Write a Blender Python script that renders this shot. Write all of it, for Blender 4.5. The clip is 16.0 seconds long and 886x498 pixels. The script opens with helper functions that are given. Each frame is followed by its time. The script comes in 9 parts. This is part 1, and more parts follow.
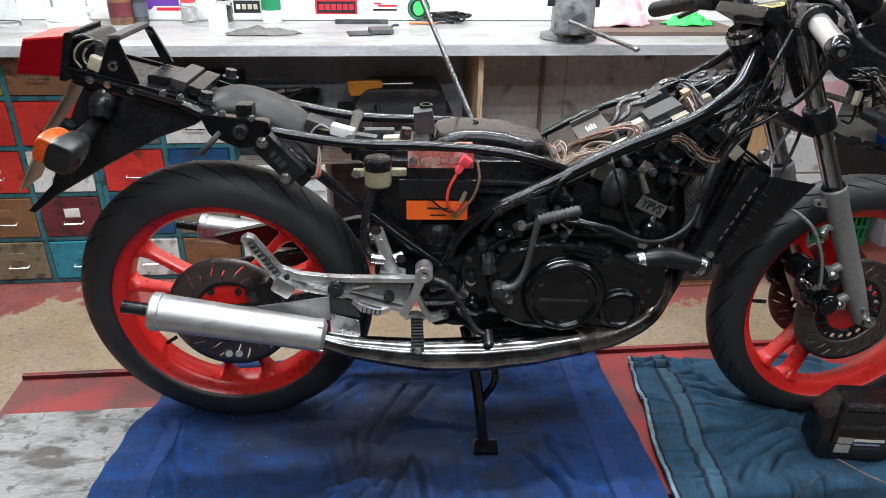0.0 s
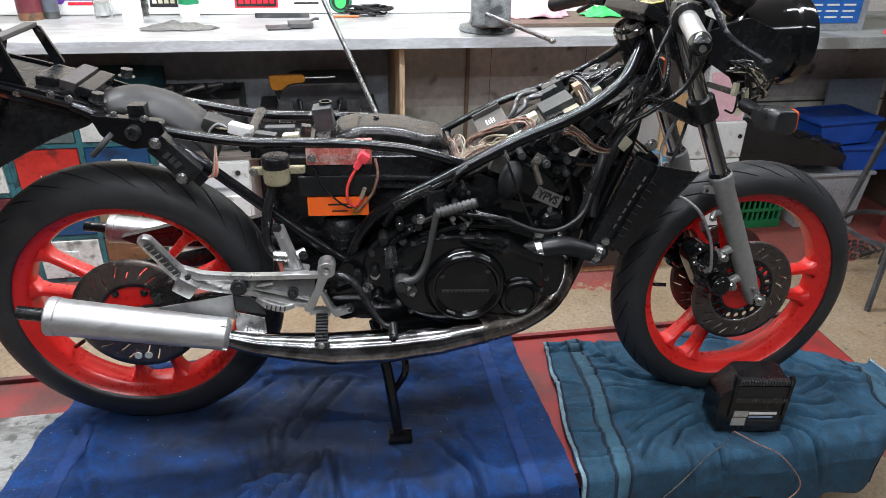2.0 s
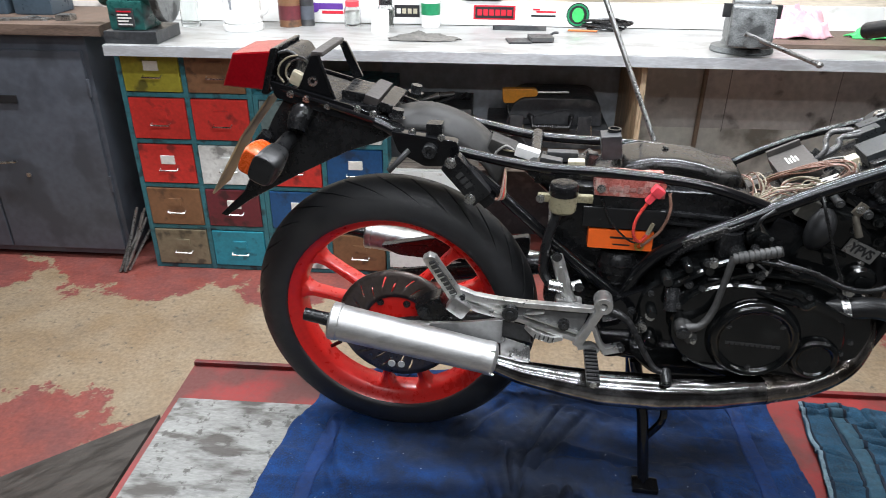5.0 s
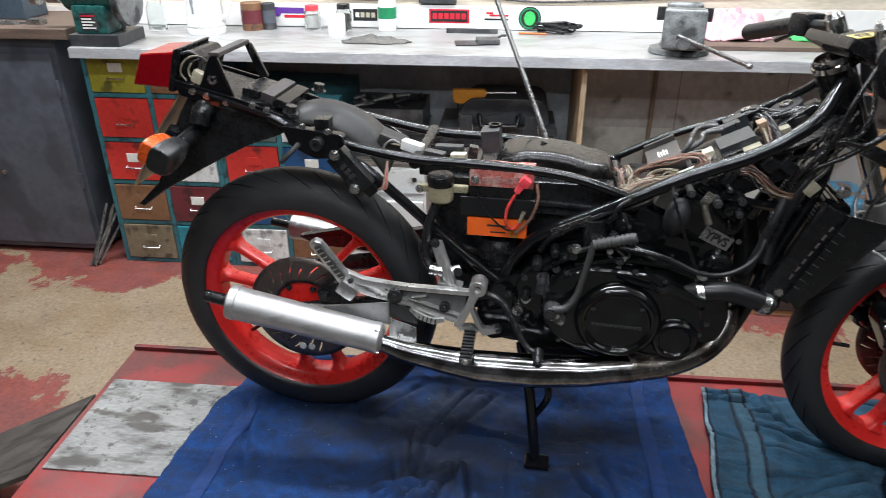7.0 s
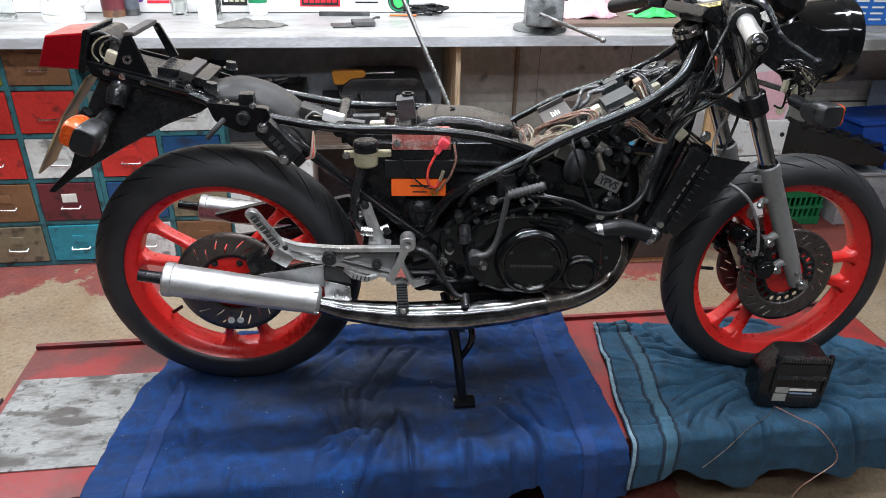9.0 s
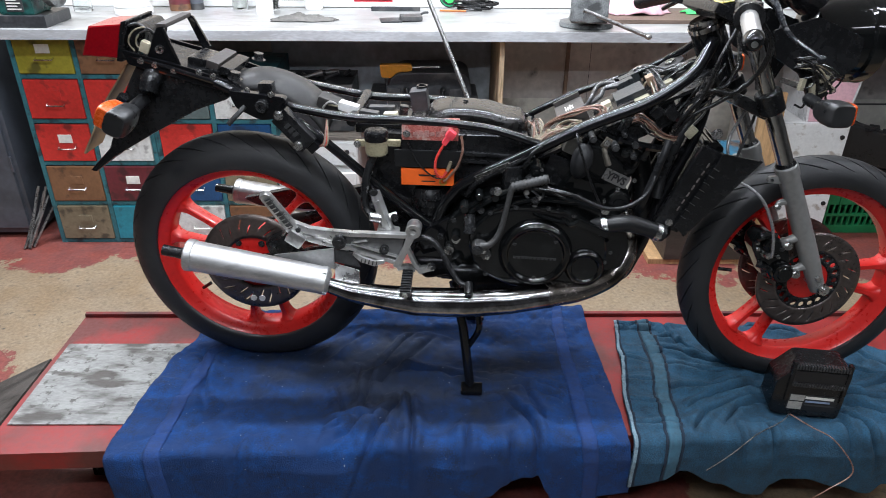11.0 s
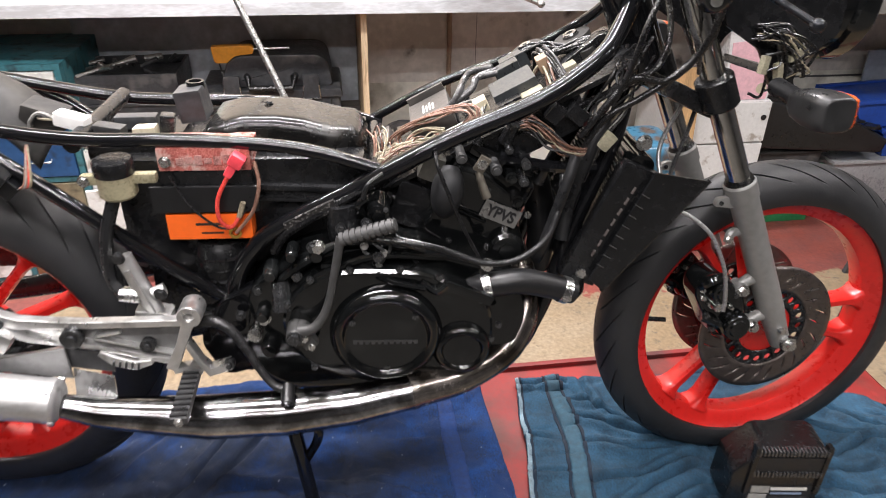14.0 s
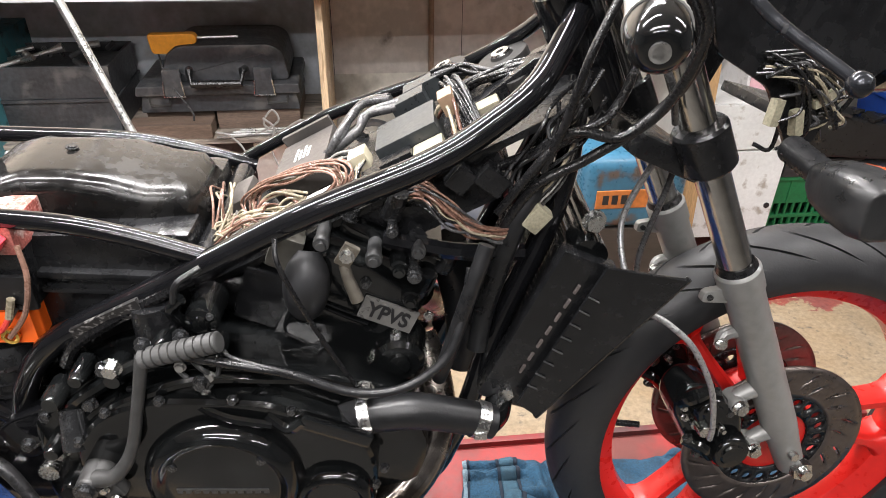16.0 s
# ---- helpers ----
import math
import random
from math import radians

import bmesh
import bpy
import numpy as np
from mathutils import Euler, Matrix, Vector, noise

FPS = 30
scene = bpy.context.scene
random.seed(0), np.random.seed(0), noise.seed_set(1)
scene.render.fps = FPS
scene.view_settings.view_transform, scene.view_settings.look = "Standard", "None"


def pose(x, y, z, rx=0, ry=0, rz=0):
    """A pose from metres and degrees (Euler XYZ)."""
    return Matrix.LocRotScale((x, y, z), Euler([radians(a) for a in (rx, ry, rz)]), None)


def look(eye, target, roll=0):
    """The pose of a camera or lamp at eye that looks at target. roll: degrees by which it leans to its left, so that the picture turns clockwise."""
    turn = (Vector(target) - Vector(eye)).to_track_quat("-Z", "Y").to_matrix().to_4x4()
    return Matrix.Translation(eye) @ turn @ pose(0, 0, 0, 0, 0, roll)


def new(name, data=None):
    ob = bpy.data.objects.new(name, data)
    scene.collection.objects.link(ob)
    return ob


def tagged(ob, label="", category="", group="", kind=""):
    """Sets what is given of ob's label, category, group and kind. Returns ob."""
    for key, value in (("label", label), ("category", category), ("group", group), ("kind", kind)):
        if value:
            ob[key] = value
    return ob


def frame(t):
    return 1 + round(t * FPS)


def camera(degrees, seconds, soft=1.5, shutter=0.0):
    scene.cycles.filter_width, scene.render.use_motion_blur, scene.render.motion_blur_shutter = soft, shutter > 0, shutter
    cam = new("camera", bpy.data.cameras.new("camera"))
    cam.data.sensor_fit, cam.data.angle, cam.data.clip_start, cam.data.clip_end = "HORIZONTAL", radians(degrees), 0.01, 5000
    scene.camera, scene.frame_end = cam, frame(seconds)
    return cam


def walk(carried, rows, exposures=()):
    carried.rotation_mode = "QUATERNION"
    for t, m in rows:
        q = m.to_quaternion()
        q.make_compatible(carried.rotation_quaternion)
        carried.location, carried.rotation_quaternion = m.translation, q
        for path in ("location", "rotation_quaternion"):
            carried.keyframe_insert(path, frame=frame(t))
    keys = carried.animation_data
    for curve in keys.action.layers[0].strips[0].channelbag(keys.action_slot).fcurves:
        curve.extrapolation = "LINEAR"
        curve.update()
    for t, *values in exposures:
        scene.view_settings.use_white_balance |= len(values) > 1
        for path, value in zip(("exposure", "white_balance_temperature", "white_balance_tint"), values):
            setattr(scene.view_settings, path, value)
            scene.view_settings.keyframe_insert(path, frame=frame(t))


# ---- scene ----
cam = camera(65.1, 16.0, 0.6, 0.35)
PATH = [
    (0, (0.336, -1.381, 1.121), (0.529, 0.391, 0.214), 1.1),
    (0.5, (0.382, -1.378, 1.121), (0.585, 0.386, 0.201), 1.0),
    (1, (0.431, -1.393, 1.124), (0.662, 0.368, 0.204), 1.2),
    (1.5, (0.452, -1.41, 1.126), (0.737, 0.338, 0.196), 1.4),
    (2, (0.431, -1.413, 1.141), (0.757, 0.327, 0.211), 1.4),
    (2.5, (0.389, -1.399, 1.155), (0.717, 0.34, 0.223), 1.5),
    (3, (0.338, -1.386, 1.149), (0.651, 0.358, 0.221), 1.5),
    (3.5, (0.289, -1.37, 1.154), (0.572, 0.378, 0.225), 1.4),
    (4, (0.229, -1.363, 1.157), (0.425, 0.399, 0.232), 1.4),
    (4.2, (0.203, -1.329, 1.149), (0.321, 0.44, 0.222), 1.2),
    (6.3, (0.32, -1.363, 1.175), (0.071, 0.4, 0.265), -0.3),
    (6.5, (0.362, -1.378, 1.165), (0.118, 0.386, 0.256), -0.3),
    (7, (0.467, -1.409, 1.172), (0.3, 0.362, 0.258), -0.0),
    (7.5, (0.481, -1.437, 1.167), (0.458, 0.342, 0.253), 0.6),
    (8, (0.47, -1.471, 1.162), (0.624, 0.3, 0.244), 0.9),
    (8.5, (0.383, -1.507, 1.158), (0.637, 0.246, 0.23), 1.4),
    (8.7, (0.315, -1.523, 1.164), (0.574, 0.227, 0.231), 1.4),
    (10.8, (0.441, -1.621, 1.174), (0.469, 0.141, 0.229), 0.6),
    (11, (0.466, -1.604, 1.174), (0.498, 0.157, 0.227), 0.5),
    (11.5, (0.526, -1.629, 1.182), (0.571, 0.134, 0.239), 0.7),
    (12, (0.561, -1.655, 1.179), (0.634, 0.112, 0.244), 1.0),
    (12.5, (0.567, -1.625, 1.172), (0.67, 0.131, 0.22), 0.9),
    (13, (0.616, -1.567, 1.142), (0.766, 0.18, 0.181), 1.2),
    (13.5, (0.677, -1.338, 1.067), (0.853, 0.39, 0.076), 1.1),
    (14, (0.643, -1.07, 1.051), (0.923, 0.64, 0.052), 1.1),
    (14.5, (0.631, -0.954, 1.035), (0.952, 0.727, 0.0), 0.9),
    (15, (0.733, -0.839, 1.038), (1.06, 0.824, -0.024), 1.0),
    (15.5, (0.844, -0.763, 1.04), (1.093, 0.915, -0.019), 1.2),
    (16, (0.857, -0.759, 1.028), (1.063, 0.92, -0.039), 1.0),
]
walk(cam, [(t, look(eye, target, roll)) for t, eye, target, roll in PATH], ((0, 0.0, 6450, 13), (2, 0.15, 6450, 13), (4.2, 0.10, 6480, 12), (6.5, -0.05, 6480, 12), (7.0, -0.07, 6480, 12), (7.5, -0.17, 6470, 12), (8.0, -0.12, 6450, 13), (9, 0.05, 6350, 13), (11, 0.1, 6250, 13), (12.8, 0.1, 6250, 13), (13.6, 0.5, 6850, 17), (14.5, 0.85, 7150, 19), (16, 0.95, 7050, 16)))


# ---------------------------------------------------------------- light
FLOOR = -0.30          # garage floor; the lift's deck is z = 0
WALL_Y, LEFT_X, RIGHT_X, FRONT_Y, CEIL = 1.68, -3.3, 4.2, -3.6, 2.15

world = bpy.data.worlds.new("world")
scene.world = world
world.use_nodes = True
world.node_tree.nodes["Background"].inputs[0].default_value = (0.55, 0.6, 0.65, 1)
world.node_tree.nodes["Background"].inputs[1].default_value = 0.05
scene.view_settings.exposure = 0.0


# Unseen ceiling tubes, added and spread out to match the brightness.
def added_tube_light(x, y, z, length, watts):
    lamp = bpy.data.lights.new("added_tube_light", "AREA")
    lamp.shape, lamp.size, lamp.size_y = "RECTANGLE", length, 0.07
    lamp.energy, lamp.color = watts, (0.905, 0.955, 1.0)
    ob = new("added_tube_light", lamp)
    ob.matrix_basis = pose(x, y, z)
    return ob


added_tube_light(0.9, 0.95, CEIL - 0.13, 1.5, 50)
added_tube_light(-1.2, 0.9, CEIL - 0.13, 1.5, 54)
added_tube_light(0.3, -0.10, CEIL - 0.13, 1.5, 38)
added_tube_light(0.5, -1.15, CEIL - 0.13, 1.5, 22)
added_tube_light(0.3, -2.0, CEIL - 0.13, 1.5, 24)
added_tube_light(2.6, -0.2, CEIL - 0.13, 1.5, 19)
added_tube_light(2.6, -1.6, CEIL - 0.13, 1.5, 12)


# ---------------------------------------------------------------- materials
def mat(name, color, rough=0.5, metal=0.0, var=0.18, scale=9.0, bump=0.0, bscale=120.0, coat=0.0, spec=0.5, dirt=None, dirt_amount=0.35, dirt_scale=5.0,
        streak=(1, 1, 1), rvar=0.12, alpha=None):
    """A surface with two scales of colour change, uneven gloss, an optional second colour in patches, and fine relief."""
    m = bpy.data.materials.new(name)
    m.use_nodes = True
    nt = m.node_tree
    b = nt.nodes["Principled BSDF"]
    co = nt.nodes.new("ShaderNodeTexCoord")
    mp = nt.nodes.new("ShaderNodeMapping")
    mp.inputs["Scale"].default_value = streak
    nt.links.new(co.outputs["Object"], mp.inputs[0])

    def noise_node(s, detail=4.0):
        n = nt.nodes.new("ShaderNodeTexNoise")
        n.inputs["Scale"].default_value, n.inputs["Detail"].default_value = s, detail
        nt.links.new(mp.outputs[0], n.inputs[0])
        return n

    n1, n2 = noise_node(scale), noise_node(scale * 9)
    add = nt.nodes.new("ShaderNodeMath")
    add.operation = "ADD"
    nt.links.new(n1.outputs[0], add.inputs[0])
    nt.links.new(n2.outputs[0], add.inputs[1])
    ramp = nt.nodes.new("ShaderNodeMapRange")
    ramp.inputs[1].default_value, ramp.inputs[2].default_value = 0.75, 1.25
    ramp.inputs[3].default_value, ramp.inputs[4].default_value = 1 - var, 1 + var
    nt.links.new(add.outputs[0], ramp.inputs[0])
    mul = nt.nodes.new("ShaderNodeMix")
    mul.data_type, mul.blend_type = "RGBA", "MULTIPLY"
    mul.inputs[0].default_value = 1
    mul.inputs[6].default_value = (*color, 1)
    nt.links.new(ramp.outputs[0], mul.inputs[7])
    out = mul.outputs[2]
    if dirt:
        n3 = noise_node(dirt_scale, 8.0)
        edge = nt.nodes.new("ShaderNodeMapRange")
        edge.inputs[1].default_value, edge.inputs[2].default_value = 0.62 - 0.3 * dirt_amount, 0.72 - 0.3 * dirt_amount
        nt.links.new(n3.outputs[0], edge.inputs[0])
        mix = nt.nodes.new("ShaderNodeMix")
        mix.data_type = "RGBA"
        mix.inputs[7].default_value = (*dirt, 1)
        nt.links.new(edge.outputs[0], mix.inputs[0])
        nt.links.new(out, mix.inputs[6])
        out = mix.outputs[2]
    nt.links.new(out, b.inputs["Base Color"])
    rr = nt.nodes.new("ShaderNodeMapRange")
    rr.inputs[1].default_value, rr.inputs[2].default_value = 0.75, 1.25
    rr.inputs[3].default_value, rr.inputs[4].default_value = max(0.02, rough - rvar), min(1, rough + rvar)
    nt.links.new(add.outputs[0], rr.inputs[0])
    nt.links.new(rr.outputs[0], b.inputs["Roughness"])
    b.inputs["Metallic"].default_value = metal
    b.inputs["Coat Weight"].default_value = coat
    b.inputs["Specular IOR Level"].default_value = spec
    b.inputs["Coat Roughness"].default_value = 0.08
    if bump:
        n4 = noise_node(bscale, 6.0)
        bp = nt.nodes.new("ShaderNodeBump")
        bp.inputs["Strength"].default_value, bp.inputs["Distance"].default_value = bump, 0.004
        nt.links.new(n4.outputs[0], bp.inputs["Height"])
        nt.links.new(bp.outputs[0], b.inputs["Normal"])
    return m


def glass_mat(name, color, rough=0.05, ior=1.45):
    m = bpy.data.materials.new(name)
    m.use_nodes = True
    b = m.node_tree.nodes["Principled BSDF"]
    b.inputs["Base Color"].default_value = (*color, 1)
    b.inputs["Transmission Weight"].default_value = 1.0
    b.inputs["Roughness"].default_value, b.inputs["IOR"].default_value = rough, ior
    return m


GLOSS_BLACK = mat("gloss_black_paint", (0.005, 0.0052, 0.006), 0.07, spec=0.5, bump=0.04, bscale=50, rvar=0.03)
ENGINE_BLACK = mat("engine_black_enamel", (0.0036, 0.0040, 0.0042), 0.085, spec=0.5, bump=0.06, bscale=60, dirt=(0.009, 0.0098, 0.0098), dirt_amount=0.22, dirt_scale=18, rvar=0.05)
MATT_BLACK = mat("matt_black_plastic", (0.008, 0.0083, 0.009), 0.24, spec=0.42, var=0.3, bump=0.12, bscale=200, dirt=(0.013, 0.0135, 0.0145), dirt_amount=0.2, dirt_scale=9)
GREY_PLASTIC = mat("faded_grey_plastic", (0.022, 0.0215, 0.021), 0.50, spec=0.22, var=0.3, bump=0.04, bscale=80, dirt=(0.038, 0.036, 0.033), dirt_amount=0.3, dirt_scale=14)
DARK_COVER = mat("dusty_black_cover", (0.006, 0.0059, 0.0058), 0.24, spec=0.35, var=0.3, bump=0.03, bscale=60, dirt=(0.014, 0.013, 0.012), dirt_amount=0.25, dirt_scale=18)
RUBBER = mat("tyre_rubber", (0.017, 0.0175, 0.019), 0.52, var=0.2, bump=0.06, bscale=260, dirt=(0.026, 0.0265, 0.027), dirt_amount=0.25, dirt_scale=4)
HOSE = mat("hose_rubber", (0.009, 0.0093, 0.010), 0.33, spec=0.4, bump=0.08, bscale=180)
RED_WHEEL = mat("red_wheel_paint", (0.60, 0.016, 0.012), 0.33, coat=0.25, var=0.1, bump=0.03, bscale=50)
ALU = mat("brushed_aluminium", (0.56, 0.56, 0.555), 0.50, 0.9, var=0.10, scale=16, bump=0.03, bscale=130, streak=(1, 3, 3), rvar=0.05, dirt=(0.44, 0.437, 0.43), dirt_amount=0.24, dirt_scale=22)
CAST_ALU = mat("cast_aluminium", (0.54, 0.54, 0.53), 0.44, 0.9, var=0.14, bump=0.12, bscale=150, dirt=(0.34, 0.34, 0.33), dirt_amount=0.25, dirt_scale=22)
HANGER_ALU = mat("bright_cast_aluminium", (0.66, 0.66, 0.65), 0.36, 0.9, var=0.12, bump=0.08, bscale=150, dirt=(0.40, 0.40, 0.39), dirt_amount=0.25, dirt_scale=24)
CHROME = mat("worn_chrome", (0.66, 0.66, 0.65), 0.10, 1.0, var=0.15, bump=0.05, bscale=40, dirt=(0.22, 0.20, 0.18), dirt_amount=0.22, dirt_scale=16)
PIPE = mat("nickel_exhaust", (0.30, 0.30, 0.305), 0.15, 1.0, var=0.4, scale=11, bump=0.05, bscale=34, dirt=(0.125, 0.12, 0.117), dirt_amount=0.36, dirt_scale=17, rvar=0.06)
HEADER = mat("heat_tinted_steel", (0.19, 0.172, 0.158), 0.20, 0.9, var=0.4, scale=9, bump=0.05, bscale=40, dirt=(0.06, 0.05, 0.042), dirt_amount=0.4, dirt_scale=14)
FORK_CHROME = mat("fork_chrome", (0.42, 0.41, 0.39), 0.17, 1.0, var=0.15, rvar=0.05)
FORK_GREY = mat("fork_grey_paint", (0.23, 0.23, 0.222), 0.42, 0.3, var=0.12, bump=0.05)
DISC_STEEL = mat("brake_disc_steel", (0.15, 0.126, 0.116), 0.36, 0.85, var=0.2, scale=12, bump=0.08, bscale=200)
BOLT = mat("zinc_bolt", (0.55, 0.55, 0.54), 0.24, 1.0, var=0.15, scale=40)
DARK_BOLT = mat("dark_bolt", (0.075, 0.077, 0.080), 0.22, 0.8, var=0.3, scale=60)
ORANGE = mat("orange_card", (0.90, 0.135, 0.012), 0.5, var=0.08)
PALE_RED = mat("translucent_pink_lid", (0.40, 0.12, 0.10), 0.25, var=0.4, scale=40, dirt=(0.50, 0.33, 0.29), dirt_amount=0.38, dirt_scale=45)
RED_RUBBER = mat("red_rubber", (0.75, 0.06, 0.08), 0.4)
CREAM = mat("cream_plastic", (0.46, 0.42, 0.31), 0.35, var=0.12)
WHITE_PL = mat("white_plastic", (0.78, 0.78, 0.76), 0.4, var=0.07)
LENS_RED = mat("red_lens", (0.23, 0.003, 0.007), 0.12, spec=0.3, var=0.15, scale=20)
LENS_ORANGE = mat("orange_lens", (0.55, 0.075, 0.010), 0.25, coat=0.4, var=0.3, scale=90)
TAN = mat("plate_edge", (0.42, 0.30, 0.16), 0.5, dirt=(0.2, 0.15, 0.1), dirt_amount=0.4)
FOOT_GREY = mat("dark_cast_alloy", (0.060, 0.061, 0.062), 0.40, 0.5, var=0.25, bump=0.15)
RUST = mat("worn_rubber_strip", (0.036, 0.031, 0.029), 0.6, var=0.4, bump=0.3)
WIRES = [mat("wire_" + n, c, 0.28, var=0.2, scale=40) for n, c in (
    ("cream", (0.26, 0.225, 0.16)), ("black", (0.006, 0.006, 0.0065)), ("brown", (0.10, 0.05, 0.035)), ("pink", (0.21, 0.115, 0.085)),
    ("white", (0.27, 0.265, 0.25)), ("red", (0.55, 0.05, 0.04)), ("grey", (0.045, 0.045, 0.046)))]

BLUE_TOWEL = mat("blue_terry_towel", (0.0028, 0.0350, 0.140), 0.95, var=0.55, scale=30, bump=0.55, bscale=300, dirt=(0.0045, 0.030, 0.115), dirt_amount=0.42, dirt_scale=16)


def lint(m, amount):
    """Sparse pale specks over a cloth."""
    nt = m.node_tree
    b = nt.nodes["Principled BSDF"]
    old = b.inputs["Base Color"].links[0].from_socket
    co, n, r, mix = (nt.nodes.new(k) for k in ("ShaderNodeTexCoord", "ShaderNodeTexNoise", "ShaderNodeMapRange", "ShaderNodeMix"))
    n.inputs["Scale"].default_value, n.inputs["Detail"].default_value = 150, 1.0
    r.inputs[1].default_value, r.inputs[2].default_value = amount, amount + 0.03
    mix.data_type = "RGBA"
    mix.inputs[7].default_value = (0.30, 0.33, 0.38, 1)
    nt.links.new(co.outputs["Object"], n.inputs[0])
    nt.links.new(n.outputs[0], r.inputs[0])
    nt.links.new(r.outputs[0], mix.inputs[0])
    nt.links.new(old, mix.inputs[6])
    nt.links.new(mix.outputs[2], b.inputs["Base Color"])



def grime_and_shade(m, colour, scale, lo, hi, most=0.8, shade_spot=None):
    """Large greasy stains over a cloth; a spot (x, y, two radii, gain) thickens them and puts in shade."""
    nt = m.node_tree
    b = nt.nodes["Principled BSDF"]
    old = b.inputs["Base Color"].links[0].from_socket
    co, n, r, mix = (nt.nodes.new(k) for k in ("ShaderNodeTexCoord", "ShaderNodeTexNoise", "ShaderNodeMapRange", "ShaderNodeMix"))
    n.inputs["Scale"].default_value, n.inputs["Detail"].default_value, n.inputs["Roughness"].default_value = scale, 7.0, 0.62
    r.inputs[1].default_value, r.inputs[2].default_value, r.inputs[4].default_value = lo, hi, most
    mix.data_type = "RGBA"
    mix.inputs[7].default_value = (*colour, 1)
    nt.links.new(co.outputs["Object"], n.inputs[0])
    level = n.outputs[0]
    if shade_spot:
        x_, y_, rx_, ry_, gain = shade_spot
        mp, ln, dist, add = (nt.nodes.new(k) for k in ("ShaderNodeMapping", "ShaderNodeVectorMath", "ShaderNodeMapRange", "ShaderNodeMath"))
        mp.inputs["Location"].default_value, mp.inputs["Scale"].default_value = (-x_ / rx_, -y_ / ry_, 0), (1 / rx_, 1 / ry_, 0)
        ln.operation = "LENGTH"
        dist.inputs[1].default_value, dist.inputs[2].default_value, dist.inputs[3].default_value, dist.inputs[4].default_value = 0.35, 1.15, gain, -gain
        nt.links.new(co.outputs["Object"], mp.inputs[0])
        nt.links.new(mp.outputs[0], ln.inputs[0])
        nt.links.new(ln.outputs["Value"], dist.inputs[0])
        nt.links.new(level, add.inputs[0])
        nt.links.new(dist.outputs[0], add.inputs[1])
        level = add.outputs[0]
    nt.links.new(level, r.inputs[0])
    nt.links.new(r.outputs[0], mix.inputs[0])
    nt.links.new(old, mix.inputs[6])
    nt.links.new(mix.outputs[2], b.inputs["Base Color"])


# grease stains, thickened under the motorcycle to paint in its shade as well
grime_and_shade(BLUE_TOWEL, (0.0085, 0.014, 0.027), 4.2, 0.42, 0.68, 0.88, (0.40, -0.13, 0.50, 0.30, 0.13))
lint(BLUE_TOWEL, 0.775)
BLUE_BAND = mat("blue_towel_band", (0.0105, 0.041, 0.155), 0.9, var=0.3, scale=16, bump=0.4, bscale=300)
TEAL_TOWEL = mat("teal_terry_towel", (0.0150, 0.059, 0.105), 0.95, var=0.42, scale=28, bump=0.55, bscale=300)
grime_and_shade(TEAL_TOWEL, (0.010, 0.030, 0.050), 4.0, 0.50, 0.72, 0.6)
TEAL_BAND = mat("teal_towel_band", (0.032, 0.088, 0.130), 0.9, var=0.3, bump=0.4, bscale=400)
NAVY = mat("navy_stitching", (0.006, 0.015, 0.03), 0.9)
PALE_STITCH = mat("pale_hem", (0.17, 0.25, 0.30), 0.9, var=0.4, scale=60, bump=0.5, bscale=300)

BENCH_TOP = mat("worn_zinc_bench", (0.40, 0.405, 0.40), 0.42, 0.35, var=0.16, scale=9, bump=0.06, bscale=50, dirt=(0.33, 0.325, 0.315), dirt_amount=0.34, dirt_scale=7, streak=(1, 2.5, 1))
BENCH_EDGE = mat("bench_edge_strip", (0.62, 0.64, 0.66), 0.4, 0.35, var=0.14, scale=5, streak=(1, 1, 4), dirt=(0.53, 0.54, 0.55), dirt_amount=0.3, dirt_scale=9)
DARK_STEEL = mat("grey_painted_steel", (0.085, 0.095, 0.115), 0.40, var=0.16, scale=4, bump=0.03, dirt=(0.060, 0.066, 0.078), dirt_amount=0.3, dirt_scale=5)
TEAL_FRAME = mat("teal_cabinet_paint", (0.035, 0.155, 0.185), 0.45, var=0.2, dirt=(0.02, 0.05, 0.06), dirt_amount=0.3, dirt_scale=20)


def drawer_paint(name, c):
    return mat("drawer_" + name, c, 0.42, var=0.16, scale=8, bump=0.04, dirt=tuple(v * 0.35 + 0.01 for v in c), dirt_amount=0.2, dirt_scale=16)


DRAWER = {n: drawer_paint(n, c) for n, c in dict(
    yellow=(0.30, 0.27, 0.03), brown=(0.20, 0.10, 0.05), red=(0.56, 0.035, 0.028), white=(0.66, 0.68, 0.66), maroon=(0.13, 0.022, 0.03),
    tan=(0.20, 0.17, 0.11), teal=(0.025, 0.25, 0.33), blue=(0.012, 0.07, 0.19), grey=(0.12, 0.17, 0.17)).items()}
CARD = mat("label_card", (0.72, 0.71, 0.66), 0.7, var=0.1, scale=80)
WOOD = mat("pine_board", (0.44, 0.27, 0.13), 0.6, var=0.3, scale=4, bump=0.15, bscale=50, streak=(12, 12, 1))
DARK_WOOD = mat("oily_wood", (0.13, 0.090, 0.068), 0.6, var=0.35, scale=6, bump=0.25, bscale=60, streak=(1, 8, 8))
PLY = mat("plywood_wall", (0.56, 0.49, 0.40), 0.6, var=0.15, scale=3, streak=(1, 1, 6))
CREAM_WALL = mat("cream_block_wall", (0.76, 0.74, 0.66), 0.75, var=0.12, scale=4, bump=0.25, bscale=60, dirt=(0.30, 0.27, 0.22), dirt_amount=0.25, dirt_scale=3)
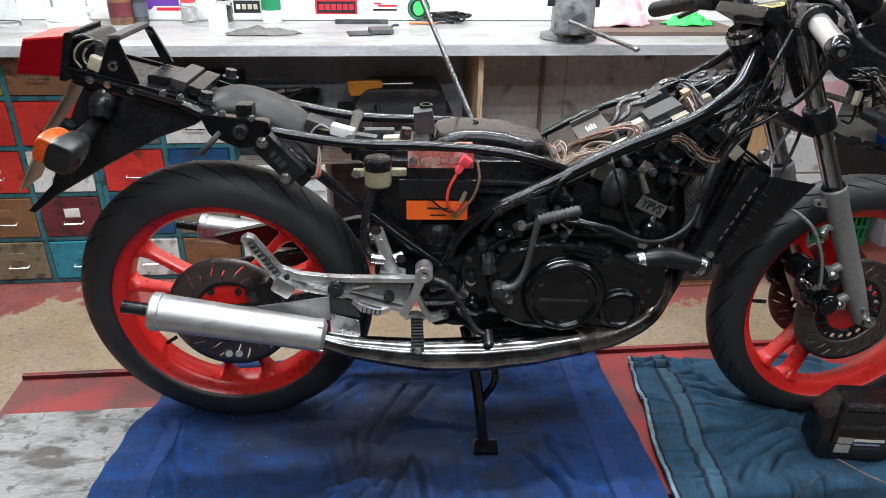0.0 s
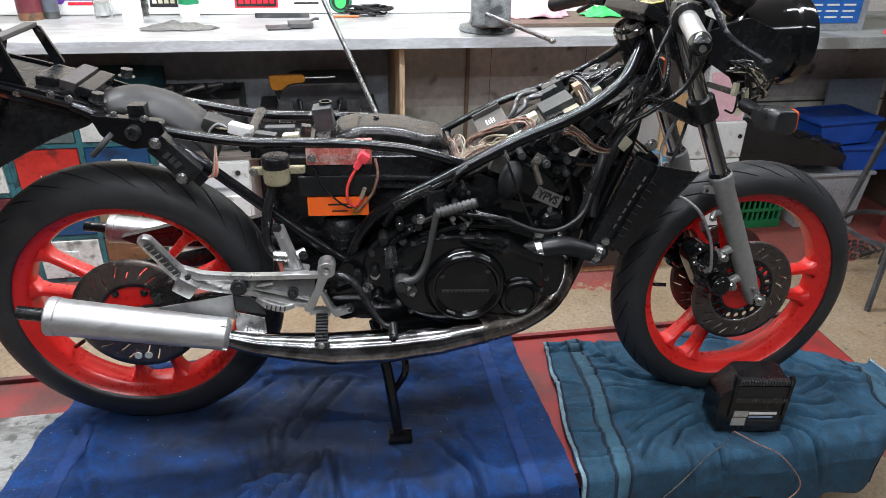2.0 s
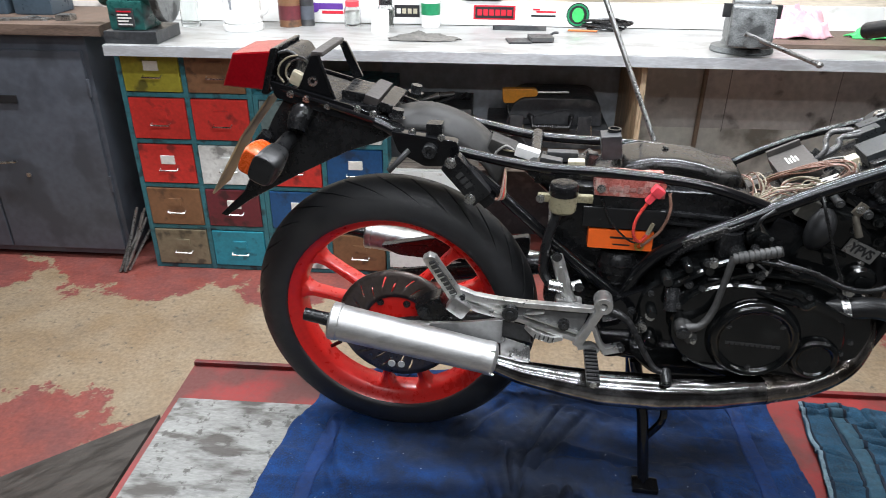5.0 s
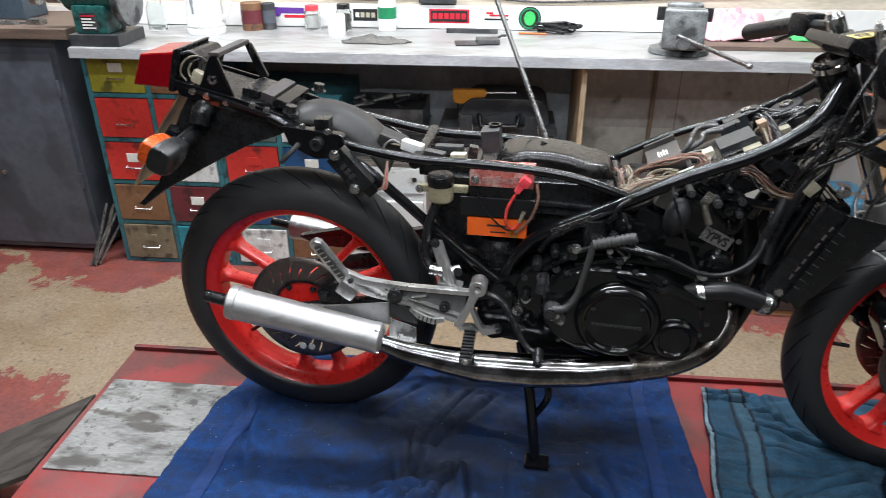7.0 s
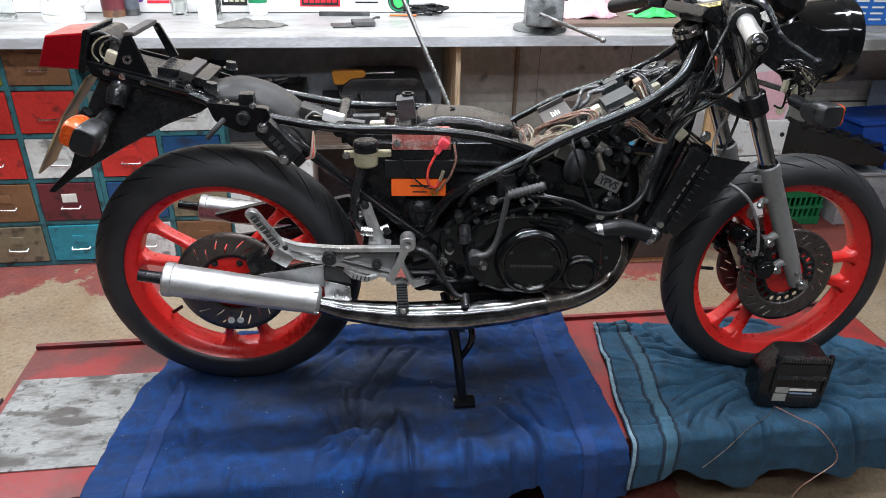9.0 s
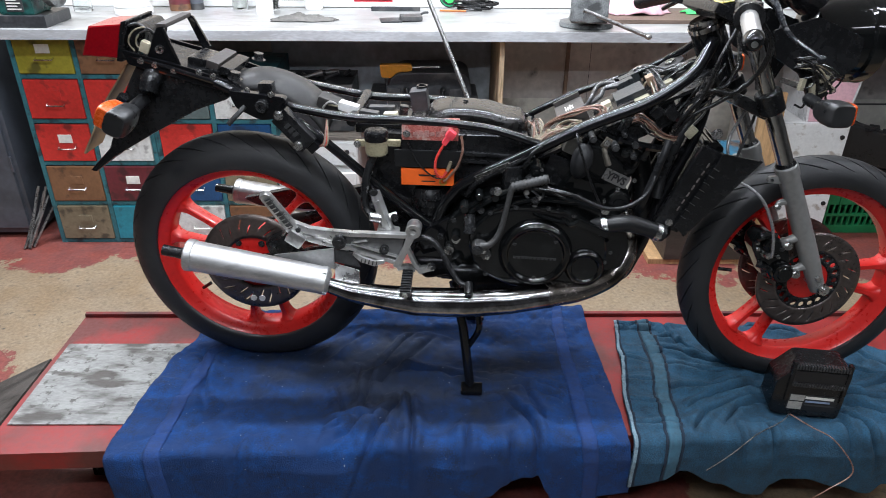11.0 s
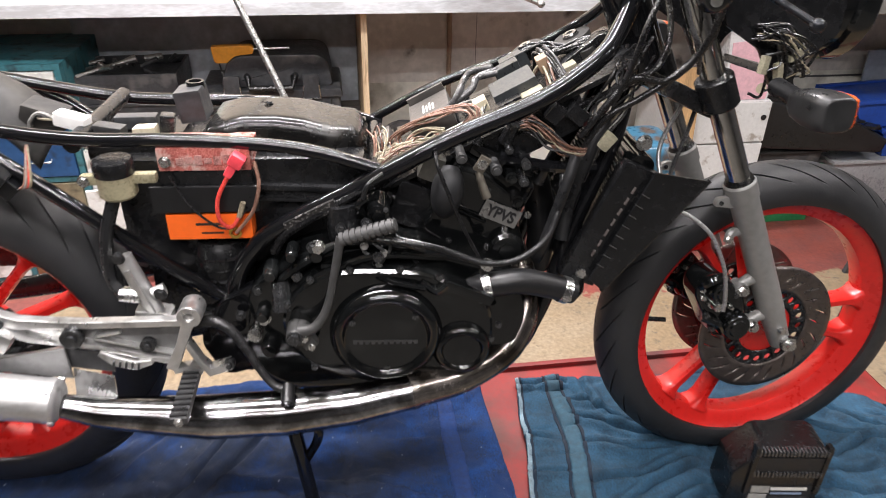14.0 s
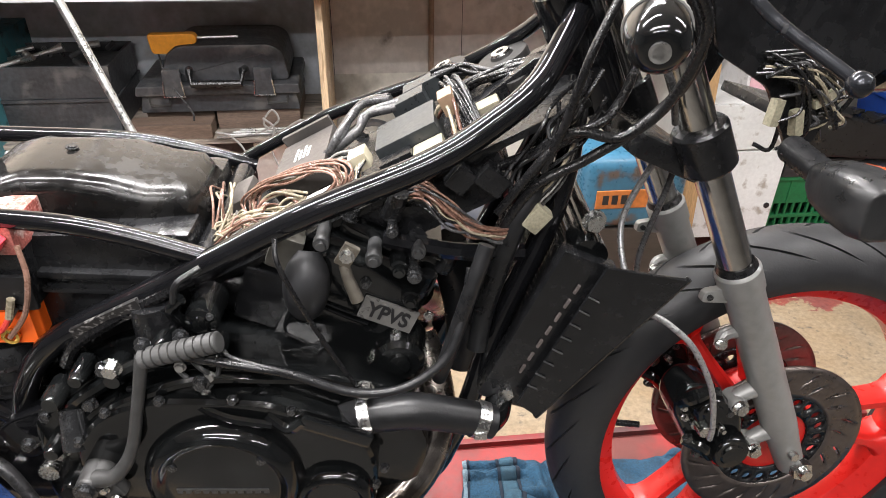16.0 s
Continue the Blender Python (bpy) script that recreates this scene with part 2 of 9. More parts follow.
BROWN_WALL = mat("brown_wall_band", (0.62, 0.575, 0.53), 0.65, var=0.16, scale=4, bump=0.2, bscale=60, dirt=(0.16, 0.135, 0.12), dirt_amount=0.1, dirt_scale=9)
WHITE_WALL = mat("white_painted_board", (0.74, 0.74, 0.72), 0.55, var=0.05, scale=3, dirt=(0.5, 0.47, 0.42), dirt_amount=0.12, dirt_scale=6)
PALE_ROOM = mat("pale_painted_plaster", (0.62, 0.63, 0.63), 0.8, var=0.1, scale=2, bump=0.1)
DARK_ROOM = mat("plain_dark_grey", (0.085, 0.085, 0.087), 0.7, var=0.3, scale=3, bump=0.2, streak=(1, 1, 5))
STEEL = mat("bare_steel_bar", (0.34, 0.34, 0.33), 0.35, 0.9, var=0.25, scale=20)
GREEN_ENAMEL = mat("green_enamel", (0.018, 0.095, 0.085), 0.35, var=0.2, dirt=(0.02, 0.03, 0.03), dirt_amount=0.3, dirt_scale=14)
GRIMY_IRON = mat("grimy_cast_iron", (0.19, 0.20, 0.20), 0.5, 0.5, var=0.4, scale=30, bump=0.4, bscale=90, dirt=(0.05, 0.052, 0.052), dirt_amount=0.35, dirt_scale=16)
CASE_BLACK = mat("dusty_black_case", (0.036, 0.038, 0.041), 0.42, var=0.35, bump=0.15, dirt=(0.080, 0.079, 0.077), dirt_amount=0.25, dirt_scale=14)
PINK_CLOTH = mat("pink_cloth", (0.70, 0.42, 0.47), 0.9, var=0.12, bump=0.5, bscale=200)
GREY_CLOTH = mat("grey_cloth", (0.13, 0.125, 0.115), 0.9, var=0.25, bump=0.4)
CLEAR = glass_mat("clear_glass", (0.93, 0.95, 0.94), 0.04)
GREEN_PLASTIC = mat("green_crate_plastic", (0.010, 0.17, 0.06), 0.4)
BLUE_PLASTIC = mat("blue_bin_plastic", (0.015, 0.07, 0.36), 0.4)
BLUE_ENAMEL = mat("blue_enamel_tin", (0.028, 0.115, 0.185), 0.35, var=0.15, dirt=(0.08, 0.06, 0.05), dirt_amount=0.25, dirt_scale=14)
RED_INK = mat("red_print", (0.55, 0.012, 0.03), 0.5)
BLACK_INK = mat("black_print", (0.012, 0.012, 0.013), 0.5)
PURPLE_INK = mat("purple_print", (0.10, 0.03, 0.25), 0.5)
GREEN_INK = mat("green_print", (0.05, 0.55, 0.13), 0.5)
DARK_GREEN_INK = mat("dark_green_print", (0.01, 0.22, 0.09), 0.5)
BADGE_SILVER = mat("badge_silver", (0.24, 0.235, 0.225), 0.35, 0.6)


# ---------------------------------------------------------------- mesh building
def vadd(bm, pts):
    return [bm.verts.new(p) for p in pts]


def box(bm, x0, x1, y0, y1, z0, z1, bevel=0.0, m=None, segs=2):
    r = bmesh.ops.create_cube(bm, size=1)
    vs = r["verts"]
    for v in vs:
        v.co = Vector((x0 + (v.co.x + 0.5) * (x1 - x0), y0 + (v.co.y + 0.5) * (y1 - y0), z0 + (v.co.z + 0.5) * (z1 - z0)))
    if bevel:
        es = list({e for v in vs for e in v.link_edges})
        r = bmesh.ops.bevel(bm, geom=es, offset=bevel, segments=segs, affect="EDGES", profile=0.7)
        vs = list({v for f in r["faces"] for v in f.verts} | {v for v in vs if v.is_valid})
    if m is not None:
        bmesh.ops.transform(bm, matrix=m, verts=vs)
    return vs


def obox(bm, c, size, rx=0, ry=0, rz=0, bevel=0.0):
    """A box round the centre c, turned by degrees."""
    sx, sy, sz = (s / 2 for s in size)
    return box(bm, -sx, sx, -sy, sy, -sz, sz, bevel, pose(*c, rx, ry, rz))


def catmull(pts, steps=6):
    pts = [Vector(p) for p in pts]
    if len(pts) < 3:
        return pts
    out = []
    ext = [2 * pts[0] - pts[1]] + pts + [2 * pts[-1] - pts[-2]]
    for i in range(1, len(ext) - 2):
        p0, p1, p2, p3 = ext[i - 1:i + 3]
        for k in range(steps):
            t = k / steps
            out.append(0.5 * ((2 * p1) + (p2 - p0) * t + (2 * p0 - 5 * p1 + 4 * p2 - p3) * t * t + (3 * p1 - p0 - 3 * p2 + p3) * t ** 3))
    out.append(pts[-1])
    return out


def sweep(bm, pts, r, n=10, steps=6, smooth=True, cap=True):
    """A round bar or tube along points; r is one radius or one for each point."""
    rs = r if isinstance(r, (list, tuple)) else [r] * len(pts)
    if smooth and len(pts) > 2:
        path = catmull(pts, steps)
        rad = [q.x for q in catmull([Vector((q, 0, 0)) for q in rs], steps)]
    else:
        path, rad = [Vector(p) for p in pts], list(rs)
    rings, up = [], None
    for i, p in enumerate(path):
        d = (path[min(i + 1, len(path) - 1)] - path[max(i - 1, 0)]).normalized()
        if up is None:
            up = d.orthogonal().normalized()
        else:
            up = (up - d * up.dot(d))
            up = up.normalized() if up.length > 1e-6 else d.orthogonal().normalized()
        side = d.cross(up)
        rings.append(vadd(bm, [p + (up * math.cos(a) + side * math.sin(a)) * rad[i] for a in (2 * math.pi * k / n for k in range(n))]))
    for a, b in zip(rings, rings[1:]):
        for k in range(n):
            bm.faces.new((a[k], a[(k + 1) % n], b[(k + 1) % n], b[k]))
    if cap:
        bm.faces.new(rings[0][::-1])
        bm.faces.new(rings[-1])


def rod(bm, a, b, r, n=12):
    sweep(bm, [a, b], r, n, smooth=False)


def lathe(bm, profile, c=(0, 0, 0), axis="y", n=48, closed=False, m=None):
    """Turns (radius, along) pairs round an axis through c."""
    rings = []
    for k in range(n):
        a = 2 * math.pi * k / n
        ca, sa = math.cos(a), math.sin(a)
        ring = []
        for r, h in profile:
            p = {"y": (r * ca, h, r * sa), "x": (h, r * ca, r * sa), "z": (r * ca, r * sa, h)}[axis]
            p = Vector(p)
            if m is not None:
                p = m @ p
            ring.append(bm.verts.new(p + Vector(c)))
        rings.append(ring)
    cnt = len(profile)
    for k in range(n):
        a, b = rings[k], rings[(k + 1) % n]
        for i in range(cnt if closed else cnt - 1):
            j = (i + 1) % cnt
            bm.faces.new((a[i], b[i], b[j], a[j]))
    bmesh.ops.remove_doubles(bm, verts=[v for r in rings for v in r], dist=1e-6)


def prism(bm, outline, y0, y1, bevel=0.0, m=None, segs=2):
    """A plate: an outline in x and z, thick from y0 to y1."""
    a = vadd(bm, [(x, y0, z) for x, z in outline])
    b = vadd(bm, [(x, y1, z) for x, z in outline])
    n = len(outline)
    fs = [bm.faces.new(a), bm.faces.new(b[::-1])]
    for i in range(n):
        fs.append(bm.faces.new((a[i], b[i], b[(i + 1) % n], a[(i + 1) % n])))
    vs = a + b
    bmesh.ops.recalc_face_normals(bm, faces=fs)
    if bevel:
        es = [e for e in {e for f in fs[:2] for e in f.edges}]
        r = bmesh.ops.bevel(bm, geom=es, offset=bevel, segments=segs, affect="EDGES", profile=0.6)
        vs = list({v for f in r["faces"] for v in f.verts} | {v for v in vs if v.is_valid})
    if m is not None:
        bmesh.ops.transform(bm, matrix=m, verts=vs)


def bolt(bm, c, r=0.007, h=0.006, axis=(0, -1, 0)):
    """A hexagon head on a washer."""
    ax = Vector(axis).normalized()
    c = Vector(c)
    sweep(bm, [c, c + ax * 0.0015], r * 1.35, 14, smooth=False)
    sweep(bm, [c, c + ax * h], r, 6, smooth=False)


def rounded(pts, r=0.01, k=4):
    """Rounds the corners of an outline."""
    out = []
    n = len(pts)
    for i in range(n):
        p, a, b = Vector(pts[i]), Vector(pts[i - 1]), Vector(pts[(i + 1) % n])
        ra = min(r, (a - p).length * 0.45)
        rb = min(r, (b - p).length * 0.45)
        s, e = p + (a - p).normalized() * ra, p + (b - p).normalized() * rb
        for q in range(k + 1):
            t = q / k
            v = s * (1 - t) ** 2 + p * 2 * t * (1 - t) + e * t * t
            out.append((v.x, v.y))
    return out


def part(name, bm, material, parent=None, label="", smooth=True, angle=35, kind="", category="", group=""):
    me = bpy.data.meshes.new(name)
    bmesh.ops.recalc_face_normals(bm, faces=bm.faces[:])
    bm.to_mesh(me)
    bm.free()
    me.materials.append(material)
    if smooth:
        me.shade_smooth()
        me.set_sharp_from_angle(angle=radians(angle))
    ob = new(name, me)
    if parent is not None:
        ob.parent = parent
    if smooth and len(me.polygons) < 6000:
        ob.modifiers.new("face_normals", "WEIGHTED_NORMAL").keep_sharp = True
    return tagged(ob, label, category, group, kind)


def thing(name, label, category, m=None, group="", kind=""):
    ob = new(name)
    ob.empty_display_size = 0.05
    if m is not None:
        ob.matrix_basis = m
    return tagged(ob, label, category, group, kind)


def B():
    return bmesh.new()


def text_part(name, body, size, m, material, parent, depth=0.0006, bold=0.0, label=""):
    cu = bpy.data.curves.new(name, "FONT")
    cu.body, cu.size, cu.extrude, cu.offset = body, size, depth, bold
    cu.align_x, cu.align_y = "CENTER", "CENTER"
    tmp = bpy.data.objects.new(name, cu)
    scene.collection.objects.link(tmp)
    bpy.context.view_layer.update()
    me = bpy.data.meshes.new_from_object(tmp.evaluated_get(bpy.context.evaluated_depsgraph_get()))
    bpy.data.objects.remove(tmp)
    me.materials.clear()
    me.materials.append(material)
    ob = new(name, me)
    ob.matrix_basis = m
    if parent is not None:
        ob.parent = parent
    return tagged(ob, label)


def bolts(name, places, r, h, material, parent, axis=(0, -1, 0), label=""):
    """Separate bolts of one size that share a mesh."""
    bm = B()
    bolt(bm, (0, 0, 0), r, h, axis)
    first = part(name, bm, material, parent, label, False)
    first.location = places[0]
    for p in places[1:]:
        ob = new(name, first.data)
        ob.parent = parent
        ob.location = p
        if label:
            ob["label"] = label


def pieces(name, shapes, material, parent, label="", smooth=True, angle=35):
    """One part for each of several alike shapes; a shape is a function that draws into a bmesh."""
    for draw in shapes:
        bm = B()
        draw(bm)
        part(name, bm, material, parent, label, smooth, angle)


# ---------------------------------------------------------------- the garage
def floor_material():
    """Bare concrete with what is left of a red floor paint."""
    m = bpy.data.materials.new("worn_red_painted_concrete")
    m.use_nodes = True
    nt = m.node_tree
    b = nt.nodes["Principled BSDF"]
    co = nt.nodes.new("ShaderNodeTexCoord")

    def nz(scale, detail=8, rough=0.6):
        n = nt.nodes.new("ShaderNodeTexNoise")
        n.inputs["Scale"].default_value, n.inputs["Detail"].default_value, n.inputs["Roughness"].default_value = scale, detail, rough
        nt.links.new(co.outputs["Object"], n.inputs[0])
        return n

    def ramp(src, a, b_, lo=0.0, hi=1.0):
        r = nt.nodes.new("ShaderNodeMapRange")
        r.inputs[1].default_value, r.inputs[2].default_value, r.inputs[3].default_value, r.inputs[4].default_value = a, b_, lo, hi
        nt.links.new(src, r.inputs[0])
        return r.outputs[0]

    def mix(f, a, b_, mode="MIX"):
        x = nt.nodes.new("ShaderNodeMix")
        x.data_type, x.blend_type = "RGBA", mode
        if isinstance(f, float):
            x.inputs[0].default_value = f
        else:
            nt.links.new(f, x.inputs[0])
        for i, v in ((6, a), (7, b_)):
            if isinstance(v, tuple):
                x.inputs[i].default_value = (*v, 1)
            else:
                nt.links.new(v, x.inputs[i])
        return x.outputs[2]

    grain = ramp(nz(70).outputs[0], 0.3, 0.7, 0.75, 1.25)
    bare = mix(ramp(nz(5).outputs[0], 0.35, 0.65), (0.225, 0.158, 0.092), (0.262, 0.203, 0.135))
    bare = mix(ramp(nz(38).outputs[0], 0.60, 0.70), bare, (0.12, 0.095, 0.07))
    bare = mix(ramp(nz(3.3).outputs[0], 0.5, 0.75, 0.0, 0.55), bare, (0.15, 0.115, 0.08))
    pos = nt.nodes.new("ShaderNodeSeparateXYZ")
    nt.links.new(co.outputs["Object"], pos.inputs[0])
    # darker unseen floor in front of the lift, added to dim the engine's reflections
    dim_front = mix(ramp(nz(4.5).outputs[0], 0.35, 0.65), (0.085, 0.080, 0.072), (0.125, 0.118, 0.105))
    bare = mix(ramp(pos.outputs[1], -0.80, -0.803), bare, dim_front)
    red = mix(ramp(nz(9).outputs[0], 0.35, 0.65), (0.22, 0.052, 0.038), (0.16, 0.048, 0.041))
    # the worn lane runs between the bench and the lift
    sep = nt.nodes.new("ShaderNodeSeparateXYZ")
    nt.links.new(co.outputs["Object"], sep.inputs[0])
    lane = nt.nodes.new("ShaderNodeMath")
    lane.operation = "ADD"
    lane.inputs[1].default_value = -0.62
    nt.links.new(sep.outputs[1], lane.inputs[0])
    ab = nt.nodes.new("ShaderNodeMath")
    ab.operation = "ABSOLUTE"
    nt.links.new(lane.outputs[0], ab.inputs[0])
    worn = nt.nodes.new("ShaderNodeMath")
    worn.operation = "MULTIPLY_ADD"
    worn.inputs[1].default_value, worn.inputs[2].default_value = 1.0, -0.18
    front_lane = nt.nodes.new("ShaderNodeMath")
    front_lane.operation = "ADD"
    front_lane.inputs[1].default_value = 2.0
    nt.links.new(sep.outputs[1], front_lane.inputs[0])
    fa_ = nt.nodes.new("ShaderNodeMath")
    fa_.operation = "ABSOLUTE"
    nt.links.new(front_lane.outputs[0], fa_.inputs[0])
    fs_ = nt.nodes.new("ShaderNodeMath")
    fs_.operation = "SUBTRACT"
    fs_.inputs[1].default_value = 1.15
    nt.links.new(fa_.outputs[0], fs_.inputs[0])
    near_ = nt.nodes.new("ShaderNodeMath")
    near_.operation = "MINIMUM"
    nt.links.new(ab.outputs[0], near_.inputs[0])
    nt.links.new(fs_.outputs[0], near_.inputs[1])
    nt.links.new(near_.outputs[0], worn.inputs[0])
    s = nt.nodes.new("ShaderNodeMath")
    s.operation = "ADD"
    nt.links.new(worn.outputs[0], s.inputs[0])
    nt.links.new(ramp(nz(2.2, 10, 0.68).outputs[0], 0.3, 0.7, -0.28, 0.34), s.inputs[1])
    # a strip of paint that survives across the lane
    off = nt.nodes.new("ShaderNodeMath")
    off.operation = "SUBTRACT"
    off.inputs[1].default_value = 1.05
    nt.links.new(sep.outputs[0], off.inputs[0])
    mag = nt.nodes.new("ShaderNodeMath")
    mag.operation = "ABSOLUTE"
    nt.links.new(off.outputs[0], mag.inputs[0])
    keep = nt.nodes.new("ShaderNodeMath")
    keep.operation = "ADD"
    nt.links.new(s.outputs[0], keep.inputs[0])
    nt.links.new(ramp(mag.outputs[0], 0.03, 0.20, 0.22, 0.0), keep.inputs[1])
    # and the paint is gone round the lift's end
    clear = nt.nodes.new("ShaderNodeMath")
    clear.operation = "MULTIPLY"
    nt.links.new(ramp(pos.outputs[0], 0.95, 1.25), clear.inputs[0])
    nt.links.new(ramp(pos.outputs[1], 0.85, 0.60), clear.inputs[1])
    left_ = nt.nodes.new("ShaderNodeMath")
    left_.operation = "MULTIPLY_ADD"
    left_.inputs[1].default_value = -0.42
    nt.links.new(clear.outputs[0], left_.inputs[0])
    nt.links.new(keep.outputs[0], left_.inputs[2])
    col = mix(ramp(left_.outputs[0], 0.20, 0.225), bare, red)
    g = nt.nodes.new("ShaderNodeCombineColor")
    for i in range(3):
        nt.links.new(grain, g.inputs[i])
    col = mix(1.0, col, g.outputs[0], "MULTIPLY")
    nt.links.new(col, b.inputs["Base Color"])
    nt.links.new(ramp(nz(12).outputs[0], 0.3, 0.7, 0.42, 0.75), b.inputs["Roughness"])
    bp = nt.nodes.new("ShaderNodeBump")
    bp.inputs["Strength"].default_value, bp.inputs["Distance"].default_value = 0.35, 0.004
    nt.links.new(nz(55).outputs[0], bp.inputs["Height"])
    nt.links.new(bp.outputs[0], b.inputs["Normal"])
    return m


bm = B()
box(bm, LEFT_X - 0.1, RIGHT_X + 0.1, FRONT_Y - 0.1, WALL_Y + 0.1, FLOOR - 0.1, FLOOR)
part("floor", bm, floor_material(), None, "worn red painted concrete garage floor", False, kind="structure", category="floor")
bm = B()
box(bm, LEFT_X - 0.1, RIGHT_X + 0.1, FRONT_Y - 0.1, WALL_Y + 0.1, CEIL, CEIL + 0.1)
part("ceiling", bm, PALE_ROOM, None, "pale painted garage ceiling", False, kind="structure", category="ceiling")
# Unseen walls close the garage, dark so that the black engine mirrors little.
for nm, x0, x1, y0, y1 in (("wall_west", LEFT_X - 0.1, LEFT_X, FRONT_Y, WALL_Y), ("wall_east", RIGHT_X, RIGHT_X + 0.1, FRONT_Y, WALL_Y),
                           ("wall_south", LEFT_X - 0.1, RIGHT_X + 0.1, FRONT_Y - 0.1, FRONT_Y)):
    bm = B()
    box(bm, x0, x1, y0, y1, FLOOR, CEIL)
    part(nm, bm, DARK_ROOM, None, "unseen garage wall, kept dark to dim reflections", False, kind="structure", category="wall")
# north wall: cream below, a brown band under the bench, white and bare ply above it
BAND_LINE = 0.235
bm = B()
box(bm, LEFT_X - 0.1, RIGHT_X + 0.1, WALL_Y, WALL_Y + 0.1, FLOOR, BAND_LINE)
wall_n = part("wall_north", bm, CREAM_WALL, None, "block wall, cream below, brown and bare plywood above", False, kind="structure", category="wall")
for z_ in (-0.01, 0.21):
    bm = B()
    box(bm, 2.27, RIGHT_X - 0.01, WALL_Y - 0.0035, WALL_Y - 0.001, z_ - 0.004, z_ + 0.004)
    part("mortar_joint", bm, DARK_ROOM, wall_n, "", False)
bm = B()
box(bm, LEFT_X - 0.1, RIGHT_X + 0.1, WALL_Y - 0.004, WALL_Y + 0.1, BAND_LINE, 0.72)
part("brown_band", bm, BROWN_WALL, wall_n, "brown band", False)
bm = B()
box(bm, LEFT_X - 0.1, RIGHT_X + 0.1, WALL_Y, WALL_Y + 0.1, 0.72, CEIL)
part("plywood_panel", bm, PLY, wall_n, "bare plywood panelling", False)
bm = B()
box(bm, -1.35, 2.24, WALL_Y - 0.022, WALL_Y - 0.004, 0.652, 0.748, 0.002)
part("white_upstand", bm, WHITE_WALL, wall_n, "white painted upstand board", False)


# Unseen battens, added to go with the lamps.
def added_ceiling_tube(x, y):
    t = thing("added_ceiling_light", "unseen white batten, added under the ceiling", "ceiling light", pose(x, y, CEIL), "ceiling tubes")
    bm = B()
    box(bm, -0.78, 0.78, -0.035, 0.035, -0.06, 0, 0.006)
    part("housing", bm, WHITE_PL, t)


for x, y in ((0.9, 0.95), (-1.2, 0.9), (0.3, -0.45), (0.5, -1.15), (0.3, -2.0), (2.6, -0.2), (2.6, -1.6)):
    added_ceiling_tube(x, y)


# ---------------------------------------------------------------- the lift and its towels
DECK = (-0.572, 1.84, -0.41, 0.16)


def lift_material(name, c, under, amount):
    return mat(name, c, 0.5, var=0.16, scale=9, bump=0.15, bscale=60, dirt=under, dirt_amount=amount, dirt_scale=4)


DECK_RED = lift_material("scuffed_red_deck_paint", (0.25, 0.018, 0.016), (0.12, 0.026, 0.021), 0.45)
DECK_WHITE = mat("scuffed_white_deck_paint", (0.235, 0.238, 0.226), 0.5, var=0.30, scale=14, bump=0.3, bscale=60, dirt=(0.065, 0.058, 0.050), dirt_amount=0.36, dirt_scale=12, streak=(0.55, 1.6, 1))
grime_and_shade(DECK_WHITE, (0.05, 0.045, 0.038), 38.0, 0.56, 0.64, 0.8)
DARK_RED = lift_material("dark_red_lip", (0.16, 0.012, 0.012), (0.06, 0.02, 0.02), 0.4)

lift = thing("motorcycle_lift", "low lift table with scuffed red and white painted deck", "lift table")
x0, x1, y0, y1 = DECK
# the deck's front edge is skewed and its corner cut to fit the camera's view of the towels
def deck_front(x):
    return -0.405 + 0.036 * (x + 0.28) + (0.0 if x < 1.66 else 0.9 * (x - 1.66) ** 1.3)


bm = B()
outline = [(x0, y1 - 0.014), (x0, deck_front(x0))] + [(x, deck_front(x)) for x in (1.0, 1.66, 1.70, 1.74, 1.78, 1.81, x1)] + [(x1, y1 - 0.014)]
low, top = vadd(bm, [(x, y, -0.05) for x, y in outline]), vadd(bm, [(x, y, 0.0) for x, y in outline])
for k in range(len(outline)):
    n_ = (k + 1) % len(outline)
    bm.faces.new((low[k], low[n_], top[n_], top[k]))
bm.faces.new(top)
bm.faces.new(low[::-1])
part("deck", bm, DECK_RED, lift, "", False)
bm = B()
box(bm, x0, x1, y1 - 0.014, y1, -0.06, 0.012, 0.003)
part("rear_lip", bm, DARK_RED, lift, "dark red raised lip")
bm = B()
box(bm, x0 + 0.016, 0.35, -0.319, 0.008, 0.0, 0.004, 0.001)
part("white_panel", bm, DECK_WHITE, lift, "scuffed white painted panel")
bm = B()
prism(bm, [(x1 + 0.002, -0.05), (x1 + 0.002, 0.0), (x1 + 0.03, -0.03), (x1 + 0.03, -0.05)], -0.10, y1)
part("end_lip", bm, DARK_RED, lift)
for fy in (y0 + 0.22, y1 - 0.1):
    bm = B()
    box(bm, x0 + 0.1, x1 - 0.35, fy, fy + 0.05, FLOOR + 0.06, -0.052, 0.004)
    box(bm, x0 + 0.1, x1 - 0.35, fy, fy + 0.05, FLOOR, FLOOR + 0.05, 0.004)
    part("scissor_beam", bm, MATT_BLACK, lift)
bm = B()
prism(bm, [(x0 - 0.012, -0.006), (x0 - 0.012, -0.020), (-1.12, FLOOR), (-1.14, FLOOR + 0.010)], -0.33, -0.045, 0.002)
part("ramp", bm, mat("grey_ramp_board", (0.075, 0.066, 0.058), 0.6, var=0.25, bump=0.2, dirt=(0.04, 0.035, 0.03), dirt_amount=0.4, dirt_scale=6, streak=(1, 4, 1)), lift, "worn dark ramp board")


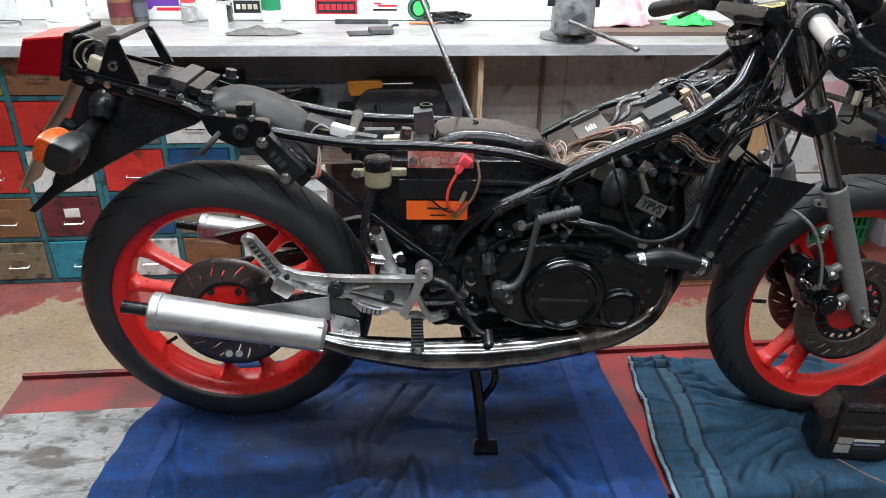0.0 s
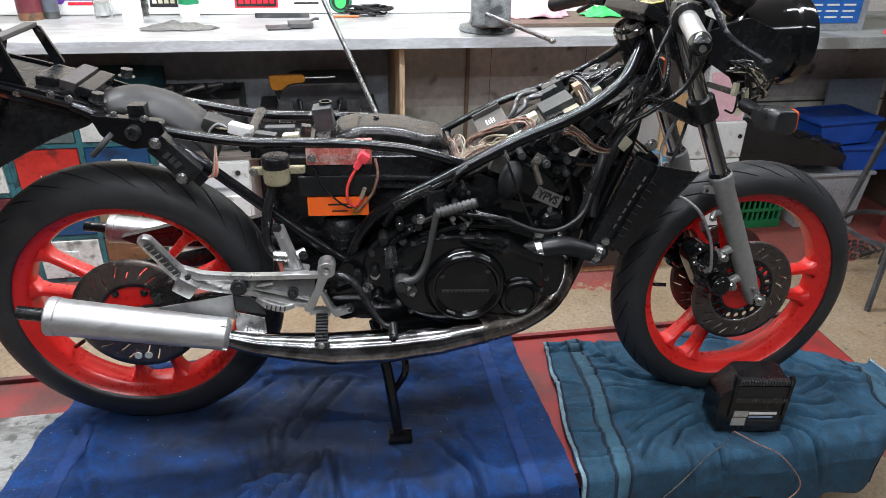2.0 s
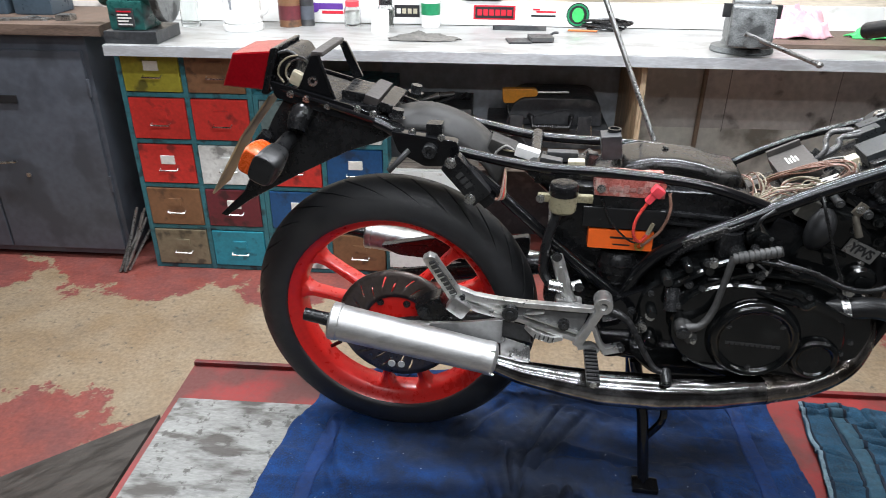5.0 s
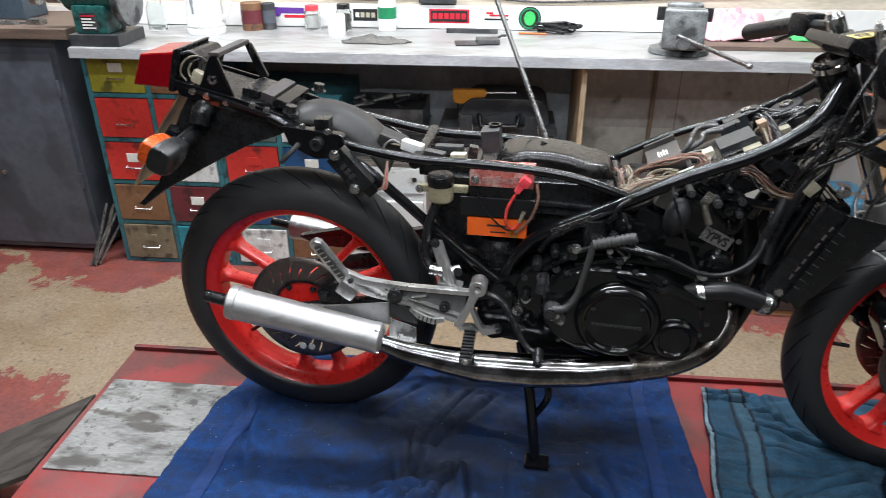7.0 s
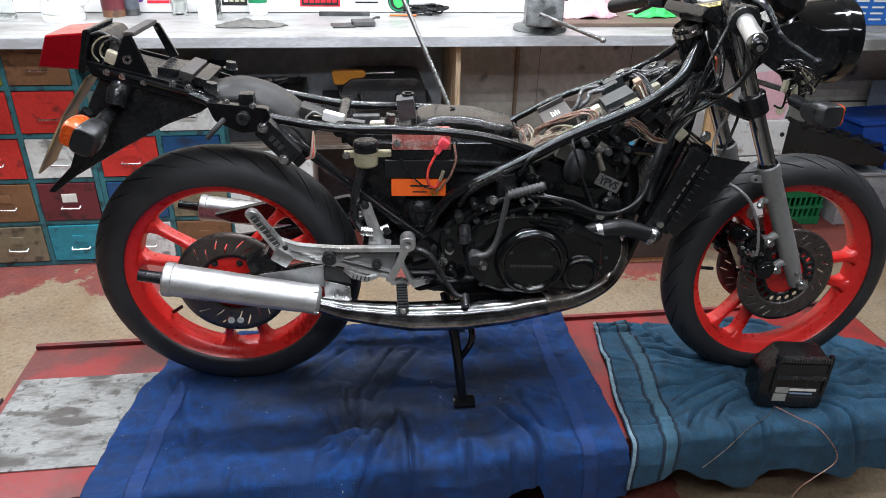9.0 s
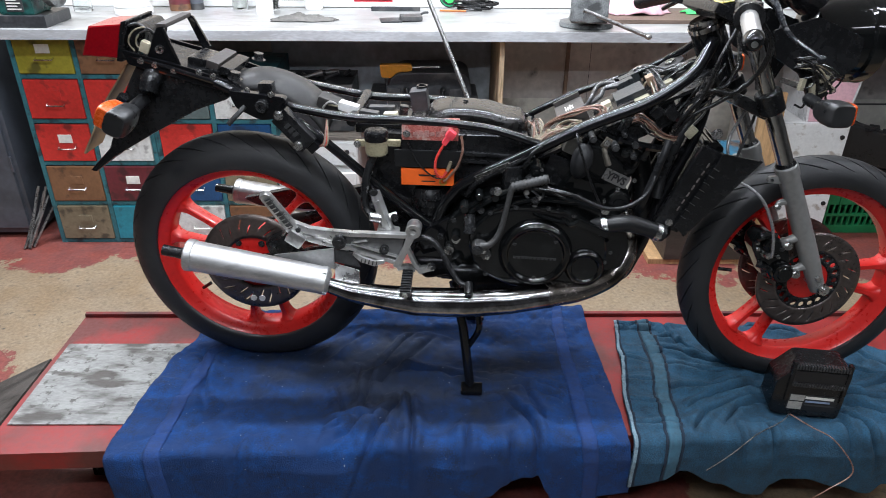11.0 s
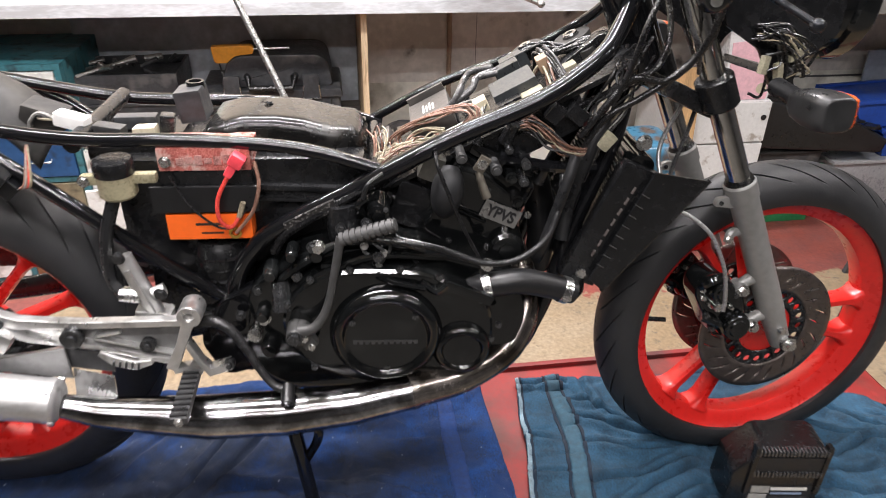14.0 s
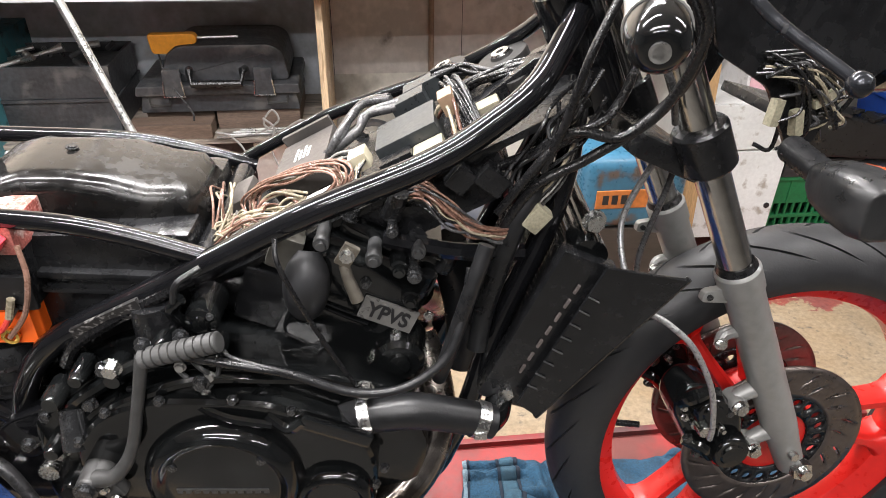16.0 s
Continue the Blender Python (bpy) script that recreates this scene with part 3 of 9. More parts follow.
def along(table, x):
    """A smooth value at x from a table of (x, value)."""
    if x <= table[0][0]:
        return table[0][1]
    for (xa, a), (xb, b) in zip(table, table[1:]):
        if x <= xb:
            t = (x - xa) / (xb - xa)
            return a + (b - a) * t * t * (3 - 2 * t)
    return table[-1][1]


def towel(name, label, left, right, back, hem, material, ridges, seed, nx=270, ny=180, bands=(), wrinkle=1.0):
    """A towel spread on the deck that hangs over its front edge. left, right: x by y; back: y by x; hem: z of the hanging hem by x;
    ridges: folds as (height, width, points), where y past the deck's edge runs down the hanging part."""
    t = thing(name, label, "towel")
    rad = 0.014

    def fold(x, y):
        h = 0.0
        for high, wide, pts in ridges:
            best, where = 9.0, 0.0
            for k, (a, b) in enumerate(zip(pts, pts[1:])):
                dx, dy = b[0] - a[0], b[1] - a[1]
                q = max(0.0, min(1.0, ((x - a[0]) * dx + (y - a[1]) * dy) / (dx * dx + dy * dy)))
                d = math.hypot(x - a[0] - q * dx, y - a[1] - q * dy)
                if d < best:
                    best, where = d, (k + q) / (len(pts) - 1)
            if best < wide * 4.2:
                end = min(1.0, 5 * min(where, 1 - where) + 0.25)
                g = best / (wide * 0.72)
                h += 1.45 * high * end * (1.25 * math.exp(-(g / 2.3) ** 2) - 1.55 * math.exp(-(g * 1.15) ** 2))
        return h

    def place(u, v):
        """u from the left edge to the right, v from the back edge to the hem, each 0 to 1."""
        x = left[0][1] + u * (right[0][1] - left[0][1])
        edge = deck_front(x) - 0.004
        y_back = along(back, x)
        flat = y_back - edge
        total = flat + max(0.02, 0.012 - along(hem, x))
        d = v * total
        yy = y_back - d
        xx = along(left, yy) + u * (along(right, yy) - along(left, yy))
        s = max(0.0, d - flat)
        w = 0.0042 * noise.noise(Vector((xx * 9 + seed, yy * 9, seed))) + 0.0036 * noise.noise(Vector((xx * 23 - yy * 9, yy * 17 + xx * 7, seed + 4))) + 0.0024 * noise.noise(Vector((xx * 55, yy * 55, seed)))
        cre = abs(noise.noise(Vector((xx * 4.2 - yy * 5.0 + seed, xx * 2.5 + yy * 3.5, seed + 9))))
        w -= 0.006 * max(0.0, 0.6 - cre * 5.0)
        for k_, (fx, fy, am) in enumerate(((5.0, 9.0, -0.0050), (11.0, 4.0, -0.0045))):
            cre = abs(noise.noise(Vector((xx * fx + yy * fy * 0.6 + seed, yy * fy - xx * fx * 0.4, seed + 20 + k_))))
            gate = max(0.0, min(1.0, 0.55 + 2.0 * noise.noise(Vector((xx * 3.1 + 5 * k_, yy * 3.7, seed + 30)))))
            w += am * gate * max(0.0, 1.0 - cre * 8.0)
        h = fold(xx, max(yy, edge - 0.3)) + w * wrinkle * (1.0 if s <= 0 else max(0.25, 1 - s * 12))
        if s <= 0:
            return Vector((xx, yy, 0.009 + max(h, -0.004) + 0.009 * max(0.0, min(1.0, (yy - 0.120) / 0.02))))
        a = min(s / rad, math.pi / 2)
        over = max(0.0, s - rad * math.pi / 2)
        y = edge - rad * math.sin(a) - 0.006
        hang = min(1.0, s / 0.06)
        out = h * (0.7 - 0.45 * hang) + hang * (0.014 + 0.022 * noise.noise(Vector((xx * 6.5 + seed, s * 1.2, seed + 2))) + 0.006 * noise.noise(Vector((xx * 17 + seed, s * 3, seed + 5))))
        y -= max(out, -0.002) * math.sin(a)
        # the hanging part swings in where the deck's corner turns away
        return Vector((xx - 0.35 * max(0.0, xx - 1.72) * hang, y, 0.009 - rad * (1 - math.cos(a)) - over + h * math.cos(a)))

    def sheet(u0, u1, n_u, up, material, nm, lab, thick, v0=0.0, v1=1.0):
        bm = B()
        grid = []
        for i in range(n_u + 1):
            row = []
            for j in range(ny + 1):
                u, v = u0 + (u1 - u0) * i / n_u, v0 + (v1 - v0) * j / ny
                p = place(u, v)
                if up:
                    q, r_ = place(u + 0.002, v), place(u, v + 0.002)
                    nrm = (q - p).cross(p - r_)
                    nrm = nrm.normalized() if nrm.length > 0 else Vector((0, 0, 1))
                    if nrm.z < -0.2:
                        nrm = -nrm
                    p = p + nrm * up
                row.append(bm.verts.new(p))
            grid.append(row)
        for i in range(n_u):
            for j in range(ny):
                bm.faces.new((grid[i][j], grid[i][j + 1], grid[i + 1][j + 1], grid[i + 1][j]))
        ob = part(nm, bm, material, t, lab, angle=80)
        so = ob.modifiers.new("thickness", "SOLIDIFY")
        so.thickness, so.offset = thick, 0
        return ob

    sheet(0, 1, nx, 0.0, material, "cloth", "", 0.006)
    for u0, u1, bmat, nm, lab in bands:
        sheet(u0, u1, 6, 0.0042, bmat, nm, lab, 0.003, 0.003, 0.997)
    return t


BLUE_FOLDS = [(0.019, 0.016, [(0.39, -0.22), (0.38, -0.28), (0.23, -0.39)]), (0.019, 0.015, [(0.38, -0.28), (0.32, -0.39), (0.26, -0.55)]), (0.020, 0.014, [(0.41, -0.23), (0.42, -0.36), (0.41, -0.52)]),
              (0.016, 0.016, [(0.31, -0.18), (0.29, -0.30)]), (0.015, 0.018, [(0.38, -0.14), (0.48, -0.14), (0.59, -0.16)]), (0.022, 0.018, [(0.64, -0.23), (0.71, -0.35), (0.72, -0.52)]),
              (0.022, 0.016, [(0.65, -0.37), (0.65, -0.50)]), (0.011, 0.014, [(0.20, -0.33), (0.36, -0.34)]), (0.008, 0.02, [(-0.17, -0.03), (-0.09, -0.29)]), (0.010, 0.02, [(0.29, 0.06), (0.15, -0.09)]),
              (0.014, 0.018, [(0.47, 0.02), (0.32, -0.20)]), (0.012, 0.016, [(0.74, -0.32), (0.70, -0.18)]), (0.016, 0.016, [(0.55, -0.33), (0.54, -0.52)]), (0.012, 0.02, [(0.02, -0.36), (0.0, -0.55)]),
              (0.013, 0.013, [(0.29, -0.20), (0.34, -0.09), (0.41, 0.04)]), (0.011, 0.012, [(0.28, -0.27), (0.27, -0.11)]), (0.011, 0.013, [(0.30, -0.19), (0.40, -0.14), (0.52, -0.16), (0.68, -0.17)]), (0.009, 0.010, [(0.21, -0.33), (0.31, -0.33)]),
              (0.010, 0.012, [(0.68, -0.19), (0.80, -0.24)]), (0.010, 0.012, [(0.65, -0.14), (0.79, -0.20)]), (0.009, 0.010, [(0.23, -0.355), (0.32, -0.34)]), (0.010, 0.011, [(0.22, -0.19), (0.25, -0.30)]), (0.010, 0.012, [(-0.12, -0.19), (-0.13, -0.05)]), (0.009, 0.012, [(0.52, -0.22), (0.65, -0.27)])]
towel("blue_towel", "royal blue terry bath towel draped over lift edge, dirty patches, painted shade under motorcycle",
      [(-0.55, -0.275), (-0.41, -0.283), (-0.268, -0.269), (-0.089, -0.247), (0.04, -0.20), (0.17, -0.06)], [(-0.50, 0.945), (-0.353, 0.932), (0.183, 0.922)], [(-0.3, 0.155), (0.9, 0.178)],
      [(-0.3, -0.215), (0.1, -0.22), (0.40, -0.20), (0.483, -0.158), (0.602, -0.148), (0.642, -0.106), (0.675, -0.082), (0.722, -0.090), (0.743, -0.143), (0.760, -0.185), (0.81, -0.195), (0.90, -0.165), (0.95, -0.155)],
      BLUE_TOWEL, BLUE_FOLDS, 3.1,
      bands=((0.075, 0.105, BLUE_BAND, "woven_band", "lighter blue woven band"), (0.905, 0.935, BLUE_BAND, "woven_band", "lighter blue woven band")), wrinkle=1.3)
TEAL_FOLDS = [(0.014, 0.010, [(1.10, 0.03), (1.20, -0.06), (1.33, -0.11)]), (0.013, 0.009, [(1.09, -0.02), (1.22, -0.10), (1.34, -0.13)]), (0.017, 0.011, [(1.10, -0.10), (1.22, -0.145), (1.34, -0.15)]),
              (0.018, 0.012, [(1.08, -0.20), (1.18, -0.21), (1.32, -0.17)]), (0.016, 0.010, [(1.10, -0.275), (1.19, -0.235), (1.31, -0.195)]), (0.018, 0.012, [(1.09, -0.36), (1.14, -0.30), (1.30, -0.235)]),
              (0.012, 0.010, [(1.17, -0.34), (1.22, -0.29), (1.30, -0.26)]), (0.015, 0.012, [(1.27, -0.33), (1.29, -0.45)]), (0.014, 0.014, [(1.46, -0.33), (1.47, -0.45)]), (0.020, 0.012, [(1.47, -0.30), (1.51, -0.35), (1.55, -0.47)]),
              (0.020, 0.013, [(1.47, -0.24), (1.60, -0.26), (1.68, -0.24)]), (0.018, 0.012, [(1.46, -0.20), (1.55, -0.22), (1.66, -0.19), (1.78, -0.19)]), (0.017, 0.012, [(1.55, -0.10), (1.64, -0.17), (1.72, -0.21)]), (0.016, 0.013, [(1.62, -0.03), (1.68, -0.11), (1.75, -0.17)]),
              (0.018, 0.014, [(1.50, -0.27), (1.58, -0.31), (1.72, -0.30)]), (0.012, 0.012, [(1.74, -0.10), (1.80, -0.16), (1.83, -0.25)]), (0.007, 0.009, [(0.97, -0.06), (1.06, -0.09)]), (0.007, 0.009, [(0.965, -0.16), (1.055, -0.17)]),
              (0.008, 0.009, [(0.955, -0.25), (1.05, -0.265)]), (0.008, 0.010, [(0.95, -0.33), (1.08, -0.335)]), (0.014, 0.012, [(1.15, 0.09), (1.15, -0.03)]), (0.010, 0.014, [(1.38, 0.08), (1.53, 0.04)]), (0.016, 0.010, [(1.00, 0.085), (1.12, 0.080)]), (0.012, 0.012, [(1.20, -0.34), (1.21, -0.44)])]
towel("teal_towel", "teal blue terry towel with navy striped border, rumpled and draped",
      [(-0.46, 0.937), (-0.363, 0.942), (-0.27, 0.950), (-0.055, 0.984), (0.11, 1.006)], [(-0.45, 1.80), (-0.30, 1.86), (-0.138, 1.89), (-0.05, 1.88), (0.12, 1.70)],
      [(0.95, 0.100), (1.16, 0.088), (1.35, 0.078), (1.47, 0.10), (1.60, 0.02), (1.667, -0.035), (1.74, -0.098), (1.77, -0.108), (1.83, -0.068), (1.9, -0.064)],
      [(0.937, -0.128), (1.02, -0.106), (1.06, -0.088), (1.166, -0.138), (1.243, -0.172), (1.28, -0.176), (1.30, -0.146), (1.33, -0.127), (1.38, -0.122), (1.458, -0.148), (1.554, -0.178), (1.58, -0.148), (1.68, -0.16), (1.76, -0.15), (1.9, -0.13)],
      TEAL_TOWEL, TEAL_FOLDS, 8.7,
      bands=((0.001, 0.010, PALE_STITCH, "hem", "pale stitched hem"), (0.012, 0.017, NAVY, "stripe", "navy stripe"), (0.085, 0.092, NAVY, "stripe", "navy stripe"), (0.094, 0.128, TEAL_BAND, "woven_band", "lighter teal woven band"),
             (0.130, 0.137, NAVY, "stripe", "navy stripe"), (0.90, 0.907, NAVY, "stripe", "navy stripe"), (0.908, 0.945, TEAL_BAND, "woven_band", "lighter teal woven band"), (0.99, 0.999, PALE_STITCH, "hem", "pale stitched hem")), wrinkle=1.15)


# ---------------------------------------------------------------- bench, cabinets and what stands on them
BENCH_Y0, BENCH_Z = 1.13, 0.65
bench = thing("workbench", "long workbench with worn zinc top and pale front strip", "workbench")
bm = B()
box(bm, -1.20, 2.25, BENCH_Y0 + 0.006, WALL_Y - 0.024, 0.615, BENCH_Z, 0.002)
part("worktop", bm, BENCH_TOP, bench)
bm = B()
box(bm, -1.20, 2.25, BENCH_Y0 - 0.002, BENCH_Y0 + 0.004, 0.611, BENCH_Z - 0.001, 0.001)
part("front_strip", bm, BENCH_EDGE, bench)
bm = B()
box(bm, 0.736, 0.756, 1.19, WALL_Y - 0.02, FLOOR, 0.61, 0.002)
part("upright", bm, mat("pale_pine_board", (0.60, 0.45, 0.29), 0.6, var=0.3, scale=5, bump=0.15, bscale=50, streak=(14, 14, 1), dirt=(0.36, 0.25, 0.15), dirt_amount=0.35, dirt_scale=8), bench, "pine upright board")
bm = B()
box(bm, -0.26, 0.735, 1.228, WALL_Y - 0.02, 0.176, 0.19, 0.002)
part("shelf", bm, mat("grimy_shelf_board", (0.27, 0.235, 0.20), 0.6, var=0.3, scale=6, bump=0.15, bscale=50, streak=(1, 8, 8), dirt=(0.13, 0.11, 0.095), dirt_amount=0.4, dirt_scale=8), bench, "shelf board with pale front edge")
bm = B()
box(bm, -0.26, 0.734, 1.60, 1.612, 0.191, 0.61, 0.001)
part("back_board", bm, mat("slate_blue_board", (0.46, 0.50, 0.54), 0.6, var=0.2, scale=4, dirt=(0.36, 0.38, 0.41), dirt_amount=0.3, dirt_scale=5), bench, "slate blue back board")
for k in range(3):
    bm = B()
    box(bm, 0.758 + 0.45 * k, 0.7595 + 0.45 * k, WALL_Y - 0.0065, WALL_Y - 0.0045, 0.22, 0.60)
    part("board_joint", bm, BLACK_INK, bench)


def drawer_cabinet(x, rows, columns, y=1.20):
    """A teal steel cabinet of card index drawers; rows from the top."""
    w, h, gap = 0.225, 0.166, 0.0195
    n = len(rows)
    cab = thing("drawer_cabinet", "teal steel cabinet of painted card index drawers", "cabinet", pose(x, y, FLOOR), "card index cabinets")
    total_w, total_h = columns * (w + gap) + gap, n * (h + gap) + gap
    bm = B()
    box(bm, 0, total_w, 0.03, 0.42, 0, total_h, 0.003)
    part("body", bm, TEAL_FRAME, cab, "chipped teal steel carcass", False)
    for c in range(columns + 1):
        bm = B()
        box(bm, c * (w + gap), c * (w + gap) + gap, 0, 0.029, 0, total_h, 0.002)
        part("stile", bm, TEAL_FRAME, cab, "", False)
    for r in range(n + 1):
        bm = B()
        box(bm, 0.001, total_w - 0.001, 0.002, 0.0285, r * (h + gap) + 0.0005, r * (h + gap) + gap - 0.0005, 0.002)
        part("rail", bm, TEAL_FRAME, cab, "", False)
    for r, names in enumerate(rows):
        for c, nm in enumerate(names):
            dx, dz = gap + c * (w + gap), total_h - (r + 1) * (h + gap)
            bm = B()
            box(bm, dx + 0.003, dx + w - 0.003, -0.004, 0.03, dz + 0.003, dz + h - 0.003, 0.003)
            d = part("drawer", bm, DRAWER[nm], cab, nm + " painted drawer front", False)
            bm = B()
            cx, cz = dx + w * 0.52, dz + h * 0.36
            sweep(bm, [(cx - 0.035, -0.004, cz + 0.006), (cx - 0.035, -0.018, cz), (cx + 0.035, -0.018, cz), (cx + 0.035, -0.004, cz + 0.006)], 0.003, 8, smooth=False)
            part("handle", bm, BOLT, d, "wire pull handle")
            bm = B()
            box(bm, cx - 0.028, cx + 0.028, -0.0075, -0.004, cz + 0.024, cz + 0.060, 0.001)
            box(bm, cx - 0.020, cx + 0.020, -0.0082, -0.007, cz + 0.030, cz + 0.056, 0)
            part("card_holder", bm, CARD if nm in ("yellow", "maroon", "blue") or (r, c) == (2, 0) else DRAWER[nm], d, "label holder")
    return cab


drawer_cabinet(-1.205, [["yellow", "brown"], ["red", "red"], ["red", "white"], ["brown", "maroon"], ["tan", "teal"]], 2)
drawer_cabinet(-0.695, [["grey", "white"], ["red", "blue"], ["blue", "tan"], ["white", "brown"]], 2)

# grey steel cupboard at the end of the bench
cup = thing("steel_cupboard", "dark grey steel cupboard with oily wooden top", "cupboard")
bm = B()
box(bm, -2.42, -1.34, 1.26, WALL_Y - 0.01, FLOOR + 0.02, 0.66, 0.004)
part("body", bm, DARK_STEEL, cup)
for a, b in ((-2.40, -1.87), (-1.86, -1.36)):
    bm = B()
    box(bm, a, b, 1.243, 1.259, FLOOR + 0.05, 0.60, 0.003)
    d = part("door", bm, DARK_STEEL, cup)
    bm = B()
    hx = b - 0.07 if a < -2 else a + 0.05
    sweep(bm, [(hx, 1.243, 0.16), (hx, 1.215, 0.15), (hx + 0.09, 1.215, 0.155)], 0.006, 8)
    part("handle", bm, BOLT, d, "chrome lever handle")
bm = B()
box(bm, -1.93, -1.66, 1.236, 1.2425, 0.395, 0.425, 0.001)
hasp = part("hasp", bm, BLACK_INK, cup, "black perforated steel strip")
for k in range(4):
    for z_ in (0.404, 0.416):
        bm = B()
        rod(bm, (-1.92 + 0.018 * k, 1.2362, z_), (-1.92 + 0.018 * k, 1.2345, z_), 0.003, 10)
        part("rivet", bm, BOLT, hasp)
for z_ in (0.06, 0.46):
    bm = B()
    rod(bm, (-1.352, 1.240, z_ - 0.035), (-1.352, 1.240, z_ + 0.035), 0.006, 12)
    part("hinge", bm, DARK_STEEL, cup)
bm = B()
rod(bm, (-1.70, 1.2435, 0.09), (-1.70, 1.236, 0.09), 0.010, 16)
part("lock", bm, BOLT, cup, "small round lock")
bm = B()
box(bm, -2.40, -1.25, 1.22, WALL_Y - 0.01, 0.66, 0.70, 0.004)
part("top", bm, DARK_WOOD, cup, "dark oily wooden top")


# ---------------------------------------------------------------- the motorcycle (x forward from the rear axle, y away from the side that is seen)
bike = thing("motorcycle", "stripped black motorcycle, red cast wheels, no tank or seat", "motorcycle", pose(0, 0, 0, 0, 0, -4.5))
RX, RZ, RR = 0.005, 0.326, 0.316
FX, FZ, FR = 1.391, 0.304, 0.301


def tyre(cx, cz, R, w, parent, arcs, lean, groove, cut=0.0048, nt=1008, np_=40):
    bm = B()
    rc = R - w * 0.98
    rings = []
    per = nt // arcs
    half = max(1, round(groove * per))
    for k in range(nt):
        ring = []
        for j in range(np_ + 1):
            ph = radians(-128 + 256 * j / np_)
            a = abs(ph)
            # the mesh lines lean with the grooves
            th = 2 * math.pi * k / nt - lean * min(a, 1.1) ** 1.35
            depth = 0.0
            if 0.10 < a < 1.0:
                q = (k + (per // 2 if ph > 0 else 0)) % per - per // 2
                if abs(q) < half:
                    depth = cut * min(1, (a - 0.10) * 9) * min(1, (1.0 - a) * 6)
            f = 1 - depth / w
            hh, rr = w * math.sin(ph) * f, rc + (R - rc) * math.cos(ph) * f
            rr = max(rr, 0.238)
            ring.append(bm.verts.new((cx + rr * math.cos(th), hh, cz + rr * math.sin(th))))
        rings.append(ring)
    for k in range(nt):
        a, b = rings[k], rings[(k + 1) % nt]
        for j in range(np_):
            bm.faces.new((a[j], a[j + 1], b[j + 1], b[j]))
    return part("tyre", bm, RUBBER, parent, "black rubber road tyre", angle=50)


def rim(cx, cz, w, parent, angles, spread):
    bm = B()
    prof = [(0.244, -w), (0.246, -w + 0.004), (0.238, -w + 0.008), (0.233, -w + 0.012), (0.229, -w * 0.45), (0.229, w * 0.45), (0.233, w - 0.012), (0.238, w - 0.008), (0.246, w - 0.004), (0.244, w),
            (0.236, w), (0.231, w - 0.006), (0.222, w - 0.012), (0.212, w - 0.017), (0.206, w * 0.45), (0.203, 0), (0.206, -w * 0.45), (0.212, -w + 0.017), (0.222, -w + 0.012), (0.231, -w + 0.006), (0.236, -w)]
    lathe(bm, [(r * 1.028, h) for r, h in prof], (cx, 0, cz), "y", 120, closed=True)
    rim_ob = part("rim", bm, RED_WHEEL, parent, "bright red cast rim")
    for a in angles:
        for s in (-1, 1):
            bm = B()
            a0, a1 = radians(a + s * spread * 1.45), radians(a + s * spread)
            p0 = Vector((cx + 0.048 * math.cos(a0), 0, cz + 0.048 * math.sin(a0)))
            p1 = Vector((cx + 0.213 * math.cos(a1), 0, cz + 0.213 * math.sin(a1)))
            d = (p1 - p0).normalized()
            sd = Vector((-d.z, 0, d.x))
            rings = []
            for t, hw, hd in ((0, 0.015, 0.026), (0.15, 0.0105, 0.022), (0.6, 0.0085, 0.019), (0.85, 0.0095, 0.020), (0.94, 0.0135, 0.023), (1.0, 0.024, 0.027)):
                c = p0.lerp(p1, t)
                rings.append(vadd(bm, [c + sd * (hw * u) + Vector((0, hd * v, 0)) for u, v in ((-1, -0.7), (-0.55, -1), (0.55, -1), (1, -0.7), (1, 0.7), (0.55, 1), (-0.55, 1), (-1, 0.7))]))
            for q, r in zip(rings, rings[1:]):
                for i in range(8):
                    bm.faces.new((q[i], q[(i + 1) % 8], r[(i + 1) % 8], r[i]))
            bm.faces.new(rings[0])
            bm.faces.new(rings[-1])
            part("spoke", bm, RED_WHEEL, parent, angle=45)
    bm = B()
    lathe(bm, [(0.0, -0.045), (0.030, -0.045), (0.034, -0.040), (0.036, -0.03), (0.066, -0.026), (0.068, 0.026), (0.036, 0.03), (0.034, 0.045), (0.0, 0.045)], (cx, 0, cz), "y", 48)
    part("hub", bm, RED_WHEEL, parent)
    bm = B()
    sa = radians(angles[0] + 60)
    p = Vector((cx + 0.203 * math.cos(sa), 0, cz + 0.203 * math.sin(sa)))
    rod(bm, p, p - Vector((math.cos(sa), 0.2, math.sin(sa))) * 0.032, 0.0045)
    part("tyre_valve", bm, MATT_BLACK, parent, "short black rubber valve")


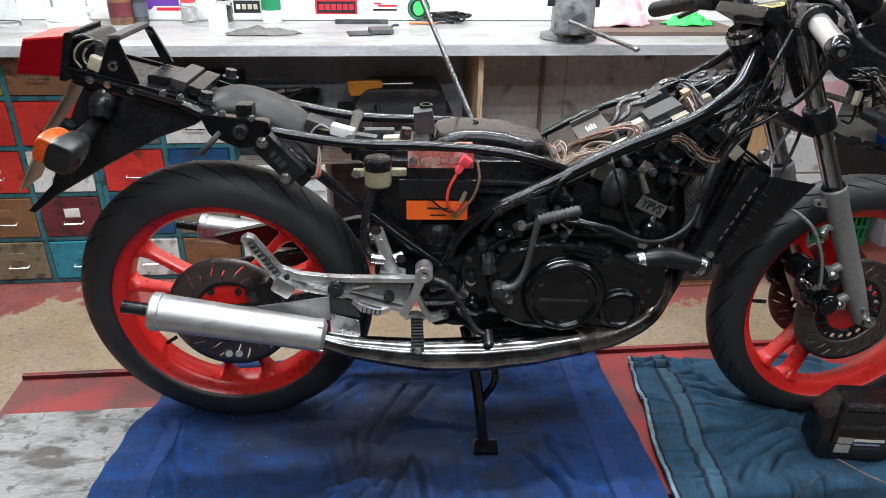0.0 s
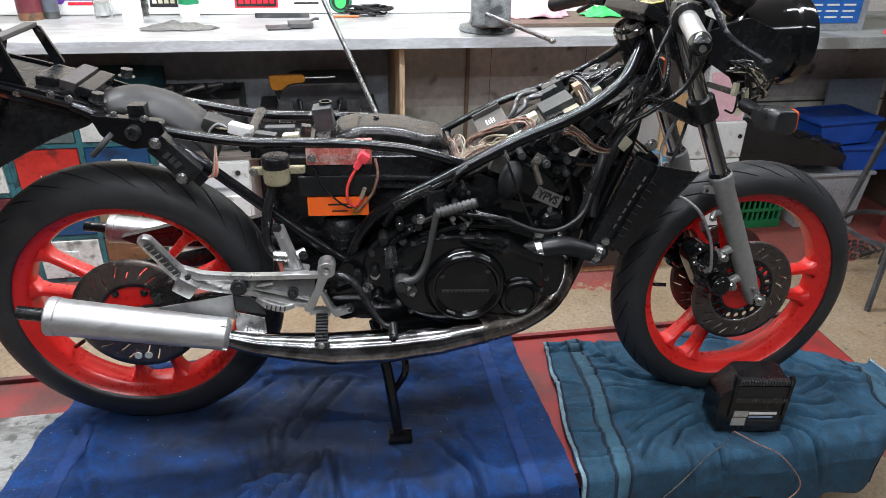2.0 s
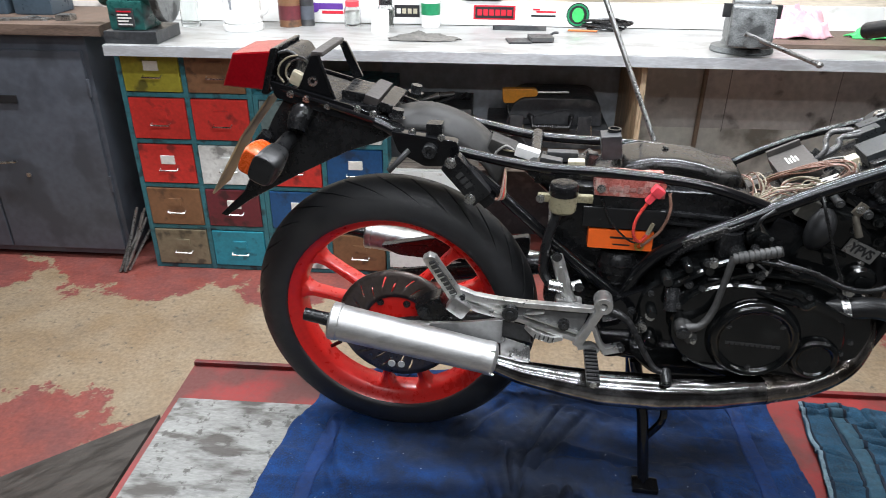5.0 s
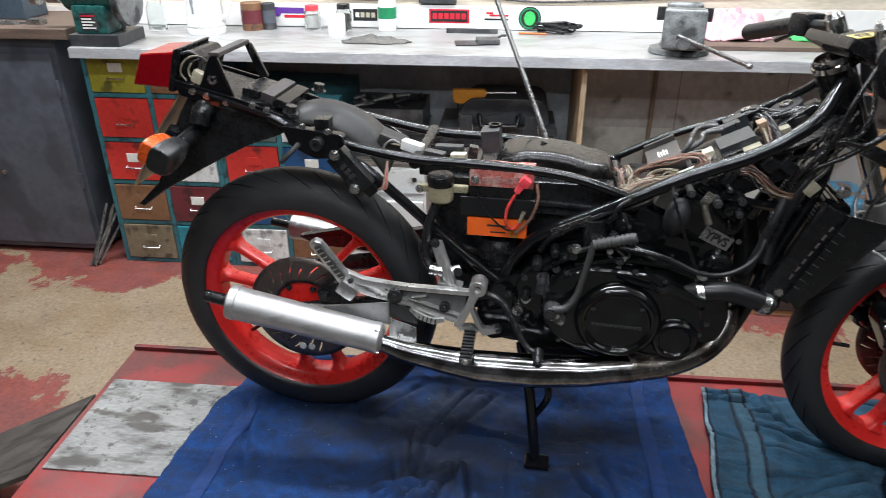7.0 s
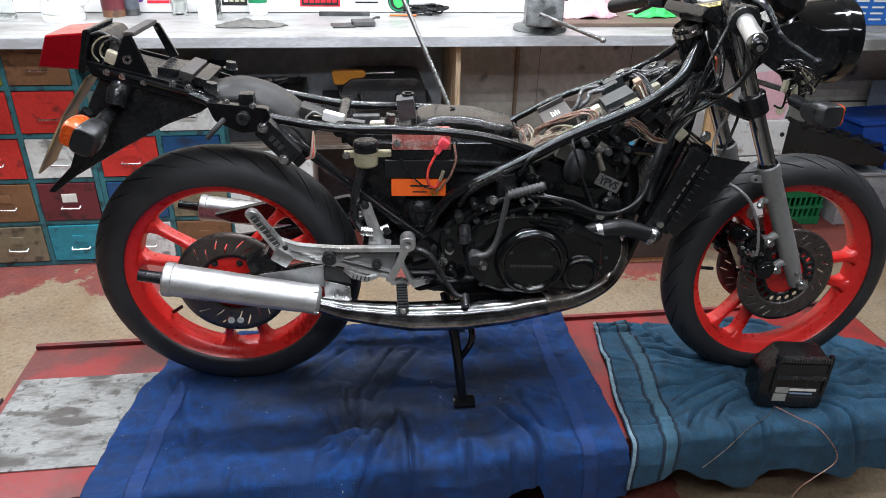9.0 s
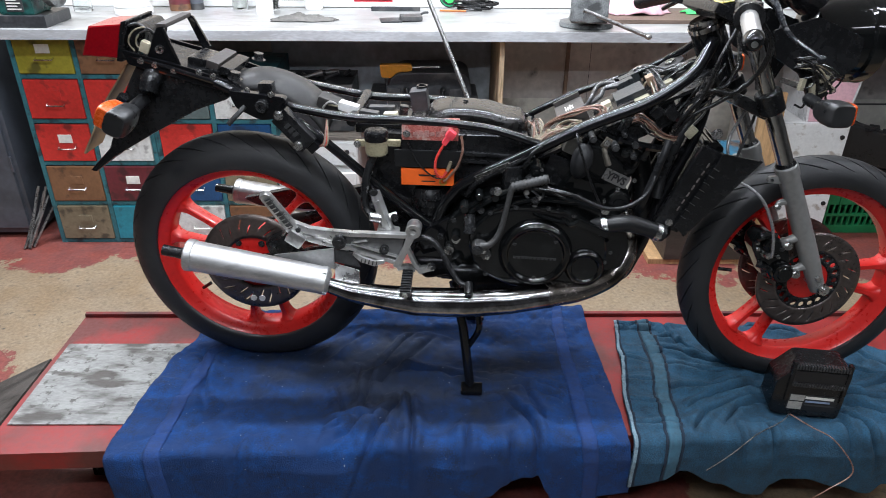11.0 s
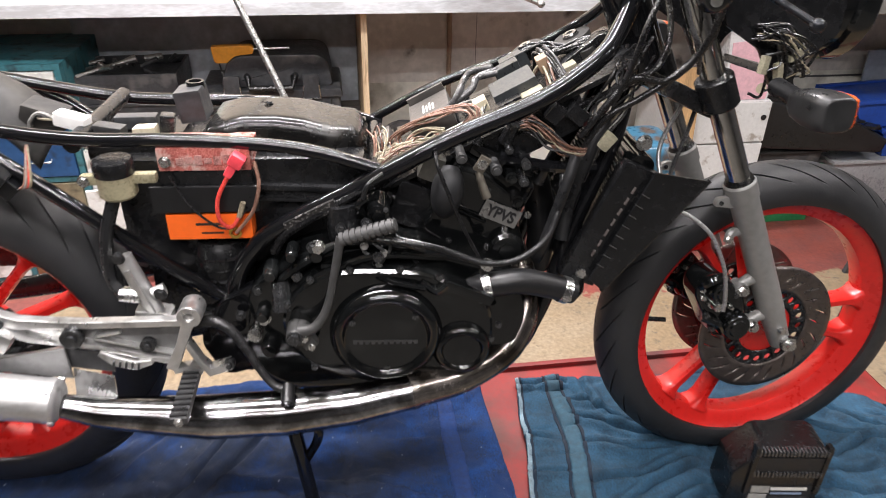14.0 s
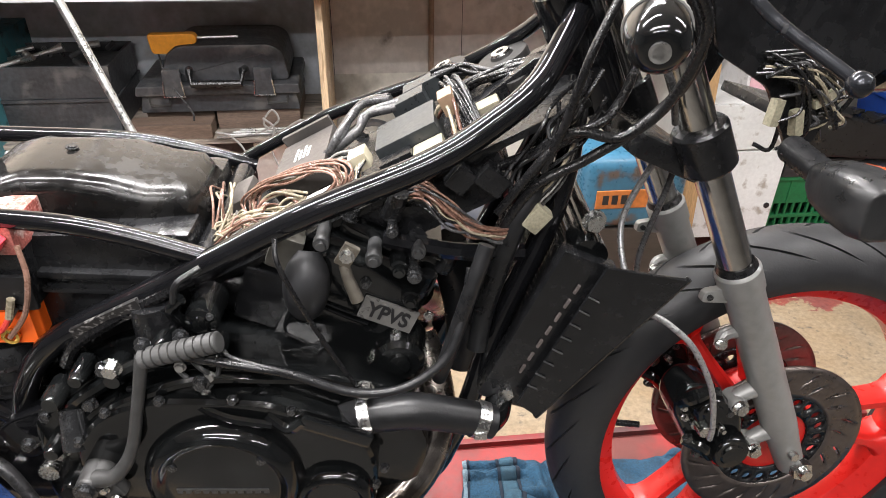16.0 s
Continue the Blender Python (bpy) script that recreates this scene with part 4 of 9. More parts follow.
def disc(cx, cz, y, r0, r1, parent, slots, holes, name="brake_disc", ht=0.005, tilt=0.5, hole_r=0.0, slit=0.0017):
    """A steel ring; slots are thin slits that lean by tilt, holes stand in one circle. Both go right through."""
    bm = B()

    def at_(r, a):
        return bm.verts.new((cx + r * math.cos(a), y, cz + r * math.sin(a)))

    if slots:
        rows = [0.0, 0.16, 0.40, 0.55, 0.80, 1.0]
        step = 2 * math.pi / slots
        half = slit / (r0 + (r1 - r0) * 0.55)
        cols = [(k, k * step + o) for k in range(slots) for o in (-half, half, *(half + (step - 2 * half) * q / 6 for q in range(1, 6)))]
        grid = [[at_(r0 + (r1 - r0) * f, a - tilt * (f - 0.6)) for f in rows] for _, a in cols]
        for c, (k, _) in enumerate(cols):
            a, b = grid[c], grid[(c + 1) % len(cols)]
            for i in range(len(rows) - 1):
                if c % 7 == 0 and i in ((1, 2), (2, 3))[k % 2]:
                    continue
                bm.faces.new((a[i], a[i + 1], b[i + 1], b[i]))
    else:
        step = 2 * math.pi / holes
        rc_ = (r0 + r1) / 2
        for k in range(holes):
            a0 = k * step
            edge = [at_(r0, a0 + step * (q / 4 - 0.5)) for q in range(4)] + [at_(r0 + (r1 - r0) * q / 4, a0 + step / 2) for q in range(4)]
            edge += [at_(r1, a0 + step * (0.5 - q / 4)) for q in range(4)] + [at_(r1 - (r1 - r0) * q / 4, a0 - step / 2) for q in range(4)]
            ring = []
            for q in range(16):
                w = -3 * math.pi / 4 + 2 * math.pi * q / 16
                ring.append(at_(rc_ + hole_r * math.sin(w), a0 + hole_r * math.cos(w) / rc_))
            for q in range(16):
                bm.faces.new((edge[q], edge[(q + 1) % 16], ring[(q + 1) % 16], ring[q]))
        bmesh.ops.remove_doubles(bm, verts=bm.verts[:], dist=1e-5)
    ob = part(name, bm, DISC_STEEL if name == "brake_disc" else MATT_BLACK, parent, "slotted dark steel brake disc" if name == "brake_disc" else "black drilled disc carrier", angle=40)
    so = ob.modifiers.new("thickness", "SOLIDIFY")
    so.thickness, so.offset = ht, 0
    return ob


def assembly(name, label, m=None):
    """A part made of several pieces: an Empty under the motorcycle."""
    ob = new(name)
    ob.parent = bike
    if m is not None:
        ob.matrix_basis = m
    return tagged(ob, label)


# the steering is turned a little to the far side
STEER_AT = Vector((1.085, 0, 0.85))
STEER = Matrix.Translation(STEER_AT) @ Matrix.Rotation(radians(9), 4, Vector((-0.47, 0, 1)).normalized()) @ Matrix.Translation(-STEER_AT)


WHEEL_TURN = STEER @ Matrix.Translation((FX, 0, FZ)) @ Matrix.Rotation(radians(-3.5), 4, "Z") @ Matrix.Translation((-FX, 0, -FZ))

# rear wheel
rear = assembly("rear_wheel", "red cast rear wheel with wide black tyre", Matrix.Translation((0.009, -0.014, -0.006)))
tyre(RX, RZ, RR, 0.058, rear, 28, 0.30, 0.055, 0.0040)
rim(RX, RZ, 0.046, rear, (158, 275, 36), 13)
disc(RX + 0.016, RZ - 0.003, -0.063, 0.070, 0.132, rear, 24, 0, tilt=0.35)
bm = B()
lathe(bm, [(0.0, -0.078), (0.03, -0.078), (0.045, -0.071), (0.074, -0.071), (0.074, -0.066), (0.045, -0.06), (0.03, -0.04), (0, -0.04)], (RX + 0.007, 0.012, RZ - 0.003), "y", 40)
part("disc_carrier", bm, RED_WHEEL, rear)
bolts("disc_bolt", [(RX + 0.007 + 0.058 * math.cos(1.047 * k), -0.059, RZ - 0.003 + 0.058 * math.sin(1.047 * k)) for k in range(6)], 0.006, 0.006, DARK_BOLT, rear)
pieces("balance_weight", [lambda bm, k=k: rod(bm, (0.005 + k * 0.022, -0.0655, RZ - 0.107), (0.005 + k * 0.022, -0.069, RZ - 0.107), 0.008, 18) for k in range(2)], WHITE_PL, rear, "small round pale disc")

# front wheel
front = assembly("front_wheel", "red cast front wheel with twin brake discs", WHEEL_TURN)
tyre(FX, FZ, FR, 0.049, front, 28, 0.30, 0.060, 0.0055)
rim(FX, FZ, 0.040, front, (118, 238, 355), 11)
for s in (-1, 1):
    disc(FX, FZ, 0.002 + s * 0.053, 0.078, 0.126, front, 24, 0, tilt=0.35)
    disc(FX, FZ, 0.002 + s * 0.051, 0.050, 0.084, front, 0, 20, "disc_carrier", 0.006, hole_r=0.0074)
    bm = B()
    lathe(bm, [(0.0, s * 0.044), (0.02, s * 0.050), (0.050, s * 0.050), (0.052, s * 0.044), (0.04, s * 0.03), (0, s * 0.03)], (FX, 0.002, FZ), "y", 40)
    part("disc_centre", bm, RED_WHEEL, front)


# frame
def tube(name, pts, r, material, parent, n=12, label="", steps=8):
    bm = B()
    sweep(bm, pts, r, n, steps)
    return part(name, bm, material, parent, label, angle=60)


frame_ob = new("frame")
frame_ob.parent = bike
tagged(frame_ob, "gloss black tubular steel frame")
for s in (-1, 1):
    dz = 0.0 if s < 0 else 0.016
    tube("seat_rail", [(0.0, s * 0.090, 0.772), (0.063, s * 0.095, 0.748), (0.184, s * 0.105, 0.724 - dz * 0.4), (0.306, s * 0.11, 0.708 - dz * 0.8), (0.43, s * 0.112, 0.706 - dz),
                       (0.555, s * 0.115, 0.699 - dz), (0.63, s * 0.12, 0.688 - dz * 1.3), (0.71, s * 0.125, 0.664 - dz * 1.4)], 0.0098, GLOSS_BLACK, frame_ob)
    tube("main_spar", [(0.50, s * 0.125, 0.33), (0.482, s * 0.13, 0.40), (0.485, s * 0.13, 0.455), (0.500, s * 0.13, 0.508), (0.535, s * 0.132, 0.558), (0.58, s * 0.132, 0.590), (0.656, s * 0.13, 0.628), (0.80, s * 0.128, 0.706),
                       (0.925, s * 0.116, 0.757), (0.985, s * 0.099, 0.790), (1.020, s * 0.085, 0.815), (1.043, s * 0.062, 0.840), (1.066, s * 0.034, 0.874)], 0.0128 if s < 0 else 0.0080, GLOSS_BLACK, frame_ob, 16)
    tube("seat_stay", [(0.150, s * 0.115, 0.716), (0.205, s * 0.120, 0.684), (0.277, s * 0.122, 0.624), (0.328, s * 0.124, 0.580), (0.397, s * 0.127, 0.522), (0.485, s * 0.13, 0.455)], 0.0108, GLOSS_BLACK, frame_ob)
    tube("down_tube", [(1.075, s * 0.03, 0.81), (1.055, s * 0.075, 0.70), (1.00, s * 0.10, 0.56), (0.955, s * 0.11, 0.40), (0.90, s * 0.11, 0.325), (0.70, s * 0.11, 0.318), (0.50, s * 0.12, 0.33)], 0.0125, GLOSS_BLACK, frame_ob)
bm = B()
rod(bm, (1.045, 0, 0.905), (1.105, 0, 0.775), 0.031, 24)
part("head_tube", bm, GLOSS_BLACK, frame_ob)
bm = B()
prism(bm, [(0.97, 0.772), (1.03, 0.822), (1.06, 0.828), (1.08, 0.80), (1.05, 0.76), (0.98, 0.76)], -0.012, 0.012, 0.004)
part("gusset", bm, MATT_BLACK, frame_ob)
for x, z, w in ((0.06, 0.745, 0.09), (0.30, 0.700, 0.11), (0.47, 0.47, 0.13), (0.70, 0.645, 0.10)):
    bm = B()
    rod(bm, (x, -w, z), (x, w, z), 0.012)
    part("cross_tube", bm, MATT_BLACK, frame_ob)
bm = B()
prism(bm, rounded([(0.43, 0.40), (0.47, 0.47), (0.53, 0.50), (0.55, 0.43), (0.53, 0.35), (0.46, 0.33)], 0.02), -0.152, -0.128, 0.004)
part("pivot_plate", bm, GLOSS_BLACK, frame_ob)
bm = B()
prism(bm, [(0.573, 0.594), (0.577, 0.579), (0.650, 0.6145), (0.645, 0.630)], -0.1475, -0.1405, 0.001)
part("makers_plate", bm, mat("worn_dark_plate", (0.022, 0.021, 0.021), 0.35, 0.4, dirt=(0.20, 0.19, 0.185), dirt_amount=0.30, dirt_scale=170, streak=(1, 1, 2)), frame_ob, "scuffed dark riveted plate")

# swing arm and rear caliper
bm = B()
for s in (-1, 1):
    sweep(bm, [(0.50, s * 0.105, 0.42), (0.30, s * 0.11, 0.385), (0.10, s * 0.112, 0.345), (-0.03, s * 0.112, 0.325)], [0.024, 0.023, 0.021, 0.018], 14)
    rod(bm, (RX, s * 0.135, RZ), (RX, s * 0.09, RZ), 0.016, 6)
# added black block that hides the lit floor below the battery
prism(bm, rounded([(0.335, 0.375), (0.34, 0.485), (0.40, 0.52), (0.51, 0.50), (0.51, 0.36), (0.44, 0.345)], 0.02), -0.04, 0.09, 0.01)
swing = part("swing_arm", bm, MATT_BLACK, bike, "black steel swing arm")
bm = B()
sweep(bm, [(0.06, -0.125, 0.352), (0.16, -0.135, 0.366), (0.28, -0.14, 0.392)], 0.0085, 10)
part("torque_arm", bm, CAST_ALU, swing, "grey alloy torque arm")
bm = B()
obox(bm, (0.112, -0.100, 0.388), (0.062, 0.05, 0.048), 0, -28, 0, 0.012)
obox(bm, (0.135, -0.105, 0.366), (0.05, 0.03, 0.04), 0, -10, 0, 0.01)
cal = part("rear_caliper", bm, MATT_BLACK, bike, "black rear brake caliper")
bolts("caliper_bolt", [(0.142, -0.122, 0.365), (0.096, -0.127, 0.386)], 0.010, 0.009, DARK_BOLT, cal)

# exhaust: header, chamber, silencer on the near side, another behind
PIPE_LINE = [(0.915, -0.045, 0.500, 0.021), (0.932, -0.080, 0.462, 0.022), (0.934, -0.118, 0.416, 0.0225), (0.902, -0.152, 0.367, 0.0235), (0.83, -0.185, 0.341, 0.025), (0.75, -0.205, 0.332, 0.027), (0.66, -0.218, 0.322, 0.030),
             (0.56, -0.224, 0.316, 0.0335), (0.45, -0.226, 0.315, 0.0325), (0.38, -0.228, 0.324, 0.028), (0.30, -0.232, 0.338, 0.022), (0.245, -0.236, 0.358, 0.016)]


def exhaust(side, name):
    ex = new(name)
    ex.parent = bike
    tagged(ex, "nickel plated expansion chamber with brushed aluminium silencer")
    # the header's tint runs further back, which paints in a dark reflection
    for a_, b_, nm, m_, lb in ((0, 6, "header_pipe", HEADER, "heat tinted brown-grey header pipe, rear end darkened for a reflection"), (5, len(PIPE_LINE), "expansion_chamber", PIPE, "stained nickel expansion chamber")):
        bm = B()
        sweep(bm, [(x, y * side, z) for x, y, z, r in PIPE_LINE[a_:b_]], [r + (0.0004 if a_ else 0.0) for *_, r in PIPE_LINE[a_:b_]], 28, 8, smooth=a_ == 0)
        part(nm, bm, m_, ex, lb, angle=60)
    bm = B()
    x_, y_, z_, r_ = PIPE_LINE[5]
    sweep(bm, [(x_ + 0.004, y_ * side + 0.001 * side, z_ + 0.0003), (x_ - 0.004, y_ * side - 0.001 * side, z_ - 0.0003)], r_ + 0.0012, 24, smooth=False)
    part("weld_seam", bm, HEADER, ex)
    a, b = Vector((0.252, -0.240 * side, 0.3685)), Vector((-0.061, -0.246 * side, 0.4275))
    if side < 0:
        a, b = a + Vector((-0.055, 0, -0.042)), b + Vector((-0.065, 0, -0.060))
    d = (b - a).normalized()
    bm = B()
    pr = [(-0.004, 0.022), (0.0, 0.0290), (0.004, 0.0322), (0.014, 0.0328), (0.017, 0.0316), (0.300, 0.0345), (0.302, 0.0362), (0.316, 0.0364), (0.319, 0.034), (0.321, 0.027), (0.314, 0.0)]
    sweep(bm, [a + d * t for t, _ in pr], [r for _, r in pr], 40, smooth=False)
    # the far can's aluminium is darker, with its shade put into the colour
    part("silencer", bm, ALU if side > 0 else mat("shaded_aluminium", (0.42, 0.42, 0.42), 0.42, 1.0, var=0.2, bump=0.02, dirt=(0.16, 0.155, 0.15), dirt_amount=0.4, dirt_scale=9), ex, "brushed aluminium silencer can", angle=30)
    bm = B()
    sweep(bm, [b - d * 0.01, b + d * 0.02, b + d * 0.052], [0.014, 0.0125, 0.0125], 18, smooth=False, cap=False)
    sweep(bm, [b + d * 0.052, b - d * 0.01], [0.0095, 0.0095], 18, smooth=False, cap=False)
    part("tail_pipe", bm, MATT_BLACK, ex, "short black outlet pipe")
    for k in range(4):
        bm = B()
        q = a + d * 0.008 + Vector((0, 0.033 * math.cos(1.57 * k + 0.5), 0.033 * math.sin(1.57 * k + 0.5)))
        rod(bm, q, q - d * 0.009, 0.0028, 8)
        part("silencer_rivet", bm, BOLT, ex)
    return ex


# Added black plate that puts in the shade under the far silencer.
bm = B()
prism(bm, rounded([(-0.055, 0.402), (0.09, 0.436), (0.19, 0.430), (0.30, 0.455), (0.30, 0.405), (0.175, 0.372), (-0.01, 0.380)], 0.012), 0.118, 0.140, 0.004)
part("shade_plate", bm, MATT_BLACK, bike, "added black plate, the shade under the far silencer")

near_ex = exhaust(1, "exhaust")
exhaust(-1, "exhaust")
bm = B()
prism(bm, [(0.259, 0.392), (0.316, 0.378), (0.321, 0.331), (0.262, 0.342)], -0.2065, -0.2035, 0.001, pose(0, -0.205, 0.362, -24, 0, 0) @ pose(0, 0.205, -0.362))
part("heel_shield", bm, mat("pale_steel_shield", (0.66, 0.66, 0.65), 0.30, 0.95, var=0.15, bump=0.03, bscale=40), near_ex, "bright bent steel heel shield")
bm = B()
prism(bm, [(0.2565, 0.430), (0.311, 0.418), (0.3185, 0.383), (0.2575, 0.395)], -0.198, -0.194, 0.001)
part("shield_leaf", bm, FOOT_GREY, near_ex, "dull grey upper shield leaf")
bm = B()
prism(bm, [(0.117, 0.405), (0.125, 0.412), (0.262, 0.434), (0.262, 0.380), (0.20, 0.392)], -0.206, -0.202, 0.001)
part("silencer_bracket", bm, mat("dull_grey_alloy", (0.30, 0.30, 0.30), 0.5, 0.7, var=0.2), near_ex, "grey alloy silencer bracket")

# foot rest hanger
hang = new("footrest_hanger")
hang.parent = bike
tagged(hang, "cast aluminium footrest hanger with folding pegs")
HY0, HY1 = -0.200, -0.184


def strut(name, pts, w, material=HANGER_ALU, y0=HY0, y1=HY1, bevel=0.003):
    """A flat cast bar that follows points in x and z, w wide at each of them."""
    ups, downs = [], []
    for i, (x, z) in enumerate(pts):
        a, b = pts[max(i - 1, 0)], pts[min(i + 1, len(pts) - 1)]
        d = Vector((b[0] - a[0], b[1] - a[1])).normalized()
        ww = w[i] if isinstance(w, (list, tuple)) else w
        ups.append((x - d.y * ww / 2, z + d.x * ww / 2))
        downs.append((x + d.y * ww / 2, z - d.x * ww / 2))
    bm = B()
    prism(bm, ups + downs[::-1], y0, y1, bevel)
    return part(name, bm, material, hang, angle=30)


strut("top_bar", [(0.166, 0.486), (0.207, 0.472), (0.255, 0.469), (0.300, 0.467), (0.428, 0.467)], [0.020, 0.017, 0.012, 0.011, 0.011])
strut("lower_bar", [(0.174, 0.464), (0.215, 0.448), (0.258, 0.437), (0.296, 0.432), (0.347, 0.415), (0.408, 0.398)], [0.016, 0.013, 0.010, 0.009, 0.009, 0.012])
strut("inner_rib", [(0.300, 0.442), (0.350, 0.427), (0.405, 0.411)], 0.0035, y0=-0.1965)
strut("inner_rib", [(0.306, 0.446), (0.338, 0.452)], 0.006, y0=-0.1965)
strut("web", [(0.180, 0.468), (0.230, 0.456), (0.280, 0.448)], [0.02, 0.024, 0.028], y0=-0.189, y1=-0.1868, bevel=0)
bm = B()
prism(bm, [(0.185, 0.468), (0.282, 0.460), (0.422, 0.466), (0.408, 0.402), (0.347, 0.417), (0.29, 0.433), (0.225, 0.448)], -0.1865, -0.1835)
part("hanger_plate", bm, mat("grey_hanger_recess", (0.15, 0.15, 0.148), 0.5, 0.5, var=0.25, bump=0.1), hang, "dull grey recessed plate")
strut("pedal_plate", [(0.444, 0.488), (0.437, 0.470), (0.423, 0.435), (0.403, 0.392)], [0.020, 0.017, 0.014, 0.017], y0=-0.210, y1=-0.190)
strut("pedal_foot", [(0.405, 0.388), (0.429, 0.393), (0.446, 0.385)], [0.010, 0.009, 0.010], y0=-0.209, y1=-0.192)
strut("pedal_arm", [(0.430, 0.437), (0.444, 0.401), (0.456, 0.384), (0.487, 0.394)], [0.009, 0.010, 0.016, 0.013], y0=-0.2085, y1=-0.190)
strut("heel_rib", [(0.306, 0.422), (0.325, 0.407), (0.353, 0.398), (0.376, 0.404)], [0.008, 0.016, 0.015, 0.008], y0=-0.206, y1=-0.188)
bm = B()
lathe(bm, [(0.0075, 0), (0.016, 0), (0.017, 0.002), (0.017, 0.034), (0.016, 0.036), (0.0075, 0.036)], (0.443, -0.214, 0.486), "y", 28, closed=True)
part("pivot_boss", bm, HANGER_ALU, hang)
for x, z, r in ((0.275, 0.449, 0.0155), (0.376, 0.434, 0.0105), (0.484, 0.394, 0.008), (0.184, 0.476, 0.006)):
    bm = B()
    lathe(bm, [(0.0, -0.211), (r * 0.5, -0.211), (r * 0.55, -0.207), (r, -0.207), (r, -0.196), (0, -0.196)], (x, 0, z), "y", 20)
    part("hanger_bolt", bm, DARK_BOLT, hang)
for k in range(5):
    bm = B()
    obox(bm, (0.324 + k * 0.0085, -0.2075, 0.4055 - k * 0.0012), (0.0026, 0.004, 0.010), 0, 12, 0, 0.0008)
    part("grip_rib", bm, FOOT_GREY, hang)
PEG = pose(0.150, -0.212, 0.520, 14, -27, 0)
bm = B()
prism(bm, rounded([(-0.015, -0.058), (0.013, -0.058), (0.012, 0.052), (0.004, 0.062), (-0.012, 0.060)], 0.004), -0.006, 0.010, 0.003, PEG)
peg = part("passenger_peg", bm, HANGER_ALU, hang, "folded aluminium passenger peg", angle=30)
bm = B()
box(bm, -0.004, 0.008, -0.0112, -0.005, -0.040, 0.050, 0.002, PEG)
part("peg_pad", bm, FOOT_GREY, peg, "dark grey pad")
for k in range(8):
    bm = B()
    box(bm, -0.0035, 0.0075, -0.0125, -0.010, -0.036 + k * 0.0115, -0.0335 + k * 0.0115, 0.0008, PEG)
    part("peg_ridge", bm, HANGER_ALU, peg)
bm = B()
obox(bm, (0.178, -0.202, 0.457), (0.04, 0.03, 0.034), 0, 35, 0, 0.008)
part("peg_clevis", bm, HANGER_ALU, peg)
bm = B()
PEG = pose(0.429, -0.200, 0.381, 2, 0, 2)
box(bm, -0.012, 0.012, -0.100, 0.004, -0.006, 0.005, 0.003, PEG)
box(bm, -0.008, 0.008, -0.004, 0.012, -0.010, 0.010, 0.003, PEG)
rp = part("rider_peg", bm, FOOT_GREY, hang, "flat dark ribbed rider foot peg", angle=30)
for k in range(9):
    bm = B()
    box(bm, -0.0115, 0.0115, -0.096 + k * 0.0105, -0.0915 + k * 0.0105, 0.0045, 0.0085, 0.001, PEG)
    part("peg_ridge", bm, HOSE, rp)
bm = B()
bolt(bm, PEG @ Vector((0, -0.100, -0.001)), 0.005, 0.004)
part("peg_bolt", bm, BOLT, rp)
bm = B()
sweep(bm, [(0.438, -0.180, 0.452), (0.464, -0.186, 0.460), (0.490, -0.193, 0.450), (0.512, -0.204, 0.420), (0.530, -0.214, 0.390), (0.548, -0.222, 0.368), (0.568, -0.227, 0.362)], [0.009, 0.0082, 0.0074, 0.0064, 0.0058, 0.0056, 0.0065], 10)
bp = part("brake_pedal", bm, mat("dark_pedal_alloy", (0.030, 0.030, 0.031), 0.34, 0.5, var=0.25), hang, "dark grey cast brake pedal", angle=60)
bm = B()
sweep(bm, [(0.568, -0.220, 0.364), (0.5685, -0.248, 0.354)], [0.0100, 0.0095], 12, smooth=False)
part("pedal_tip", bm, HOSE, bp, "ribbed rubber pedal tip")
bm = B()
bolt(bm, (0.5685, -0.2485, 0.3540), 0.006, 0.004, (0, -0.9, -0.4))
part("tip_bolt", bm, DARK_BOLT, bp)
# rear master cylinder
bm = B()
sweep(bm, [(0.353, -0.160, 0.556), (0.367, -0.163, 0.512), (0.385, -0.166, 0.462)], [0.012, 0.0125, 0.0125], 14, smooth=False)
obox(bm, (0.381, -0.165, 0.462), (0.05, 0.03, 0.022), 0, 12, 0, 0.005)
mc = part("master_cylinder", bm, CAST_ALU, bike, "cast aluminium rear brake master cylinder", angle=40)
bm = B()
rod(bm, (0.342, -0.17, 0.500), (0.368, -0.17, 0.497), 0.012, 14)
part("hose_union", bm, BOLT, mc)
bm = B()
rod(bm, (0.385, -0.17, 0.499), (0.402, -0.165, 0.504), 0.009, 12)
part("mount_boss", bm, CAST_ALU, mc)
for x, z in ((0.353, 0.562), (0.398, 0.502)):
    bm = B()
    bolt(bm, (x, -0.176, z), 0.007, 0.006)
    part("socket_screw", bm, DARK_BOLT, mc)
bm = B()
box(bm, -0.004, 0.004, -0.182, -0.176, 0.47, 0.545, 0.002, pose(0.372, 0, 0.508, 0, -18, 0) @ pose(0, 0, -0.508))
part("cylinder_rib", bm, CAST_ALU, mc)
bm = B()
sweep(bm, [(0.350, -0.135, 0.636), (0.333, -0.150, 0.58), (0.330, -0.16, 0.525), (0.345, -0.17, 0.500)], 0.009, 10)
part("brake_hose", bm, HOSE, mc)

# engine
eng = new("engine")
eng.parent = bike
tagged(eng, "black enamelled two stroke engine")
bm = B()
prism(bm, rounded([(0.50, 0.36), (0.515, 0.50), (0.60, 0.555), (0.70, 0.565), (0.82, 0.545), (0.90, 0.52), (0.93, 0.44), (0.90, 0.345), (0.80, 0.306), (0.56, 0.306)], 0.03), -0.165, 0.165, 0.012)
part("crankcase", bm, ENGINE_BLACK, eng)
bm = B()
